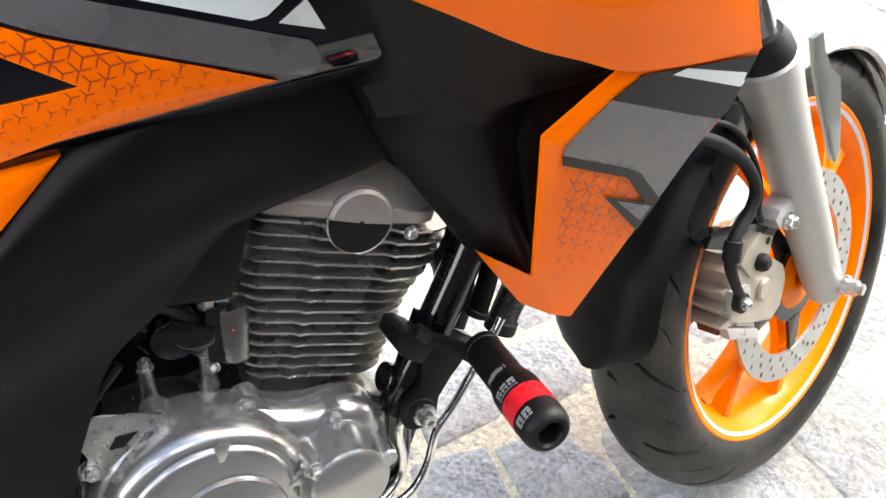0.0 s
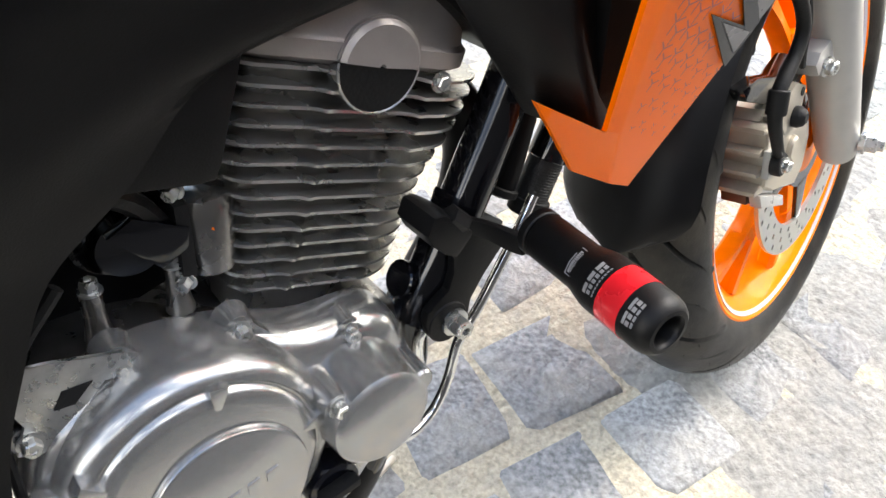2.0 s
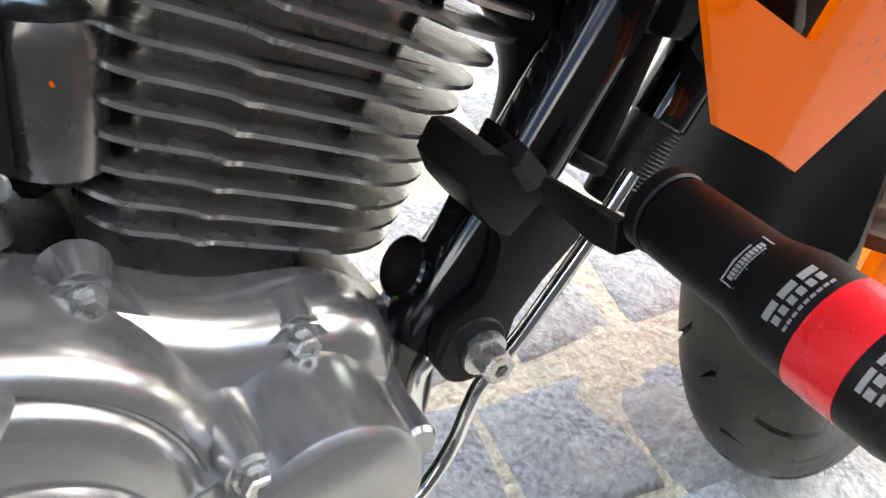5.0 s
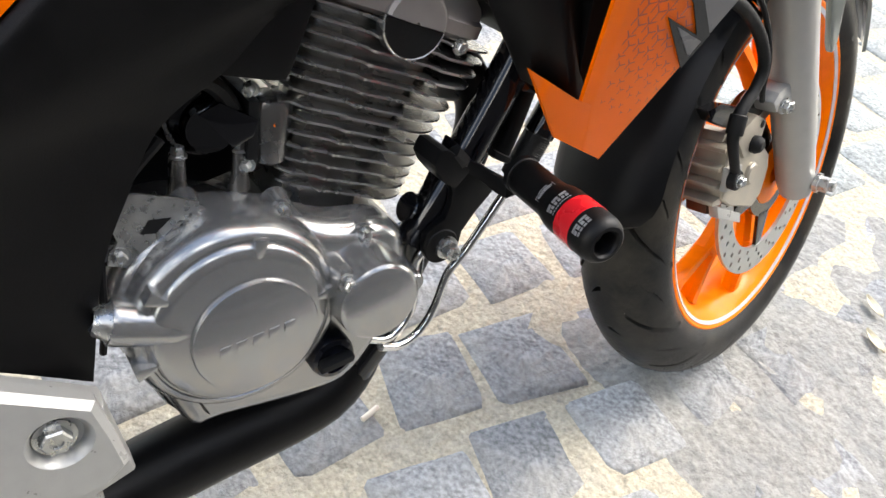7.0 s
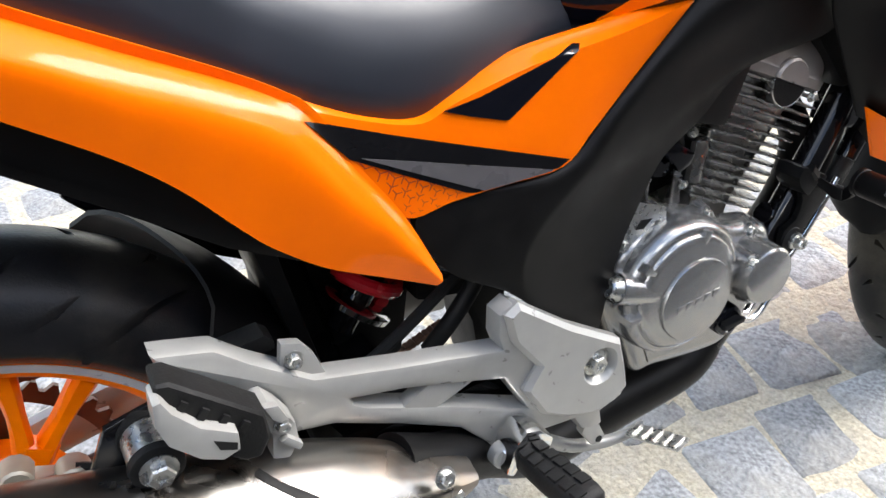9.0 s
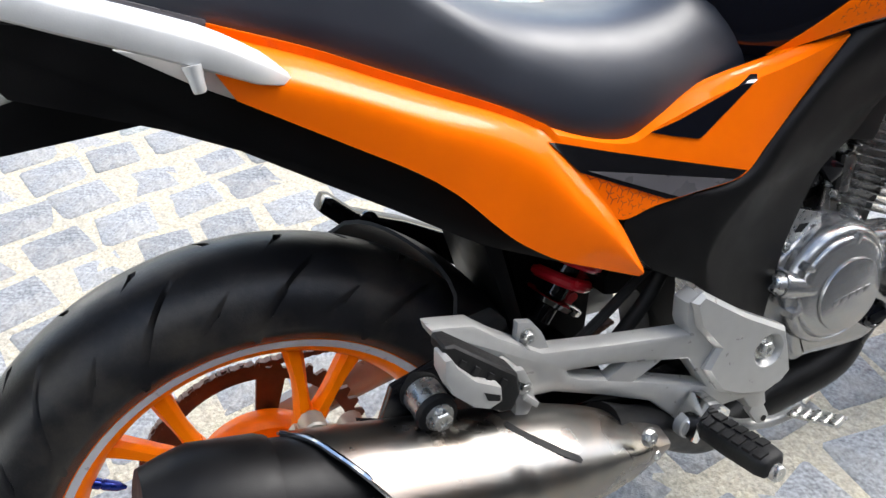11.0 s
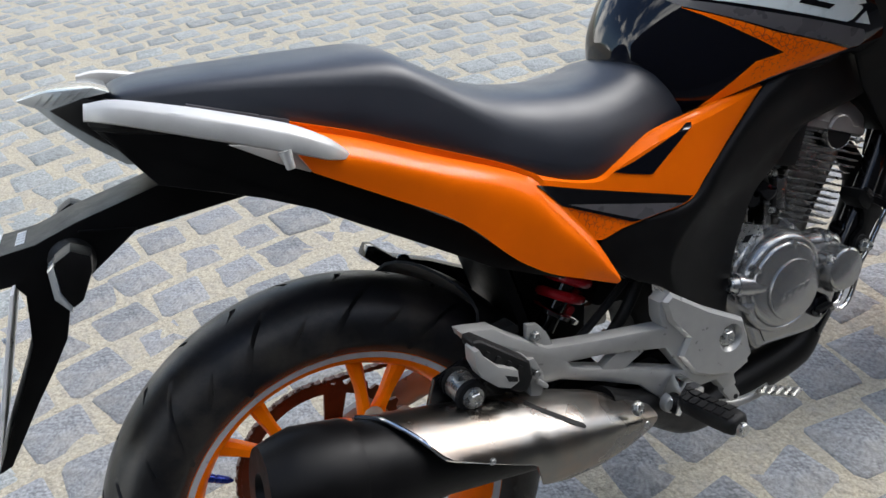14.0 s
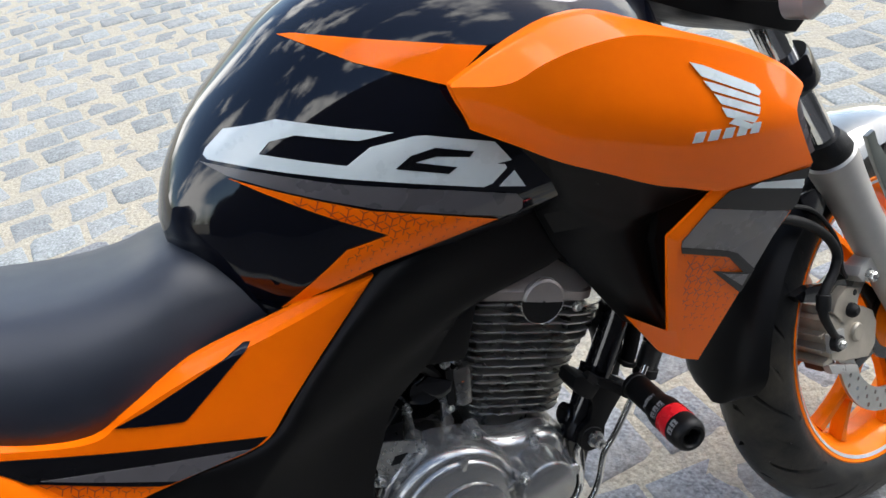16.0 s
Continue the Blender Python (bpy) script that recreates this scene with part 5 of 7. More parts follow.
part("filler_cap", turned([(0, 0.0195), (0.012, 0.0195), (0.016, 0.018), (0.017, 0.014), (0.014, 0.012)], (0.769, -0.120, 0.352), (0, -1, 0), 28), GLOSS_BLACK, side_cover, "black oil filler cap")
part("cap_grip", prism([(0.754, 0.348), (0.755, 0.3535), (0.784, 0.3565), (0.783, 0.3505)], -0.145, -0.130, 0.001), RUBBER_BLACK, side_cover)
for x, y, z in ((0.682, -0.101, 0.497), (0.747, -0.104, 0.482), (0.810, -0.111, 0.447), (0.798, -0.140, 0.376), (0.629, -0.108, 0.481), (0.842, -0.118, 0.405)):
    part("bolt_boss", turned([(-0.014, 0.012), (-0.003, 0.0095), (0.0, 0.0090)], (x, y + 0.002, z), (0, -1, 0), 16), ALU_COVER, side_cover)
    bolt(side_cover, (x, y, z), 0.0052, 0.0075)
for x, y, z, turn in ((0.682, -0.101, 0.497, 6), (0.747, -0.104, 0.482, 22), (0.810, -0.111, 0.447, 16)):
    ear = prism([(-0.0215, -0.0028), (-0.006, 0.0072), (0.006, 0.0072), (0.0200, -0.0026), (0.0, -0.0068)], -0.0015, 0.012, 0.0012)
    part("bolt_ear", ear, ALU_COVER, side_cover, m=Matrix.Translation((x, y, z - 0.002)) @ Matrix.Rotation(radians(turn), 4, "Y"))
bracket = part("cable_bracket", prism([(0.626, 0.512), (0.634, 0.527), (0.650, 0.523), (0.687, 0.508), (0.684, 0.494), (0.672, 0.497), (0.640, 0.472), (0.633, 0.470), (0.621, 0.476), (0.630, 0.492)], -0.1085, -0.1055, 0.0008), ZINC, bike, "zinc-plated clutch cable bracket")
# Black piece painted in as the dark of the bracket's cutout.
part("window_shade", prism([(0.645, 0.494), (0.652, 0.503), (0.667, 0.501), (0.655, 0.492)], -0.1092, -0.105), RUBBER_BLACK, bracket)
part("cable_end", turned([(0, 0.006), (0.012, 0.006), (0.013, 0.004), (0.04, 0.003)], (0.628, -0.108, 0.518), (0.12, 0.1, 1), 10), ZINC, bracket)
part("clutch_cable", tube([(0.627, -0.105, 0.55), (0.620, -0.108, 0.50), (0.612, -0.110, 0.44), (0.606, -0.10, 0.40)], 0.0028, 8), RUBBER_BLACK, bracket)

# intake, starter and what shows behind the cylinder
throttle = part("throttle_body", turned([(0, 0.018), (0.012, 0.0195), (0.014, 0.026), (0.06, 0.028), (0.064, 0.024), (0.10, 0.022)], (0.712, -0.070, 0.540), (0.05, 1, 0.05), 28), SATIN_BLACK, bike, "black throttle body behind the cylinder")
part("throttle_rim", turned([(0, 0.0285), (0.004, 0.030), (0.010, 0.030), (0.014, 0.0285)], (0.712, -0.050, 0.540), (0.05, 1, 0.05), 28), ALU_CAST, throttle)
part("throttle_lever", prism([(0.700, 0.560), (0.716, 0.566), (0.742, 0.548), (0.738, 0.536), (0.722, 0.530)], -0.086, -0.078, 0.002), SATIN_BLACK, throttle)
intake = part("intake_flange", turned([(0, 0.012), (0.003, 0.0155), (0.044, 0.0175), (0.050, 0.015), (0.053, 0.010)], (0.751, -0.068, 0.507), (0.12, 0, 1), 28), ALU_CAST, bike, "cast intake flange")
part("insulator", prism([(0.731, 0.518), (0.737, 0.562), (0.745, 0.561), (0.739, 0.514)], -0.084, -0.02, 0.002), RUBBER_BLACK, intake)
part("paint_dot", turned([(0, 0.0014), (0.0004, 0.0011)], (0.754, -0.0845, 0.541), (0, -1, 0), 10), ORANGE, intake, "small orange paint mark")
bolt(intake, (0.741, -0.080, 0.570), 0.0045, 0.008, (-0.7, -0.7, 0))
bolt(intake, (0.733, -0.080, 0.513), 0.0045, 0.008, (-0.7, -0.7, 0))
for x, z in ((0.681, 0.497), (0.726, 0.492)):
    post = part("case_post", turned([(0, 0.0085), (0.012, 0.0062), (0.030, 0.0058)], (x, -0.074, z), (0.12, 0.0, 1), 14), ALU_CAST, engine)
    bolt(post, (x + 0.004, -0.074, z + 0.030), 0.005, 0.008, (0.12, 0.0, 1))
regulator = part("regulator", prism([(0.682, 0.566), (0.690, 0.596), (0.738, 0.604), (0.748, 0.570)], -0.030, 0.02, 0.003), SILVER, bike, "finned alloy regulator behind the cylinder")
for k in range(7):
    part("regulator_fin", prism([(0.700 + 0.0065 * k, 0.566), (0.697 + 0.0065 * k, 0.600), (0.699 + 0.0065 * k, 0.600), (0.702 + 0.0065 * k, 0.566)], -0.038, -0.028), SILVER, regulator)
part("wiring_loom", tube([(0.60, -0.06, 0.49), (0.64, -0.085, 0.54), (0.69, -0.09, 0.585), (0.72, -0.08, 0.57), (0.745, -0.06, 0.50)], 0.007, 8), RUBBER_BLACK, bike)
part("wiring_loom", tube([(0.615, -0.09, 0.47), (0.64, -0.10, 0.525), (0.67, -0.10, 0.555)], 0.004, 8), RUBBER_BLACK, bike)
# Black filler, added to keep the depth ahead of the rear wheel dark.
part("dark_filler", prism([(0.315, 0.56), (0.36, 0.60), (0.45, 0.60), (0.47, 0.50), (0.44, 0.44), (0.425, 0.36), (0.36, 0.31), (0.345, 0.42)], 0.01, 0.07, 0.01), MATTE_BLACK, bike, "black filler plate added in front of the rear wheel")
# Black block added as the dark of the gap behind the cylinder.
part("dark_gap_block", prism([(0.585, 0.49), (0.60, 0.565), (0.69, 0.570), (0.757, 0.55), (0.765, 0.49), (0.70, 0.478)], -0.035, 0.08, 0.006), MATTE_BLACK, bike, "black block added for the dark gap behind the cylinder")
# Black plate added to close the bright gap between tyre and spring.
part("gap_filler", prism([(0.262, 0.59), (0.280, 0.60), (0.312, 0.43), (0.330, 0.36), (0.318, 0.36), (0.296, 0.43)], -0.060, 0.08, 0.006), MATTE_BLACK, bike, "black gap filler added ahead of the rear tyre")
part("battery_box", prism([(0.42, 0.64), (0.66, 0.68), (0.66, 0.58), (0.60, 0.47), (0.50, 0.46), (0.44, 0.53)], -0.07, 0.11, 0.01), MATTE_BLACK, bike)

# exhaust
exhaust = part("exhaust_pipe", tube([(0.900, -0.02, 0.560), (0.942, -0.025, 0.547), (0.970, -0.030, 0.492), (0.953, -0.032, 0.430), (0.900, -0.036, 0.365), (0.848, -0.042, 0.290), (0.79, -0.05, 0.238), (0.66, -0.055, 0.225), (0.54, -0.08, 0.235), (0.45, -0.12, 0.30), (0.38, -0.15, 0.345), (0.33, -0.165, 0.375)], [0.018, 0.019, 0.020, 0.020, 0.022, 0.026, 0.034, 0.036, 0.034, 0.028, 0.026, 0.03], 18, 6), MATTE_BLACK, bike, "black exhaust pipe under the engine")
part("exhaust_flange", turned([(0, 0.026), (0.008, 0.026), (0.010, 0.021)], (0.905, -0.02, 0.553), (1, -0.1, -0.1), 22), ALU_CAST, exhaust)
MUF0, MUF1 = Vector((0.355, -0.170, 0.345)), Vector((-0.115, -0.192, 0.478))
muf_way = (MUF1 - MUF0).normalized()
muf_len = (MUF1 - MUF0).length
muffler = part("muffler", turned([(0.0, 0.026), (0.02, 0.030), (0.10, 0.036), (0.20, 0.041), (0.28, 0.045), (0.32, 0.053), (0.36, 0.060), (0.40, 0.060)], MUF0, muf_way, 36), MATTE_BLACK, bike, "matt black muffler with a steel heat shield")
part("end_cap", turned([(0.385, 0.0635), (0.395, 0.066), (0.45, 0.0655), (muf_len - 0.018, 0.058), (muf_len, 0.050), (muf_len, 0.022), (muf_len - 0.01, 0.018), (muf_len - 0.01, 0.001)], MUF0, muf_way, 36), MATTE_BLACK, muffler, "dark grey muffler end cap")
side_way = Vector((0, -1, 0)) - muf_way * Vector((0, -1, 0)).dot(muf_way)
side_way.normalize()
top_way = side_way.cross(muf_way)
if top_way.z < 0:
    top_way = -top_way


def shield_point(s, a, lift=0.0):
    """A place on the heat shield: s along the muffler, a degrees up from straight out."""
    r = interp([(-0.05, 0.017), (0.0, 0.036), (0.05, 0.050), (0.10, 0.058), (0.20, 0.0625), (0.37, 0.064)], s)[0] + lift
    return MUF0 + muf_way * s + r * (math.cos(radians(a)) * side_way + math.sin(radians(a)) * top_way)


def shield_low(s):
    return interp([(-0.05, -60), (0.10, -52), (0.155, -36), (0.168, -2), (0.178, 4), (0.285, 26), (0.295, 30), (0.332, 66), (0.372, 120)], s)[0]


outer, inner = [], []
for k in range(41):
    s = -0.048 + 0.419 * k / 40
    fan = [shield_low(s) + (128 - shield_low(s)) * j / 22 for j in range(23)]
    outer.append([shield_point(s, a, 0.0065 * max(0.0, 1 - abs(a - 24) / 34)) for a in fan] + [shield_point(s, a, -0.003) for a in reversed(fan)])
bm = bmesh.new()
skin(bm, outer)
shield = part("heat_shield", bm, STEEL, muffler, "brushed steel muffler heat shield with warm tints")
on_shield = tree(shield)
# Black decal gives the slot's dark depth; the shield isn't cut.
part("slot_shade", decal([(0.211, 0.4475), (0.214, 0.4485), (0.245, 0.4275), (0.2715, 0.4085), (0.2730, 0.4050), (0.2695, 0.4040), (0.2435, 0.4235)], on_shield), RUBBER_BLACK, shield)
part("shield_edge", tube([shield_point(s, shield_low(s) + 1, -0.001) for s in (0.370, 0.352, 0.334, 0.315, 0.296, 0.284, 0.25, 0.21, 0.178)], 0.0030, 8), CHROME, shield)
bolt(shield, (0.3604, -0.2105, 0.3837), 0.0075, 0.007, (0.2, -1, 0.3))
bolt(shield, shield_point(-0.02, 10), 0.006, 0.006, (0.2, -1, 0.2))
bolt(shield, (0.135, on_shield(0.135, 0.43) - 0.0005, 0.43), 0.0035, 0.003)

# ---- footrest hanger ----
def hanger_depth(x, z):
    return interp([(0.15, -0.142), (0.25, -0.138), (0.40, -0.142), (0.50, -0.152), (0.61, -0.150)], x)[0] - 0.010 * max(0, min(1, (z - 0.30) / 0.2)) + 0.001


UPPER_ARM = [(0.310, 0.444), (0.357, 0.435), (0.412, 0.420), (0.457, 0.408), (0.482, 0.364), (0.605, 0.326), (0.600, 0.362), (0.595, 0.397), (0.575, 0.411), (0.529, 0.443), (0.474, 0.486), (0.466, 0.492), (0.453, 0.483), (0.452, 0.457), (0.456, 0.444), (0.359, 0.461), (0.281, 0.479), (0.233, 0.515), (0.209, 0.537), (0.177, 0.546), (0.164, 0.549), (0.166, 0.539), (0.181, 0.517), (0.225, 0.488), (0.250, 0.462), (0.257, 0.441), (0.250, 0.431)]
LOWER_ARM = [(0.310, 0.444), (0.250, 0.431), (0.292, 0.424), (0.352, 0.396), (0.413, 0.364), (0.438, 0.336), (0.446, 0.320), (0.462, 0.316), (0.489, 0.326), (0.541, 0.321), (0.555, 0.298), (0.572, 0.292), (0.580, 0.300), (0.577, 0.316), (0.605, 0.326), (0.482, 0.364), (0.400, 0.398), (0.324, 0.430), (0.312, 0.438)]


def two_sheets(one, two, depth, thick, bevel):
    """Two outlines that share edges, welded into one plate with a window between them."""
    bm = bmesh.new()
    for outline in (one, two):
        f = bm.faces.new([bm.verts.new((x, depth(x, z), z)) for x, z in outline])
    bmesh.ops.remove_doubles(bm, verts=bm.verts, dist=1e-5)
    bmesh.ops.recalc_face_normals(bm, faces=bm.faces)
    rim = [e for e in bm.edges if e.is_boundary]
    twin = {v: bm.verts.new((v.co.x, v.co.y + thick, v.co.z)) for v in bm.verts[:]}
    for f in bm.faces[:]:
        bm.faces.new([twin[v] for v in reversed(f.verts)])
    for e in rim:
        p, q = e.verts
        bm.faces.new((p, q, twin[q], twin[p]))
    bmesh.ops.recalc_face_normals(bm, faces=bm.faces)
    bmesh.ops.bevel(bm, geom=[e for e in rim if e.is_valid], offset=bevel, segments=2, profile=0.5, affect="EDGES", clamp_overlap=True)
    bmesh.ops.triangulate(bm, faces=[f for f in bm.faces if len(f.verts) > 4])
    return bm


def inset(outline, by):
    """An (x, z) outline drawn inwards along its own normals."""
    area = sum(p[0] * q[1] - q[0] * p[1] for p, q in zip(outline, outline[1:] + outline[:1]))
    out = []
    for i, p in enumerate(outline):
        a, b = Vector(outline[i - 1]), Vector(outline[(i + 1) % len(outline)])
        u, v = (Vector(p) - a).normalized(), (b - Vector(p)).normalized()
        n = Vector((-(u.y + v.y), u.x + v.x)).normalized() * (1 if area > 0 else -1)
        out.append((p[0] + n.x * by / max(0.5, n.dot(Vector((-u.y, u.x)) * (1 if area > 0 else -1))), p[1] + n.y * by / max(0.5, n.dot(Vector((-u.y, u.x)) * (1 if area > 0 else -1)))))
    return out


def dished_plate(outline, at, r, front, back, chamfer, deep):
    """A chamfered plate with a round countersunk recess at (x, z)."""
    bm = bmesh.new()
    ring = lambda q, y: [bm.verts.new((at[0] + q * math.cos(2 * math.pi * k / 32), y, at[1] + q * math.sin(2 * math.pi * k / 32))) for k in range(32)]
    loops = [[bm.verts.new((x, y, z)) for x, z in pts] for pts, y in ((outline, back), (outline, front + chamfer), (inset(outline, chamfer * 0.9), front))]
    holes = [ring(r, front), ring(r * 0.93, front + 0.0015), ring(r * 0.74, front + deep)]
    edges = []
    for loop in (loops[2], holes[0]):
        edges += [bm.edges.new((loop[k - 1], loop[k])) for k in range(len(loop))]
    bmesh.ops.triangle_fill(bm, use_beauty=True, edges=edges)
    for rows in (loops, holes):
        for a, b in zip(rows, rows[1:]):
            for k in range(len(a)):
                bm.faces.new((a[k - 1], a[k], b[k], b[k - 1]))
    bm.faces.new(holes[2])
    return bm


hanger = part("footrest_hanger", two_sheets(UPPER_ARM, LOWER_ARM, hanger_depth, 0.024, 0.0075), SILVER, bike, "silver painted alloy footrest hanger")
part("hanger_strut", prism([(0.352, 0.413), (0.362, 0.402), (0.386, 0.398), (0.428, 0.414), (0.415, 0.426), (0.385, 0.430)], -0.144, -0.128, 0.003), SILVER, hanger)
# Unidentified black part, shaped as a plain peg.
part("black_peg", prism([(0.218, 0.509), (0.254, 0.513), (0.261, 0.506), (0.262, 0.496), (0.227, 0.493)], -0.112, -0.085, 0.005), RUBBER_BLACK, bike, "black peg-like part behind the hanger")
part("hanger_tab", prism([(0.256, 0.495), (0.260, 0.517), (0.276, 0.512), (0.286, 0.497), (0.294, 0.474), (0.262, 0.482)], -0.138, -0.128, 0.002), SILVER, hanger)
bolt(hanger, (0.268, -0.139, 0.500), 0.006, 0.008)
PLATE = [(0.456, 0.484), (0.4705, 0.493), (0.500, 0.470), (0.530, 0.447), (0.560, 0.428), (0.590, 0.409), (0.597, 0.378), (0.602, 0.347), (0.585, 0.333), (0.555, 0.329), (0.525, 0.338), (0.496, 0.354), (0.474, 0.392), (0.490, 0.415), (0.476, 0.434), (0.463, 0.452)]
plate_front = part("hanger_plate", dished_plate(PLATE, (0.5635, 0.3880), 0.0215, -0.1625, -0.146, 0.0055, 0.009), SILVER, hanger, "raised front plate with a countersunk bolt", 28)
bolt(plate_front, (0.5615, -0.1545, 0.3890), 0.0105, 0.009)
part("hanger_ear", prism([(0.556, 0.306), (0.574, 0.302), (0.584, 0.280), (0.577, 0.271), (0.566, 0.274), (0.552, 0.296)], -0.150, -0.138, 0.003), SILVER, hanger)
# Uncut ear: a thin black disc makes the hole look dark.
part("ear_hole_shade", turned([(0, 0.0042), (0.0006, 0.0040)], (0.5745, -0.1502, 0.2795), (0, -1, 0), 14), RUBBER_BLACK, hanger)
part("pivot_boss", turned([(0, 0.015), (0.010, 0.014), (0.012, 0.012)], (0.447, -0.158, 0.331), (0, -1, 0), 22), SILVER, hanger)
peg_m = part("footrest_bracket", prism([(0.448, 0.352), (0.462, 0.366), (0.476, 0.362), (0.492, 0.346), (0.486, 0.330), (0.478, 0.340), (0.462, 0.346), (0.454, 0.330), (0.446, 0.318), (0.438, 0.324)], -0.184, -0.152, 0.003), CHROME, bike, "bright steel footrest bracket")
part("pivot_pin", turned([(0, 0.0065), (0.040, 0.0065), (0.042, 0.005)], (0.444, -0.168, 0.336), (0.9, 0, 0.2), 14), CHROME, peg_m)
FOOT0, FOOT1 = Vector((0.465, -0.166, 0.330)), Vector((0.479, -0.264, 0.331))
way = (FOOT1 - FOOT0).normalized()
across = Vector((0, 0, 1)).cross(way).normalized()
rings = []
for d, w, h in ((0, 0.013, 0.009), (0.006, 0.016, 0.012), (0.05, 0.0185, 0.0135), (0.086, 0.0185, 0.0135), (0.096, 0.0165, 0.012), (0.099, 0.011, 0.008)):
    c = FOOT0 + way * d
    rings.append([c + across * (w * math.copysign(abs(math.cos(a)) ** 0.55, math.cos(a))) + Vector((0, 0, h * math.copysign(abs(math.sin(a)) ** 0.55, math.sin(a)))) for a in (2 * math.pi * k / 20 for k in range(20))])
bm = bmesh.new()
skin(bm, rings)
foot = part("footrest", bm, RUBBER_BLACK, bike, "black rubber footrest with a block tread", 60)
part("footrest_core", turned([(0.0, 0.010), (0.104, 0.010), (0.106, 0.008)], FOOT0 - Vector((0, 0, 0.006)), way, 14), ZINC, foot, "alloy core under the rubber")
foot_m = Matrix.Translation(FOOT0) @ Matrix((across.to_tuple() + (0,), way.to_tuple() + (0,), (0, 0, 1, 0), (0, 0, 0, 1))).transposed()
for k in range(6):
    for side in (-1, 1):
        y0 = 0.012 + 0.0138 * k + (0.0035 if side > 0 else 0)
        if k == 5 and side > 0:
            continue
        part("tread_block", prism([(side * 0.0016, 0.0122), (side * 0.0150, 0.0112), (side * 0.0145, 0.0146), (side * 0.0020, 0.0158)], y0, y0 + 0.0105, 0.001), RUBBER_BLACK, foot, m=foot_m)
pedal = part("brake_pedal", tube([(0.500, -0.128, 0.300), (0.529, -0.130, 0.281), (0.556, -0.131, 0.264), (0.596, -0.136, 0.255), (0.622, -0.143, 0.260), (0.640, -0.150, 0.268)], [0.008, 0.008, 0.0075, 0.007, 0.0065, 0.007], 12, 6), SILVER, bike, "silver brake pedal with a ribbed steel pad")
pad_m = Matrix.Translation((0.6290, -0.179, 0.279)) @ Matrix.Rotation(radians(16), 4, "Z") @ Matrix.Rotation(radians(-14), 4, "X")
part("pedal_pad", prism([(-0.0115, -0.003), (0.0115, -0.003), (0.0125, 0.0005), (-0.0125, 0.0005)], -0.033, 0.033, 0.0012), ZINC, pedal, m=pad_m)
for k in range(5):
    part("pad_rib", prism([(-0.0105, 0.0003), (0.0105, 0.0003), (0.0095, 0.0038), (-0.0095, 0.0038)], -0.0295 + 0.0132 * k, -0.0235 + 0.0132 * k, 0.0012), ZINC, pedal, m=pad_m)
part("stand_bracket", tube([(0.43, 0.02, 0.262), (0.455, -0.02, 0.27), (0.47, -0.06, 0.29)], 0.010, 10), SATIN_BLACK, bike)

# pillion footrest folded up
pil = part("pillion_footrest", prism([(0.158, 0.545), (0.159, 0.556), (0.170, 0.554), (0.200, 0.527), (0.228, 0.502), (0.229, 0.480), (0.219, 0.464), (0.207, 0.466), (0.197, 0.474), (0.203, 0.492), (0.181, 0.512), (0.164, 0.532)], -0.196, -0.164, 0.006, 3), RUBBER_BLACK, bike, "folded black rubber pillion footrest")
for k in range(4):
    part("tread_bar", prism([(0.174 + 0.0125 * k, 0.5385 - 0.0112 * k), (0.1785 + 0.0125 * k, 0.5345 - 0.0112 * k), (0.1725 + 0.0125 * k, 0.5275 - 0.0112 * k), (0.168 + 0.0125 * k, 0.5315 - 0.0112 * k)], -0.1985, -0.190, 0.001), RUBBER_BLACK, pil)
part("pillion_bracket", prism([(0.155, 0.549), (0.161, 0.550), (0.166, 0.538), (0.181, 0.519), (0.205, 0.504), (0.204, 0.489), (0.191, 0.485), (0.176, 0.493), (0.158, 0.513), (0.153, 0.531)], -0.208, -0.180, 0.004), SILVER, pil, "silver alloy footrest end")
# Black inlay on the solid bracket, for the slot's shaded depth.
part("bracket_slot_shade", prism([(0.187, 0.505), (0.2025, 0.4965), (0.2015, 0.4905), (0.190, 0.4955)], -0.2086, -0.205), RUBBER_BLACK, pil)
hinge = part("hinge_plate", prism([(0.224, 0.496), (0.234, 0.497), (0.244, 0.484), (0.252, 0.470), (0.253, 0.452), (0.243, 0.437), (0.229, 0.442), (0.232, 0.466), (0.226, 0.480)], -0.178, -0.150, 0.006), SILVER, pil)
part("hinge_bar", prism([(0.229, 0.498), (0.240, 0.496), (0.2465, 0.479), (0.243, 0.476), (0.234, 0.484)], -0.184, -0.176, 0.002), SILVER, hinge)
part("hinge_bar", prism([(0.236, 0.462), (0.243, 0.464), (0.254, 0.452), (0.250, 0.447)], -0.184, -0.176, 0.002), SILVER, hinge)
bolt(hinge, (0.2415, -0.179, 0.4725), 0.0058, 0.005)
part("hinge_tab", prism([(0.209, 0.444), (0.224, 0.436), (0.233, 0.427), (0.228, 0.422), (0.210, 0.434)], -0.170, -0.145, 0.002), ZINC, pil)
mount = part("muffler_mount", turned([(0, 0.018), (0.006, 0.0205), (0.012, 0.0205), (0.013, 0.0175), (0.040, 0.0175), (0.041, 0.0205), (0.047, 0.0195), (0.049, 0.016)], (0.146, -0.142, 0.488), (0.05, -1, -0.1), 28), RUBBER_BLACK, bike, "muffler mounting bush with a steel sleeve")
part("mount_sleeve", turned([(0.012, 0.0188), (0.040, 0.0188)], (0.146, -0.142, 0.488), (0.05, -1, -0.1), 28), ZINC, mount)
bolt(mount, (0.1484, -0.190, 0.483), 0.0105, 0.010, (0.05, -1, -0.1))
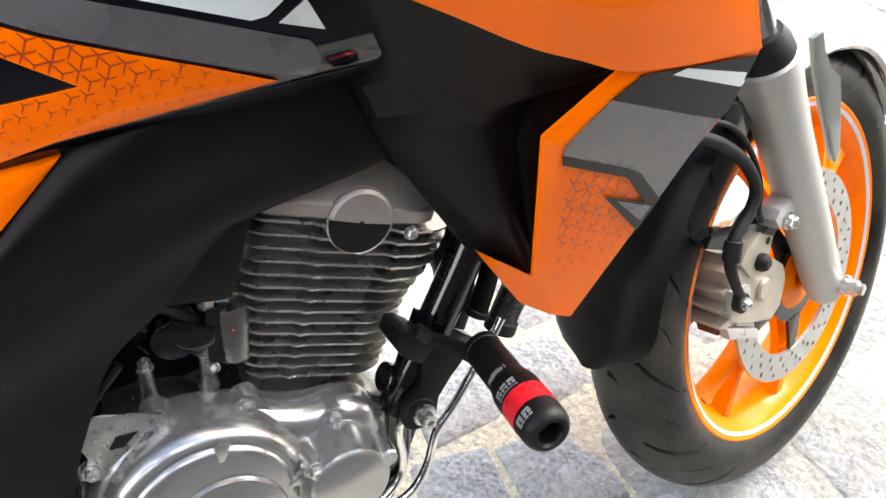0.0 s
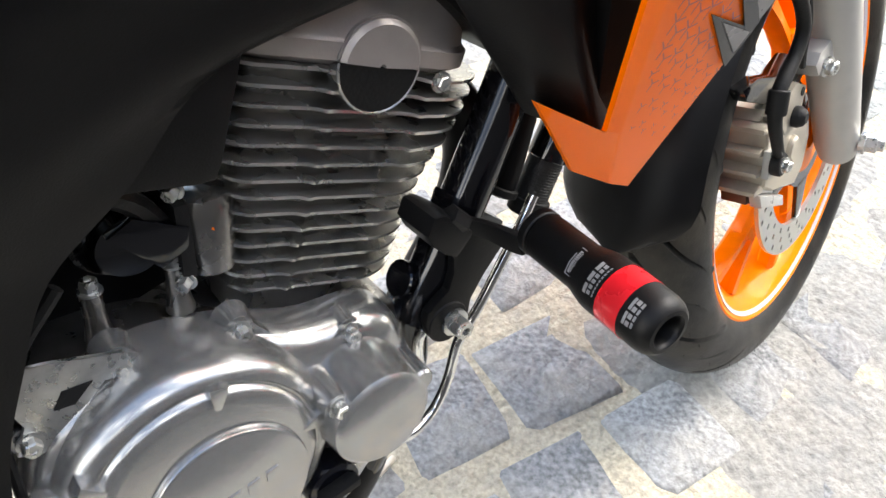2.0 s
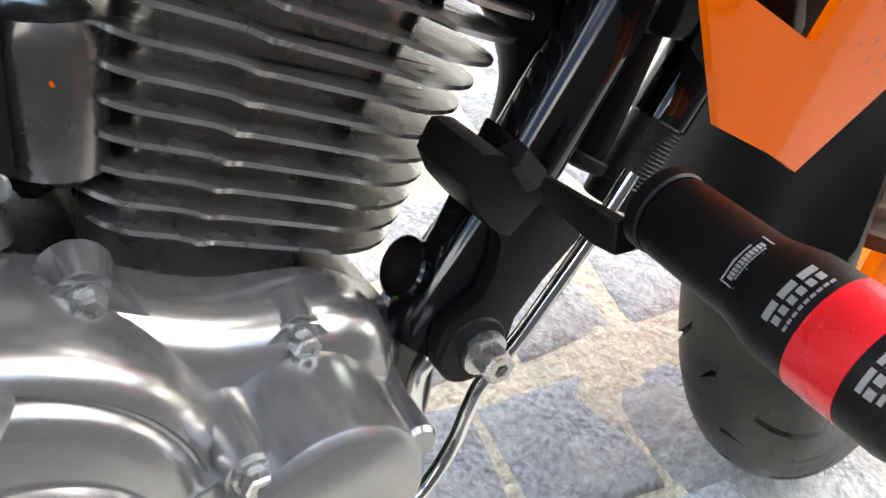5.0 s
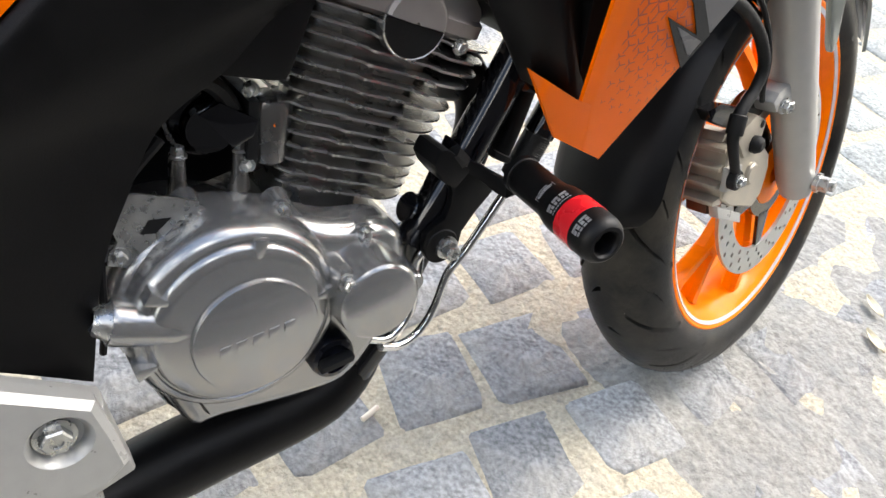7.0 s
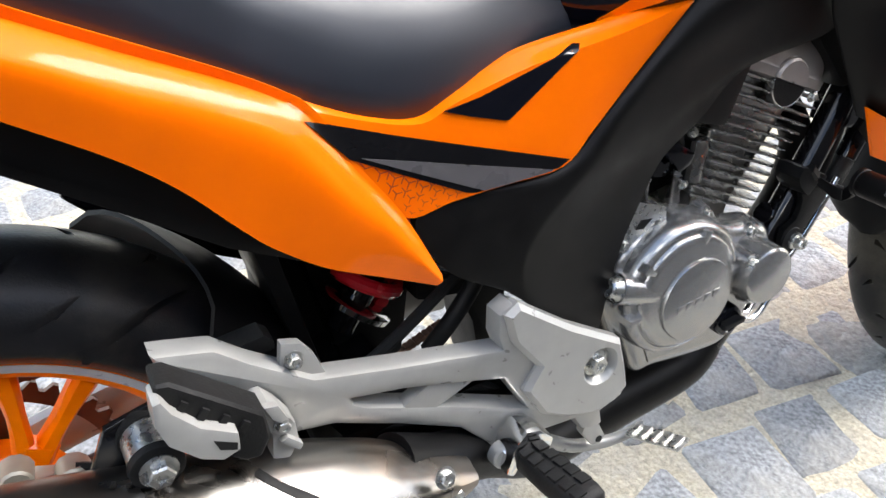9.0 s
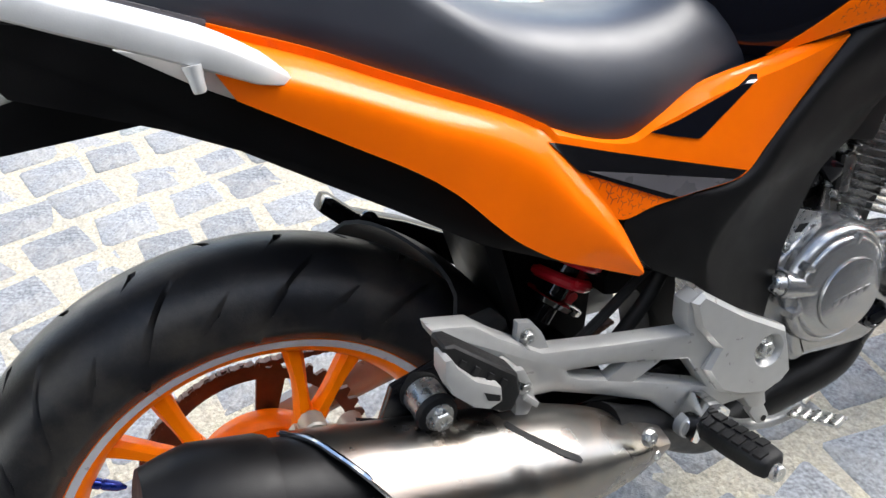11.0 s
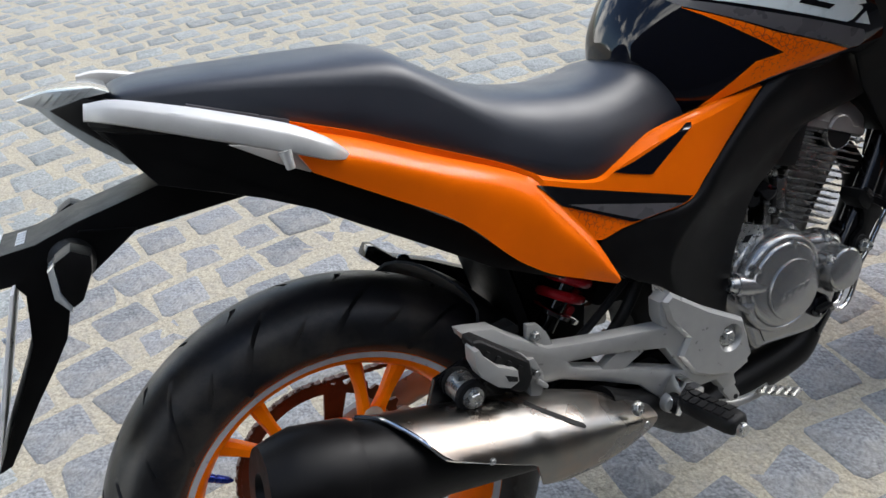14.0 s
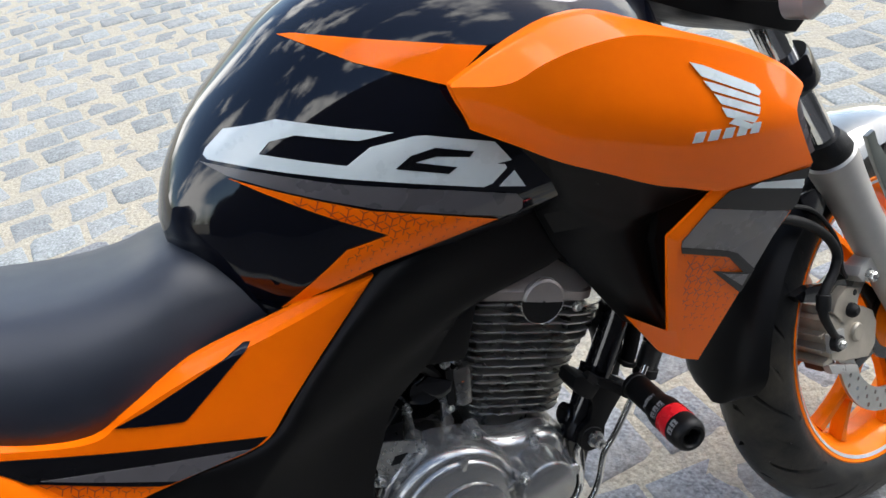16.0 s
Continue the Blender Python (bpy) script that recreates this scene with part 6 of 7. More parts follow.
part("mount_bracket", prism([(0.12, 0.50), (0.17, 0.512), (0.19, 0.47), (0.14, 0.44), (0.09, 0.44)], -0.150, -0.140, 0.003), SATIN_BLACK, mount)

# ---- rear suspension, swingarm, chain ----
part("swingarm", tube([(0.52, -0.10, 0.36), (0.30, -0.105, 0.345), (0.10, -0.10, 0.325), (-0.05, -0.10, 0.308)], 0.026, 12, 6, flat=0.6), SATIN_BLACK, bike, "black steel swingarm")
part("swingarm", tube([(0.52, 0.10, 0.36), (0.30, 0.108, 0.370), (0.10, 0.108, 0.345), (-0.05, 0.105, 0.308)], 0.028, 12, 6, flat=0.6), SILVER, bike, "silver side of the swingarm")
part("swingarm_bridge", prism([(0.30, 0.38), (0.38, 0.40), (0.41, 0.34), (0.40, 0.31), (0.34, 0.31)], -0.09, 0.09, 0.01), SATIN_BLACK, bike)
SHOCK0, SHOCK_WAY = Vector((0.368, -0.010, 0.452)), Vector((0.62, 0, 0.78)).normalized()
shock_side = Vector((SHOCK_WAY.z, 0, -SHOCK_WAY.x))
coil = []
for k in range(110):
    a, u = k / 110 * 5 * 2 * math.pi, k / 110
    coil.append(SHOCK0 + SHOCK_WAY * (0.010 + 0.13 * u) + shock_side * 0.031 * math.cos(a) + Vector((0, 0.031 * math.sin(a), 0)))
shock = part("shock_spring", tube(coil, 0.0078, 10, 1), SPRING_RED, bike, "glossy red coil spring of the rear shock")
part("shock_body", tube([SHOCK0 - SHOCK_WAY * 0.03, SHOCK0 + SHOCK_WAY * 0.15], 0.016, 18), SATIN_BLACK, shock)
part("spring_seat", turned([(-0.006, 0.034), (-0.004, 0.041), (0.002, 0.042), (0.005, 0.036)], SHOCK0, SHOCK_WAY, 28), CHROME, shock)
# Second black filler, added behind the coil to hide bright ground.
part("dark_filler", prism([(0.285, 0.36), (0.285, 0.58), (0.34, 0.62), (0.46, 0.60), (0.44, 0.36)], 0.045, 0.080, 0.008), MATTE_BLACK, bike, "black filler plate added ahead of the rear wheel")
# Black block added to keep the space round the linkage dark.
part("linkage_filler", prism([(0.425, 0.447), (0.425, 0.47), (0.46, 0.52), (0.53, 0.50), (0.53, 0.33), (0.494, 0.33), (0.487, 0.40), (0.472, 0.440)], -0.040, 0.030, 0.008), MATTE_BLACK, bike, "black filler block added by the shock linkage")
part("hugger", guard_mesh(0.332, 0.082, -4, 62, 0.050, 0.004, 24, None, None, 20.0), MATTE_BLACK, bike, "matt black rear wheel guard", m=Matrix.Translation(REAR_HUB))
chain_guard = part("chain_guard", prism([(0.135, 0.588), (0.146, 0.604), (0.156, 0.600), (0.180, 0.575), (0.238, 0.548), (0.325, 0.496), (0.378, 0.478), (0.380, 0.455), (0.330, 0.452), (0.22, 0.510), (0.165, 0.556)], 0.100, 0.130, 0.006), SATIN_BLACK, bike, "black plastic chain guard")
part("guard_screw", turned([(0, 0.012), (0.004, 0.012), (0.006, 0.008)], (0.19, 0.095, 0.565), (0, -1, 0), 18), SATIN_BLACK, chain_guard)


def sprocket_mesh():
    outline, n = [], 42
    for k in range(n * 4):
        a = 2 * math.pi * k / (n * 4)
        r = 0.138 if k % 4 in (0, 1) else 0.129
        outline.append((r * math.cos(a), r * math.sin(a)))
    bm = bmesh.new()
    inner = [(0.116 * math.cos(2 * math.pi * k / (n * 4)), 0.116 * math.sin(2 * math.pi * k / (n * 4))) for k in range(n * 4)]
    rows = [[Vector((x, y, z)) for x, z in ring] for y, ring in ((0.066, outline), (0.060, outline), (0.060, inner), (0.066, inner))]
    rows.append(rows[0])
    skin(bm, rows, True, False)
    bmesh.ops.remove_doubles(bm, verts=bm.verts, dist=1e-6)
    return bm


sprocket = part("sprocket", sprocket_mesh(), RUST, bike, "brown oily rear sprocket", m=Matrix.Translation(REAR_HUB))
for k in range(5):
    part("sprocket_arm", prism([(0.06, -0.012), (0.118, -0.017), (0.118, 0.017), (0.06, 0.012)], 0.0602, 0.0658), RUST, sprocket, m=Matrix.Translation(REAR_HUB) @ Matrix.Rotation(2 * math.pi * k / 5, 4, "Y"))
part("sprocket_carrier", lathe([(0.03, 0.058), (0.074, 0.058), (0.082, 0.050), (0.086, 0.030), (0.080, 0.012), (0.03, 0.010)], 48, m=Matrix.Translation(REAR_HUB)), ORANGE_RIM, rear_wheel, "orange painted hub drum")
LINK = prism([(-0.008, 0.0), (-0.006, 0.004), (0, 0.0025), (0.006, 0.004), (0.008, 0.0), (0.006, -0.004), (0, -0.0025), (-0.006, -0.004)], -0.006, 0.006, 0.001)
link_me = bpy.data.meshes.new("chain_link")
LINK.to_mesh(link_me)
LINK.free()
link_me.materials.append(RUST)
chain = tagged(new("drive_chain"), "oily brown drive chain round the sprocket")
chain.parent = bike
run = [(0.133 * math.cos(radians(a)), 0.31 + 0.133 * math.sin(radians(a)), a + 90) for a in range(84, 290, 6)]
run += [(0.02 + 0.0135 * k, 0.4425 - 0.0012 * k, -5) for k in range(1, 36)] + [(0.05 + 0.0135 * k, 0.1835 + 0.0046 * k, 19) for k in range(1, 34)]
for x, z, a in run:
    link = new("chain_link", link_me)
    link.parent = chain
    link.matrix_local = Matrix.Translation((x, 0.063, z)) @ Matrix.Rotation(-radians(a), 4, "Y")
part("valve_cap", turned([(0, 0.0042), (0.006, 0.0042), (0.008, 0.0058), (0.018, 0.0058), (0.019, 0.0046), (0.022, 0.0058), (0.036, 0.005), (0.044, 0.0015)], (-0.172, -0.02, 0.424), (0.83, 0, -0.55), 14), BLUE_ANOD, rear_wheel, "blue anodised valve cap")
rear_cal = part("rear_caliper", prism([(0.018, 0.42), (0.035, 0.438), (0.075, 0.422), (0.115, 0.40), (0.10, 0.37), (0.05, 0.37), (0.02, 0.39)], -0.092, -0.06, 0.006), CALIPER, bike, "cast rear brake caliper behind the muffler")
part("caliper_lug", turned([(0, 0.014), (0.02, 0.013), (0.022, 0.011)], (0.050, -0.085, 0.448), (0, -1, 0), 12), CALIPER, rear_cal)
part("caliper_lug", turned([(0, 0.014), (0.02, 0.013), (0.022, 0.011)], (0.088, -0.085, 0.432), (0, -1, 0), 12), CALIPER, rear_cal)
part("rear_disc", lathe([(0.07, -0.068), (0.105, -0.068), (0.105, -0.064), (0.07, -0.064)], 64), DISC_STEEL, bike, m=Matrix.Translation(REAR_HUB))
part("axle", turned([(0, 0.014), (0.24, 0.014)], (0, -0.13, 0.31), (0, 1, 0), 16), ZINC, bike)
part("brake_hose", tube([(0.09, -0.10, 0.44), (0.20, -0.11, 0.40), (0.34, -0.10, 0.44), (0.45, -0.09, 0.50), (0.52, -0.08, 0.54)], 0.006, 8), RUBBER_BLACK, bike)
part("reservoir_hose", tube([(0.412, -0.085, 0.42), (0.440, -0.092, 0.455), (0.468, -0.09, 0.49), (0.485, -0.085, 0.53)], 0.009, 12), RUBBER_BLACK, bike)
part("subframe_tube", tube([(0.34, -0.095, 0.560), (0.42, -0.10, 0.525), (0.52, -0.10, 0.478)], 0.011, 12), SATIN_BLACK, bike, "black steel subframe tube")

# ---- down tube, clamp and crash slider ----
part("down_tube", tube([(1.13, -0.045, 0.82), (1.0095, -0.072, 0.615), (0.967, -0.078, 0.545), (0.929, -0.082, 0.488), (0.893, -0.085, 0.437), (0.872, -0.085, 0.405)], [0.0172, 0.0172, 0.0172, 0.0172, 0.0178, 0.018], 28, 4), SATIN_BLACK, bike, "gloss black steel down tube")
part("down_tube", tube([(1.12, 0.045, 0.82), (1.0, 0.072, 0.615), (0.885, 0.085, 0.435), (0.868, 0.085, 0.405)], 0.0185, 16, 4), SATIN_BLACK, bike, "gloss black steel down tube")
plate_m = part("engine_mount", prism([(0.905, 0.500), (0.955, 0.452), (0.908, 0.395), (0.886, 0.388), (0.868, 0.408), (0.872, 0.432)], -0.090, -0.078, 0.003), SATIN_BLACK, bike, "black steel engine mount plate")
bolt(plate_m, (0.8885, -0.113, 0.4105), 0.0078, 0.014)
part("lower_rail", tube([(0.875, -0.075, 0.41), (0.865, -0.07, 0.33), (0.82, -0.06, 0.25)], 0.016, 12), SATIN_BLACK, bike)
clamp = part("slider_clamp", prism([(0.889, 0.472), (0.893, 0.462), (0.892, 0.450), (0.887, 0.438), (0.877, 0.433), (0.869, 0.428), (0.866, 0.418), (0.868, 0.408), (0.876, 0.402), (0.890, 0.397), (0.900, 0.401), (0.905, 0.421), (0.918, 0.437), (0.935, 0.453), (0.932, 0.462), (0.916, 0.479), (0.907, 0.484), (0.899, 0.486)], -0.112, -0.104, 0.002), MATTE_BLACK, bike, "matt black crash slider clamp")
part("clamp_ear", prism([(0.868, 0.498), (0.874, 0.510), (0.882, 0.508), (0.890, 0.501), (0.904, 0.485), (0.889, 0.471), (0.880, 0.478), (0.872, 0.488)], -0.122, -0.086, 0.004), MATTE_BLACK, clamp)
part("clamp_nut", turned([(0, 0.0075), (0.014, 0.0075), (0.016, 0.005)], (0.889, -0.116, 0.503), (0.6, -0.1, -0.7), 6), RUBBER_BLACK, clamp)
STRAP = [((0.897, -0.112, 0.482), (0.893, -0.112, 0.496)), ((0.906, -0.113, 0.479), (0.905, -0.113, 0.492)), ((0.918, -0.116, 0.470), (0.917, -0.115, 0.484)), ((0.930, -0.122, 0.459), (0.928, -0.119, 0.476)), ((0.937, -0.132, 0.456), (0.938, -0.129, 0.470)), ((0.936, -0.143, 0.465), (0.937, -0.140, 0.482)), ((0.934, -0.151, 0.478), (0.938, -0.150, 0.500))]
rings = []
for i, (low, up) in enumerate(STRAP):
    a, b = Vector(STRAP[max(0, i - 1)][0]), Vector(STRAP[min(len(STRAP) - 1, i + 1)][0])
    low, up = Vector(low), Vector(up)
    out = (up - low).cross(b - a).normalized() * 0.0035
    rings.append([low - out, up - out, up + out, low + out])
bm = bmesh.new()
skin(bm, rings)
part("clamp_arm", bevel_sharp(bm, 0.0012, 2, 50), MATTE_BLACK, clamp, smooth=60)
part("clamp_flange", turned([(0, 0.0150), (0.0008, 0.0160), (0.006, 0.0160), (0.007, 0.0152)], (0.9305, -0.151, 0.490), (-0.08, -1, 0), 40), MATTE_BLACK, clamp)
part("tube_flange", turned([(0, 0.0125), (0.001, 0.0138), (0.005, 0.0138), (0.006, 0.0125), (0.016, 0.0115)], (0.867, -0.080, 0.440), (0.83, 0.0, -0.55), 24), SATIN_BLACK, clamp, "gloss black flange on the tube")
part("lug_disc", turned([(0, 0.0165), (0.008, 0.0165), (0.009, 0.0155)], (0.884, -0.104, 0.412), (0, -1, 0), 28), MATTE_BLACK, clamp)
SL0, SL1 = Vector((0.9300, -0.157, 0.4900)), Vector((0.9215, -0.2650, 0.4895))
slider = part("crash_slider", turned([(0, 0.0130), (0.0015, 0.0148), (0.004, 0.0155), (0.040, 0.0155), (0.043, 0.0159), (0.054, 0.0185), (0.058, 0.0189), (0.070, 0.0189)], SL0, SL1 - SL0, 48), MATTE_BLACK, bike, "black crash slider with a red band and tip")
part("red_band", turned([(0.0692, 0.0186), (0.0696, 0.0192), (0.0866, 0.0192), (0.0870, 0.0186)], SL0, SL1 - SL0, 48), RED_ANOD, slider, "glossy red band")
part("slider_tip", turned([(0.086, 0.0189), (0.099, 0.0187), (0.103, 0.0178), (0.1065, 0.0158), (0.1080, 0.0138), (0.1082, 0.0112), (0.1070, 0.0100), (0.1050, 0.0094), (0.091, 0.0066), (0.091, 0.001)], SL0, SL1 - SL0, 48), MATTE_BLACK, slider)
part("slider_bolt", turned([(0.0905, 0.0058), (0.096, 0.0058), (0.0965, 0.005)], SL0, SL1 - SL0, 6), RUBBER_BLACK, slider)
sl_m = Matrix.Translation(SL0) @ (SL1 - SL0).to_track_quat("Z", "Y").to_matrix().to_4x4()


def wrap_bars(d0, d1, r, a0, a1, parent, count, gap=0.25):
    """Small light bars laid along the slider's skin, in a row round it."""
    for k in range(count):
        b0 = a0 + (a1 - a0) * k / count
        b1 = b0 + (a1 - a0) / count * (1 - gap)
        bm = bmesh.new()
        rows = [[sl_m @ Vector((rr * math.cos(radians(a)), rr * math.sin(radians(a)), d)) for rr, d in ((r, d0), (r + 0.0004, d0), (r + 0.0004, d1), (r, d1))] for a in (b0, (b0 + b1) / 2, b1)]
        skin(bm, rows)
        part("letter_bar", bm, DECAL_MID, parent)

wrap_bars(0.0590, 0.0612, 0.0189, 166, 98, slider, 3, 0.22)
wrap_bars(0.0622, 0.0645, 0.0189, 164, 100, slider, 6, 0.35)
wrap_bars(0.0662, 0.0670, 0.0189, 164, 100, slider, 9, 0.3)
wrap_bars(0.0398, 0.0403, 0.0156, 165, 100, slider, 1)
wrap_bars(0.0452, 0.0457, 0.0161, 165, 100, slider, 1)
wrap_bars(0.0398, 0.0457, 0.0158, 167, 165, slider, 1)
wrap_bars(0.0398, 0.0457, 0.0158, 100, 98, slider, 1)
wrap_bars(0.0415, 0.0434, 0.0157, 160, 105, slider, 11, 0.3)
wrap_bars(0.0440, 0.0445, 0.0160, 156, 109, slider, 13, 0.3)
wrap_bars(0.0905, 0.0922, 0.0188, 166, 112, slider, 2, 0.18)
wrap_bars(0.0930, 0.0955, 0.0188, 166, 112, slider, 4, 0.35)
wrap_bars(0.0966, 0.0980, 0.0188, 164, 114, slider, 4, 0.25)

# aluminium oil or brake line pair and hoses by the down tube
part("chrome_pipe", tube([(0.990, -0.082, 0.455), (0.975, -0.084, 0.436), (0.950, -0.086, 0.406), (0.930, -0.087, 0.382), (0.911, -0.088, 0.364), (0.904, -0.088, 0.350), (0.897, -0.088, 0.330), (0.887, -0.089, 0.314), (0.873, -0.091, 0.303), (0.852, -0.096, 0.302), (0.830, -0.102, 0.314)], 0.0042, 12), CHROME, bike, "bright steel pipe beside the down tube")
part("chrome_pipe", tube([(0.893, -0.080, 0.410), (0.878, -0.090, 0.396), (0.872, -0.090, 0.386), (0.870, -0.090, 0.372), (0.871, -0.090, 0.350), (0.866, -0.090, 0.330), (0.850, -0.094, 0.318), (0.835, -0.098, 0.318), (0.810, -0.104, 0.334)], 0.0042, 12), CHROME, bike, "bright steel pipe beside the down tube")
hose = part("oil_hose", tube([(1.088, -0.07, 0.60), (1.06, -0.07, 0.55), (1.03, -0.07, 0.50), (1.00, -0.07, 0.45), (0.994, -0.07, 0.434)], 0.0135, 18), BRAID, bike, "braided black hose")
part("hose_fitting", turned([(0, 0.0142), (0.001, 0.0152), (0.050, 0.0152), (0.052, 0.0142)], (1.013, -0.07, 0.472), (0.5145, 0, 0.8575), 20), SATIN_BLACK, hose)
part("hose_end", turned([(0, 0.0145), (0.001, 0.0158), (0.012, 0.0158), (0.013, 0.0145)], (0.9925, -0.0700, 0.432), (0.4, 0.0, 0.8), 20), RUBBER_BLACK, hose)
for k in range(30):
    p = Vector((0.9965, -0.07, 0.4425)) + Vector((0.5145, 0, 0.8575)) * (0.0022 * k)
    if (p - Vector((1.013, -0.07, 0.472))).dot(Vector((0.5145, 0, 0.8575))) < -0.001:
        part("hose_rib", turned([(0, 0.0134), (0.0006, 0.0140), (0.0013, 0.0134)], p, (0.5145, 0, 0.8575), 24), BRAID, hose)
pipe = part("oil_pipe", tube([(1.020, -0.062, 0.572), (1.003, -0.064, 0.530), (0.983, -0.065, 0.479), (0.972, -0.065, 0.455)], 0.0095, 16), MATTE_BLACK, bike, "black pipe behind the down tube")
part("pipe_collar", turned([(0, 0.0102), (0.001, 0.0122), (0.006, 0.0122), (0.007, 0.0102)], (0.972, -0.065, 0.455), (0.5, 0, 0.85), 18), RUBBER_BLACK, pipe)
part("horn_bracket", prism([(0.985, 0.52), (1.04, 0.505), (1.06, 0.56), (1.0, 0.575)], -0.075, -0.03, 0.006), SATIN_BLACK, bike)

# ---- head of the bike, seen above the shroud ----
part("instrument_cowl", prism([(1.02, 0.90), (1.10, 0.86), (1.24, 0.80), (1.30, 0.86), (1.22, 0.95), (1.06, 0.98)], -0.10, 0.10, 0.02), MATTE_BLACK, bike, "matt black instrument cowl")
part("front_cover", prism([(1.085, 0.79), (1.12, 0.80), (1.155, 0.735), (1.15, 0.68), (1.12, 0.70), (1.10, 0.75)], -0.20, -0.16, 0.008), MATTE_BLACK, bike, "matt black plastic infill beside the fork")
signal_stalk = part("turn_signal", tube([(1.15, -0.09, 0.875), (1.18, -0.15, 0.865)], 0.010, 12), RUBBER_BLACK, bike, "front turn signal with a clear lens")
part("signal_lens", turned([(0, 0.012), (0.01, 0.026), (0.035, 0.026), (0.05, 0.012)], (1.185, -0.135, 0.862), (0.3, -0.9, -0.05), 22), LENS, signal_stalk)

# ---- small things on the ground ----
butt = finish("cigarette_butt", turned([(0, 0.0038), (0.0005, 0.004), (0.028, 0.004), (0.0285, 0.0035)], (0.897, 0.012, -0.007), (0.93, 0.28, 0.0), 14), BUTT)
tagged(butt, "pale cigarette stub lying on the setts", "cigarette stub")


def leaf(at, turn, length):
    bm = bmesh.new()
    rows = []
    for k in range(9):
        u = k / 8
        w = 0.009 * math.sin(math.pi * min(1, u * 0.96 + 0.02)) ** 0.8
        rows.append([Vector((u * length, v * w, 0.004 + 0.004 * abs(v) + 0.006 * (u - 0.5) ** 2 - 0.0)) for v in (-1, -0.5, 0, 0.5, 1)])
    skin(bm, rows, False, False)
    made = bmesh.ops.extrude_face_region(bm, geom=bm.faces[:])
    for v in made["geom"]:
        if isinstance(v, bmesh.types.BMVert):
            v.co.z += 0.0006
    ob = finish("dry_leaf", bm, LEAF)
    ob.matrix_world = pose(*at, 0, 0, turn)
    return tagged(ob, "small pale dry leaf lying on the paving", "leaf", "dry leaves")


leaf((1.787, -0.131, -0.010), -112, 0.05)
leaf((1.718, -0.182, -0.010), -108, 0.05)

# ---- granite setts ----
rng = random.Random(7)


def sett_mesh(sx, sy, seed):
    """One worn sett: an uneven block with chipped corners and a lumpy top, 50 triangles."""
    r = random.Random(seed)
    bm = bmesh.new()
    skew, chip = r.uniform(-0.10, 0.10), r.randrange(4)
    ring = []
    for c, (cx, cy) in enumerate(((1, -1), (1, 1), (-1, 1), (-1, -1))):
        big = 0.30 if c == chip else 0.12
        wx, wy = r.uniform(0.93, 1.05), r.uniform(0.93, 1.05)
        k1, k2 = r.uniform(0.5, 1.2) * big, r.uniform(0.5, 1.2) * big
        pair = [(cx * wx * (1 - k1), cy * wy), (cx * wx, cy * wy * (1 - k2))]
        ring += pair if cx * cy < 0 else pair[::-1]
    ring = [((x + skew * y) * sx / 2, y * sy / 2) for x, y in ring]
    area = sum(p[0] * q[1] - q[0] * p[1] for p, q in zip(ring, ring[1:] + ring[:1]))
    ring = ring if area > 0 else ring[::-1]
    rows = [[(x * g, y * g, z + (r.uniform(-0.0022, 0.0018) if z > -0.02 else 0)) for x, y in ring] for g, z in ((1.03, -0.05), (1.0, -0.0060), (0.90, -0.0008), (0.55, 0.0012))]
    made = skin(bm, [[Vector(p) for p in row] for row in rows], True, False)
    c = bm.verts.new((r.uniform(-0.01, 0.01), r.uniform(-0.01, 0.01), r.uniform(0.0, 0.0035)))
    for k in range(8):
        bm.faces.new((made[-1][k], made[-1][(k + 1) % 8], c))
    bmesh.ops.recalc_face_normals(bm, faces=bm.faces)
    for f in bm.faces:
        f.smooth = True
    return bm


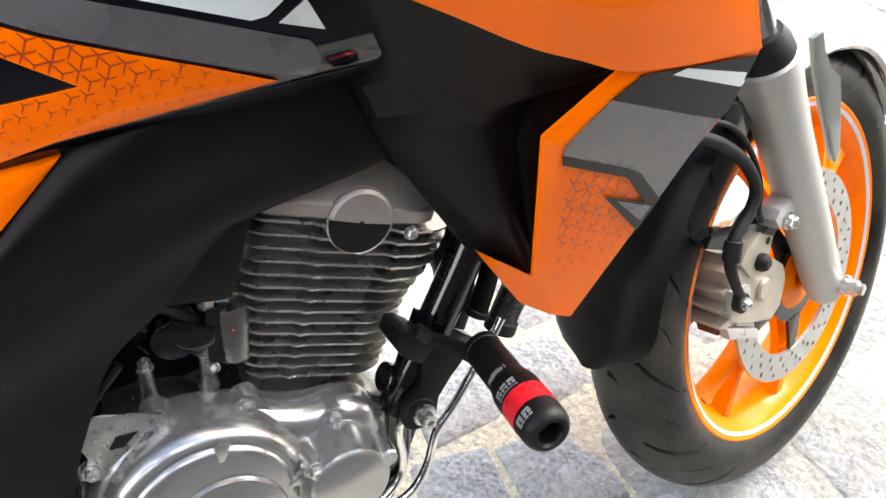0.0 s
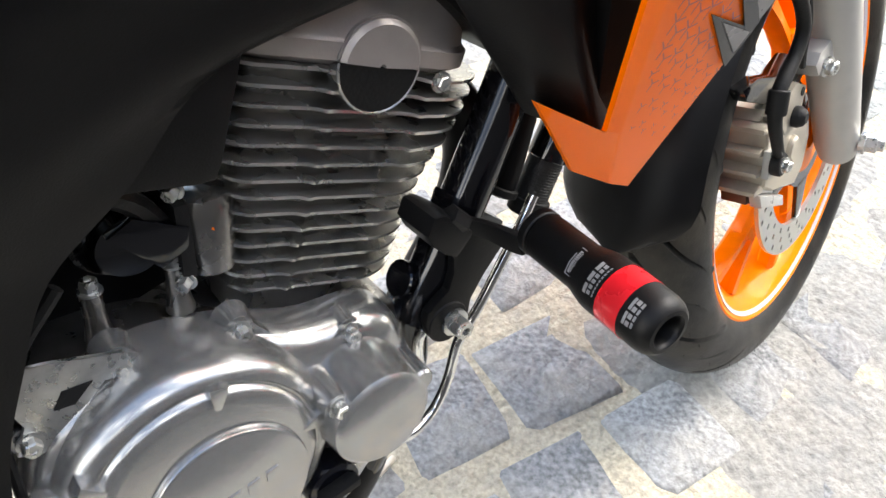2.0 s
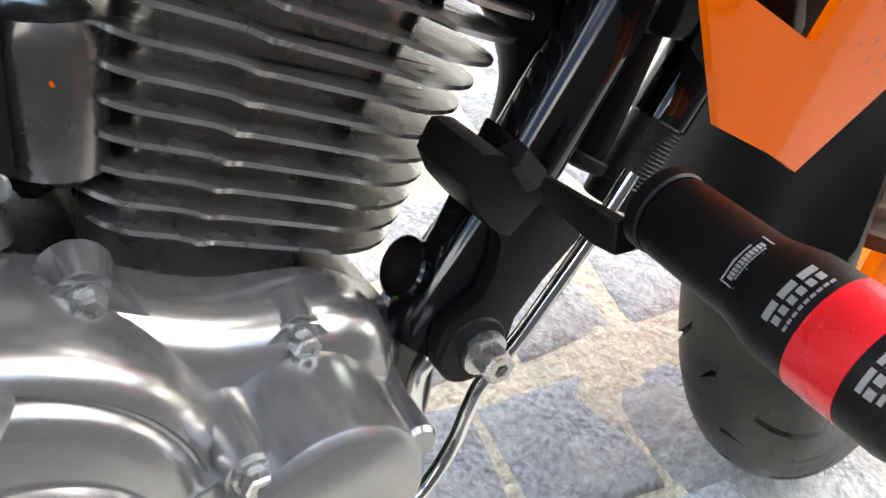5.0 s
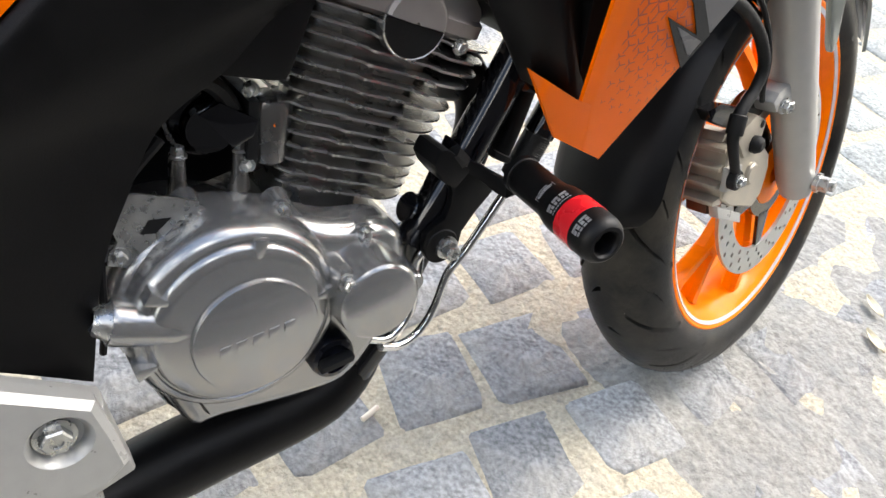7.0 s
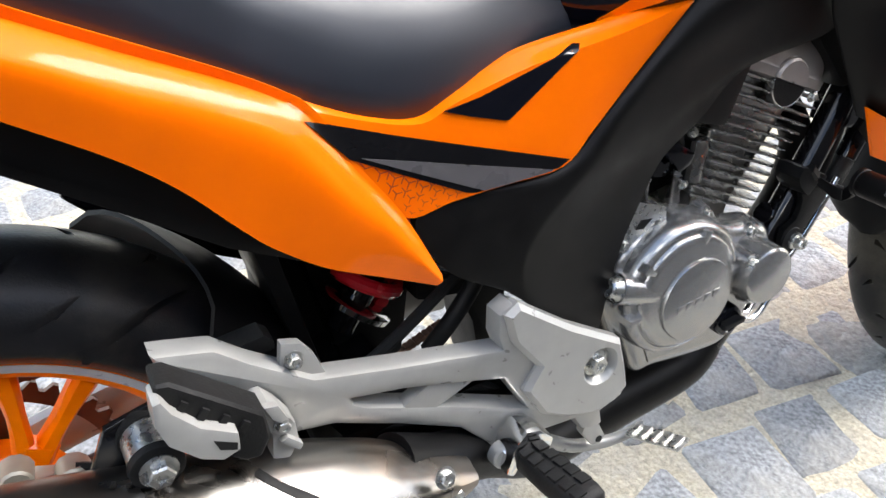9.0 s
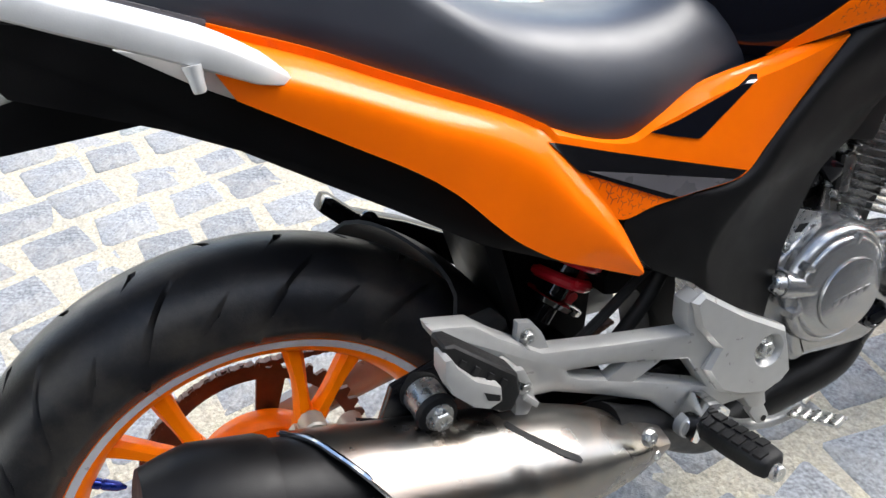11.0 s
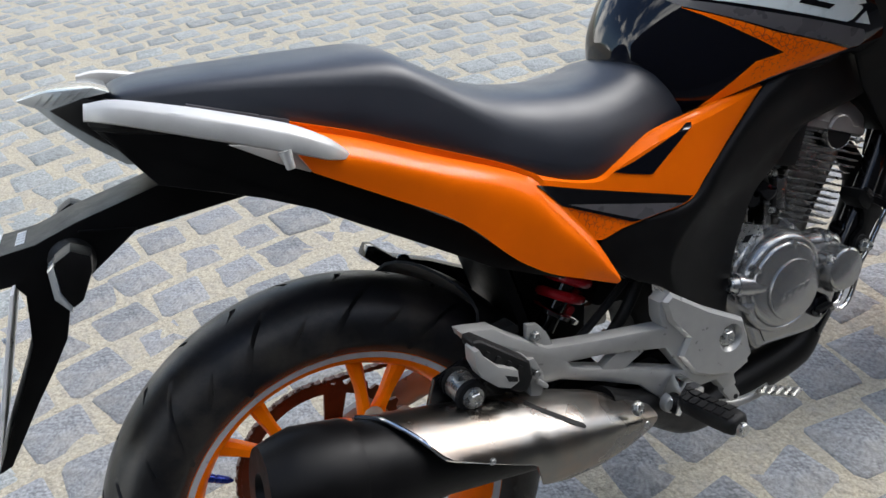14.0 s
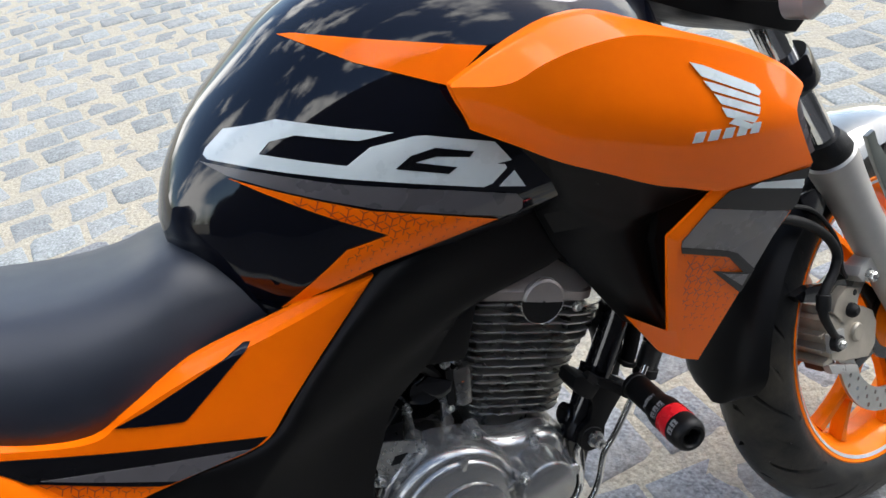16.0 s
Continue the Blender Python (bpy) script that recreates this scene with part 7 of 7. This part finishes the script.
ROW, COL, TURN_SETT = 0.164, 0.156, radians(-3)
SETT_TOP = -0.0120
meshes = []
for k in range(22):
    bm = sett_mesh(rng.uniform(0.130, 0.150), rng.uniform(0.134, 0.156), k)
    me = bpy.data.meshes.new("sett")
    bm.to_mesh(me)
    bm.free()
    me.materials.append(STONE_SHADED)
    meshes.append(me)
near, far = [], []
for i in range(-16, 64):
    for j in range(-40, 50):
        u = j * COL + (COL / 2 if i % 2 else 0) + rng.uniform(-0.012, 0.012)
        v = i * ROW + rng.uniform(-0.012, 0.012)
        x = 1.003 + u * math.cos(TURN_SETT) - v * math.sin(TURN_SETT)
        bend = 0.26 * min(1.0, max(0.0, (1.0 - x) / 1.3))
        y = 0.029 + u * math.sin(TURN_SETT) + v * math.cos(TURN_SETT) - bend * (1.0 - x) * (0.5 if x > -0.3 else 1.0 - 0.65 / max(1.3, 1.0 - x))
        spin, size, k = TURN_SETT + bend + rng.uniform(-0.13, 0.13), rng.uniform(0.92, 1.06), rng.randrange(22)
        dz = rng.uniform(-0.0035, 0.002)
        if not (-3.0 < x < 4.0 and -1.0 < y < 6.6):
            continue
        if x > 1.26 and y < 0.06:
            dz -= 0.002
        m = Matrix.Translation((x, y, SETT_TOP + dz)) @ Matrix.Rotation(spin, 4, "Z") @ Matrix.Diagonal((size, size, 1, 1))
        (near if -0.55 < x < 2.0 and -0.5 < y < 1.62 else far).append((m, k))
far += near[298:]
for m, k in near[:298]:
    ob = new("sett", meshes[k])
    ob.parent = ground
    ob.matrix_local = m
verts, faces = [], []
shapes = [([v.co.copy() for v in me.vertices], [tuple(p.vertices) for p in me.polygons]) for me in meshes]
for m, k in far:
    base = len(verts)
    verts += [m @ p for p in shapes[k][0]]
    faces += [tuple(base + q for q in f) for f in shapes[k][1]]
me = bpy.data.meshes.new("setts_beyond")
me.from_pydata(verts, [], faces)
me.materials.append(STONE_LIT)
for p in me.polygons:
    p.use_smooth = True
beyond = new("setts_beyond", me)
beyond.parent = ground
tagged(beyond, "granite setts further off", kind="stuff")

# cement slurry smeared over the setts by the front wheel; its colour also carries shade
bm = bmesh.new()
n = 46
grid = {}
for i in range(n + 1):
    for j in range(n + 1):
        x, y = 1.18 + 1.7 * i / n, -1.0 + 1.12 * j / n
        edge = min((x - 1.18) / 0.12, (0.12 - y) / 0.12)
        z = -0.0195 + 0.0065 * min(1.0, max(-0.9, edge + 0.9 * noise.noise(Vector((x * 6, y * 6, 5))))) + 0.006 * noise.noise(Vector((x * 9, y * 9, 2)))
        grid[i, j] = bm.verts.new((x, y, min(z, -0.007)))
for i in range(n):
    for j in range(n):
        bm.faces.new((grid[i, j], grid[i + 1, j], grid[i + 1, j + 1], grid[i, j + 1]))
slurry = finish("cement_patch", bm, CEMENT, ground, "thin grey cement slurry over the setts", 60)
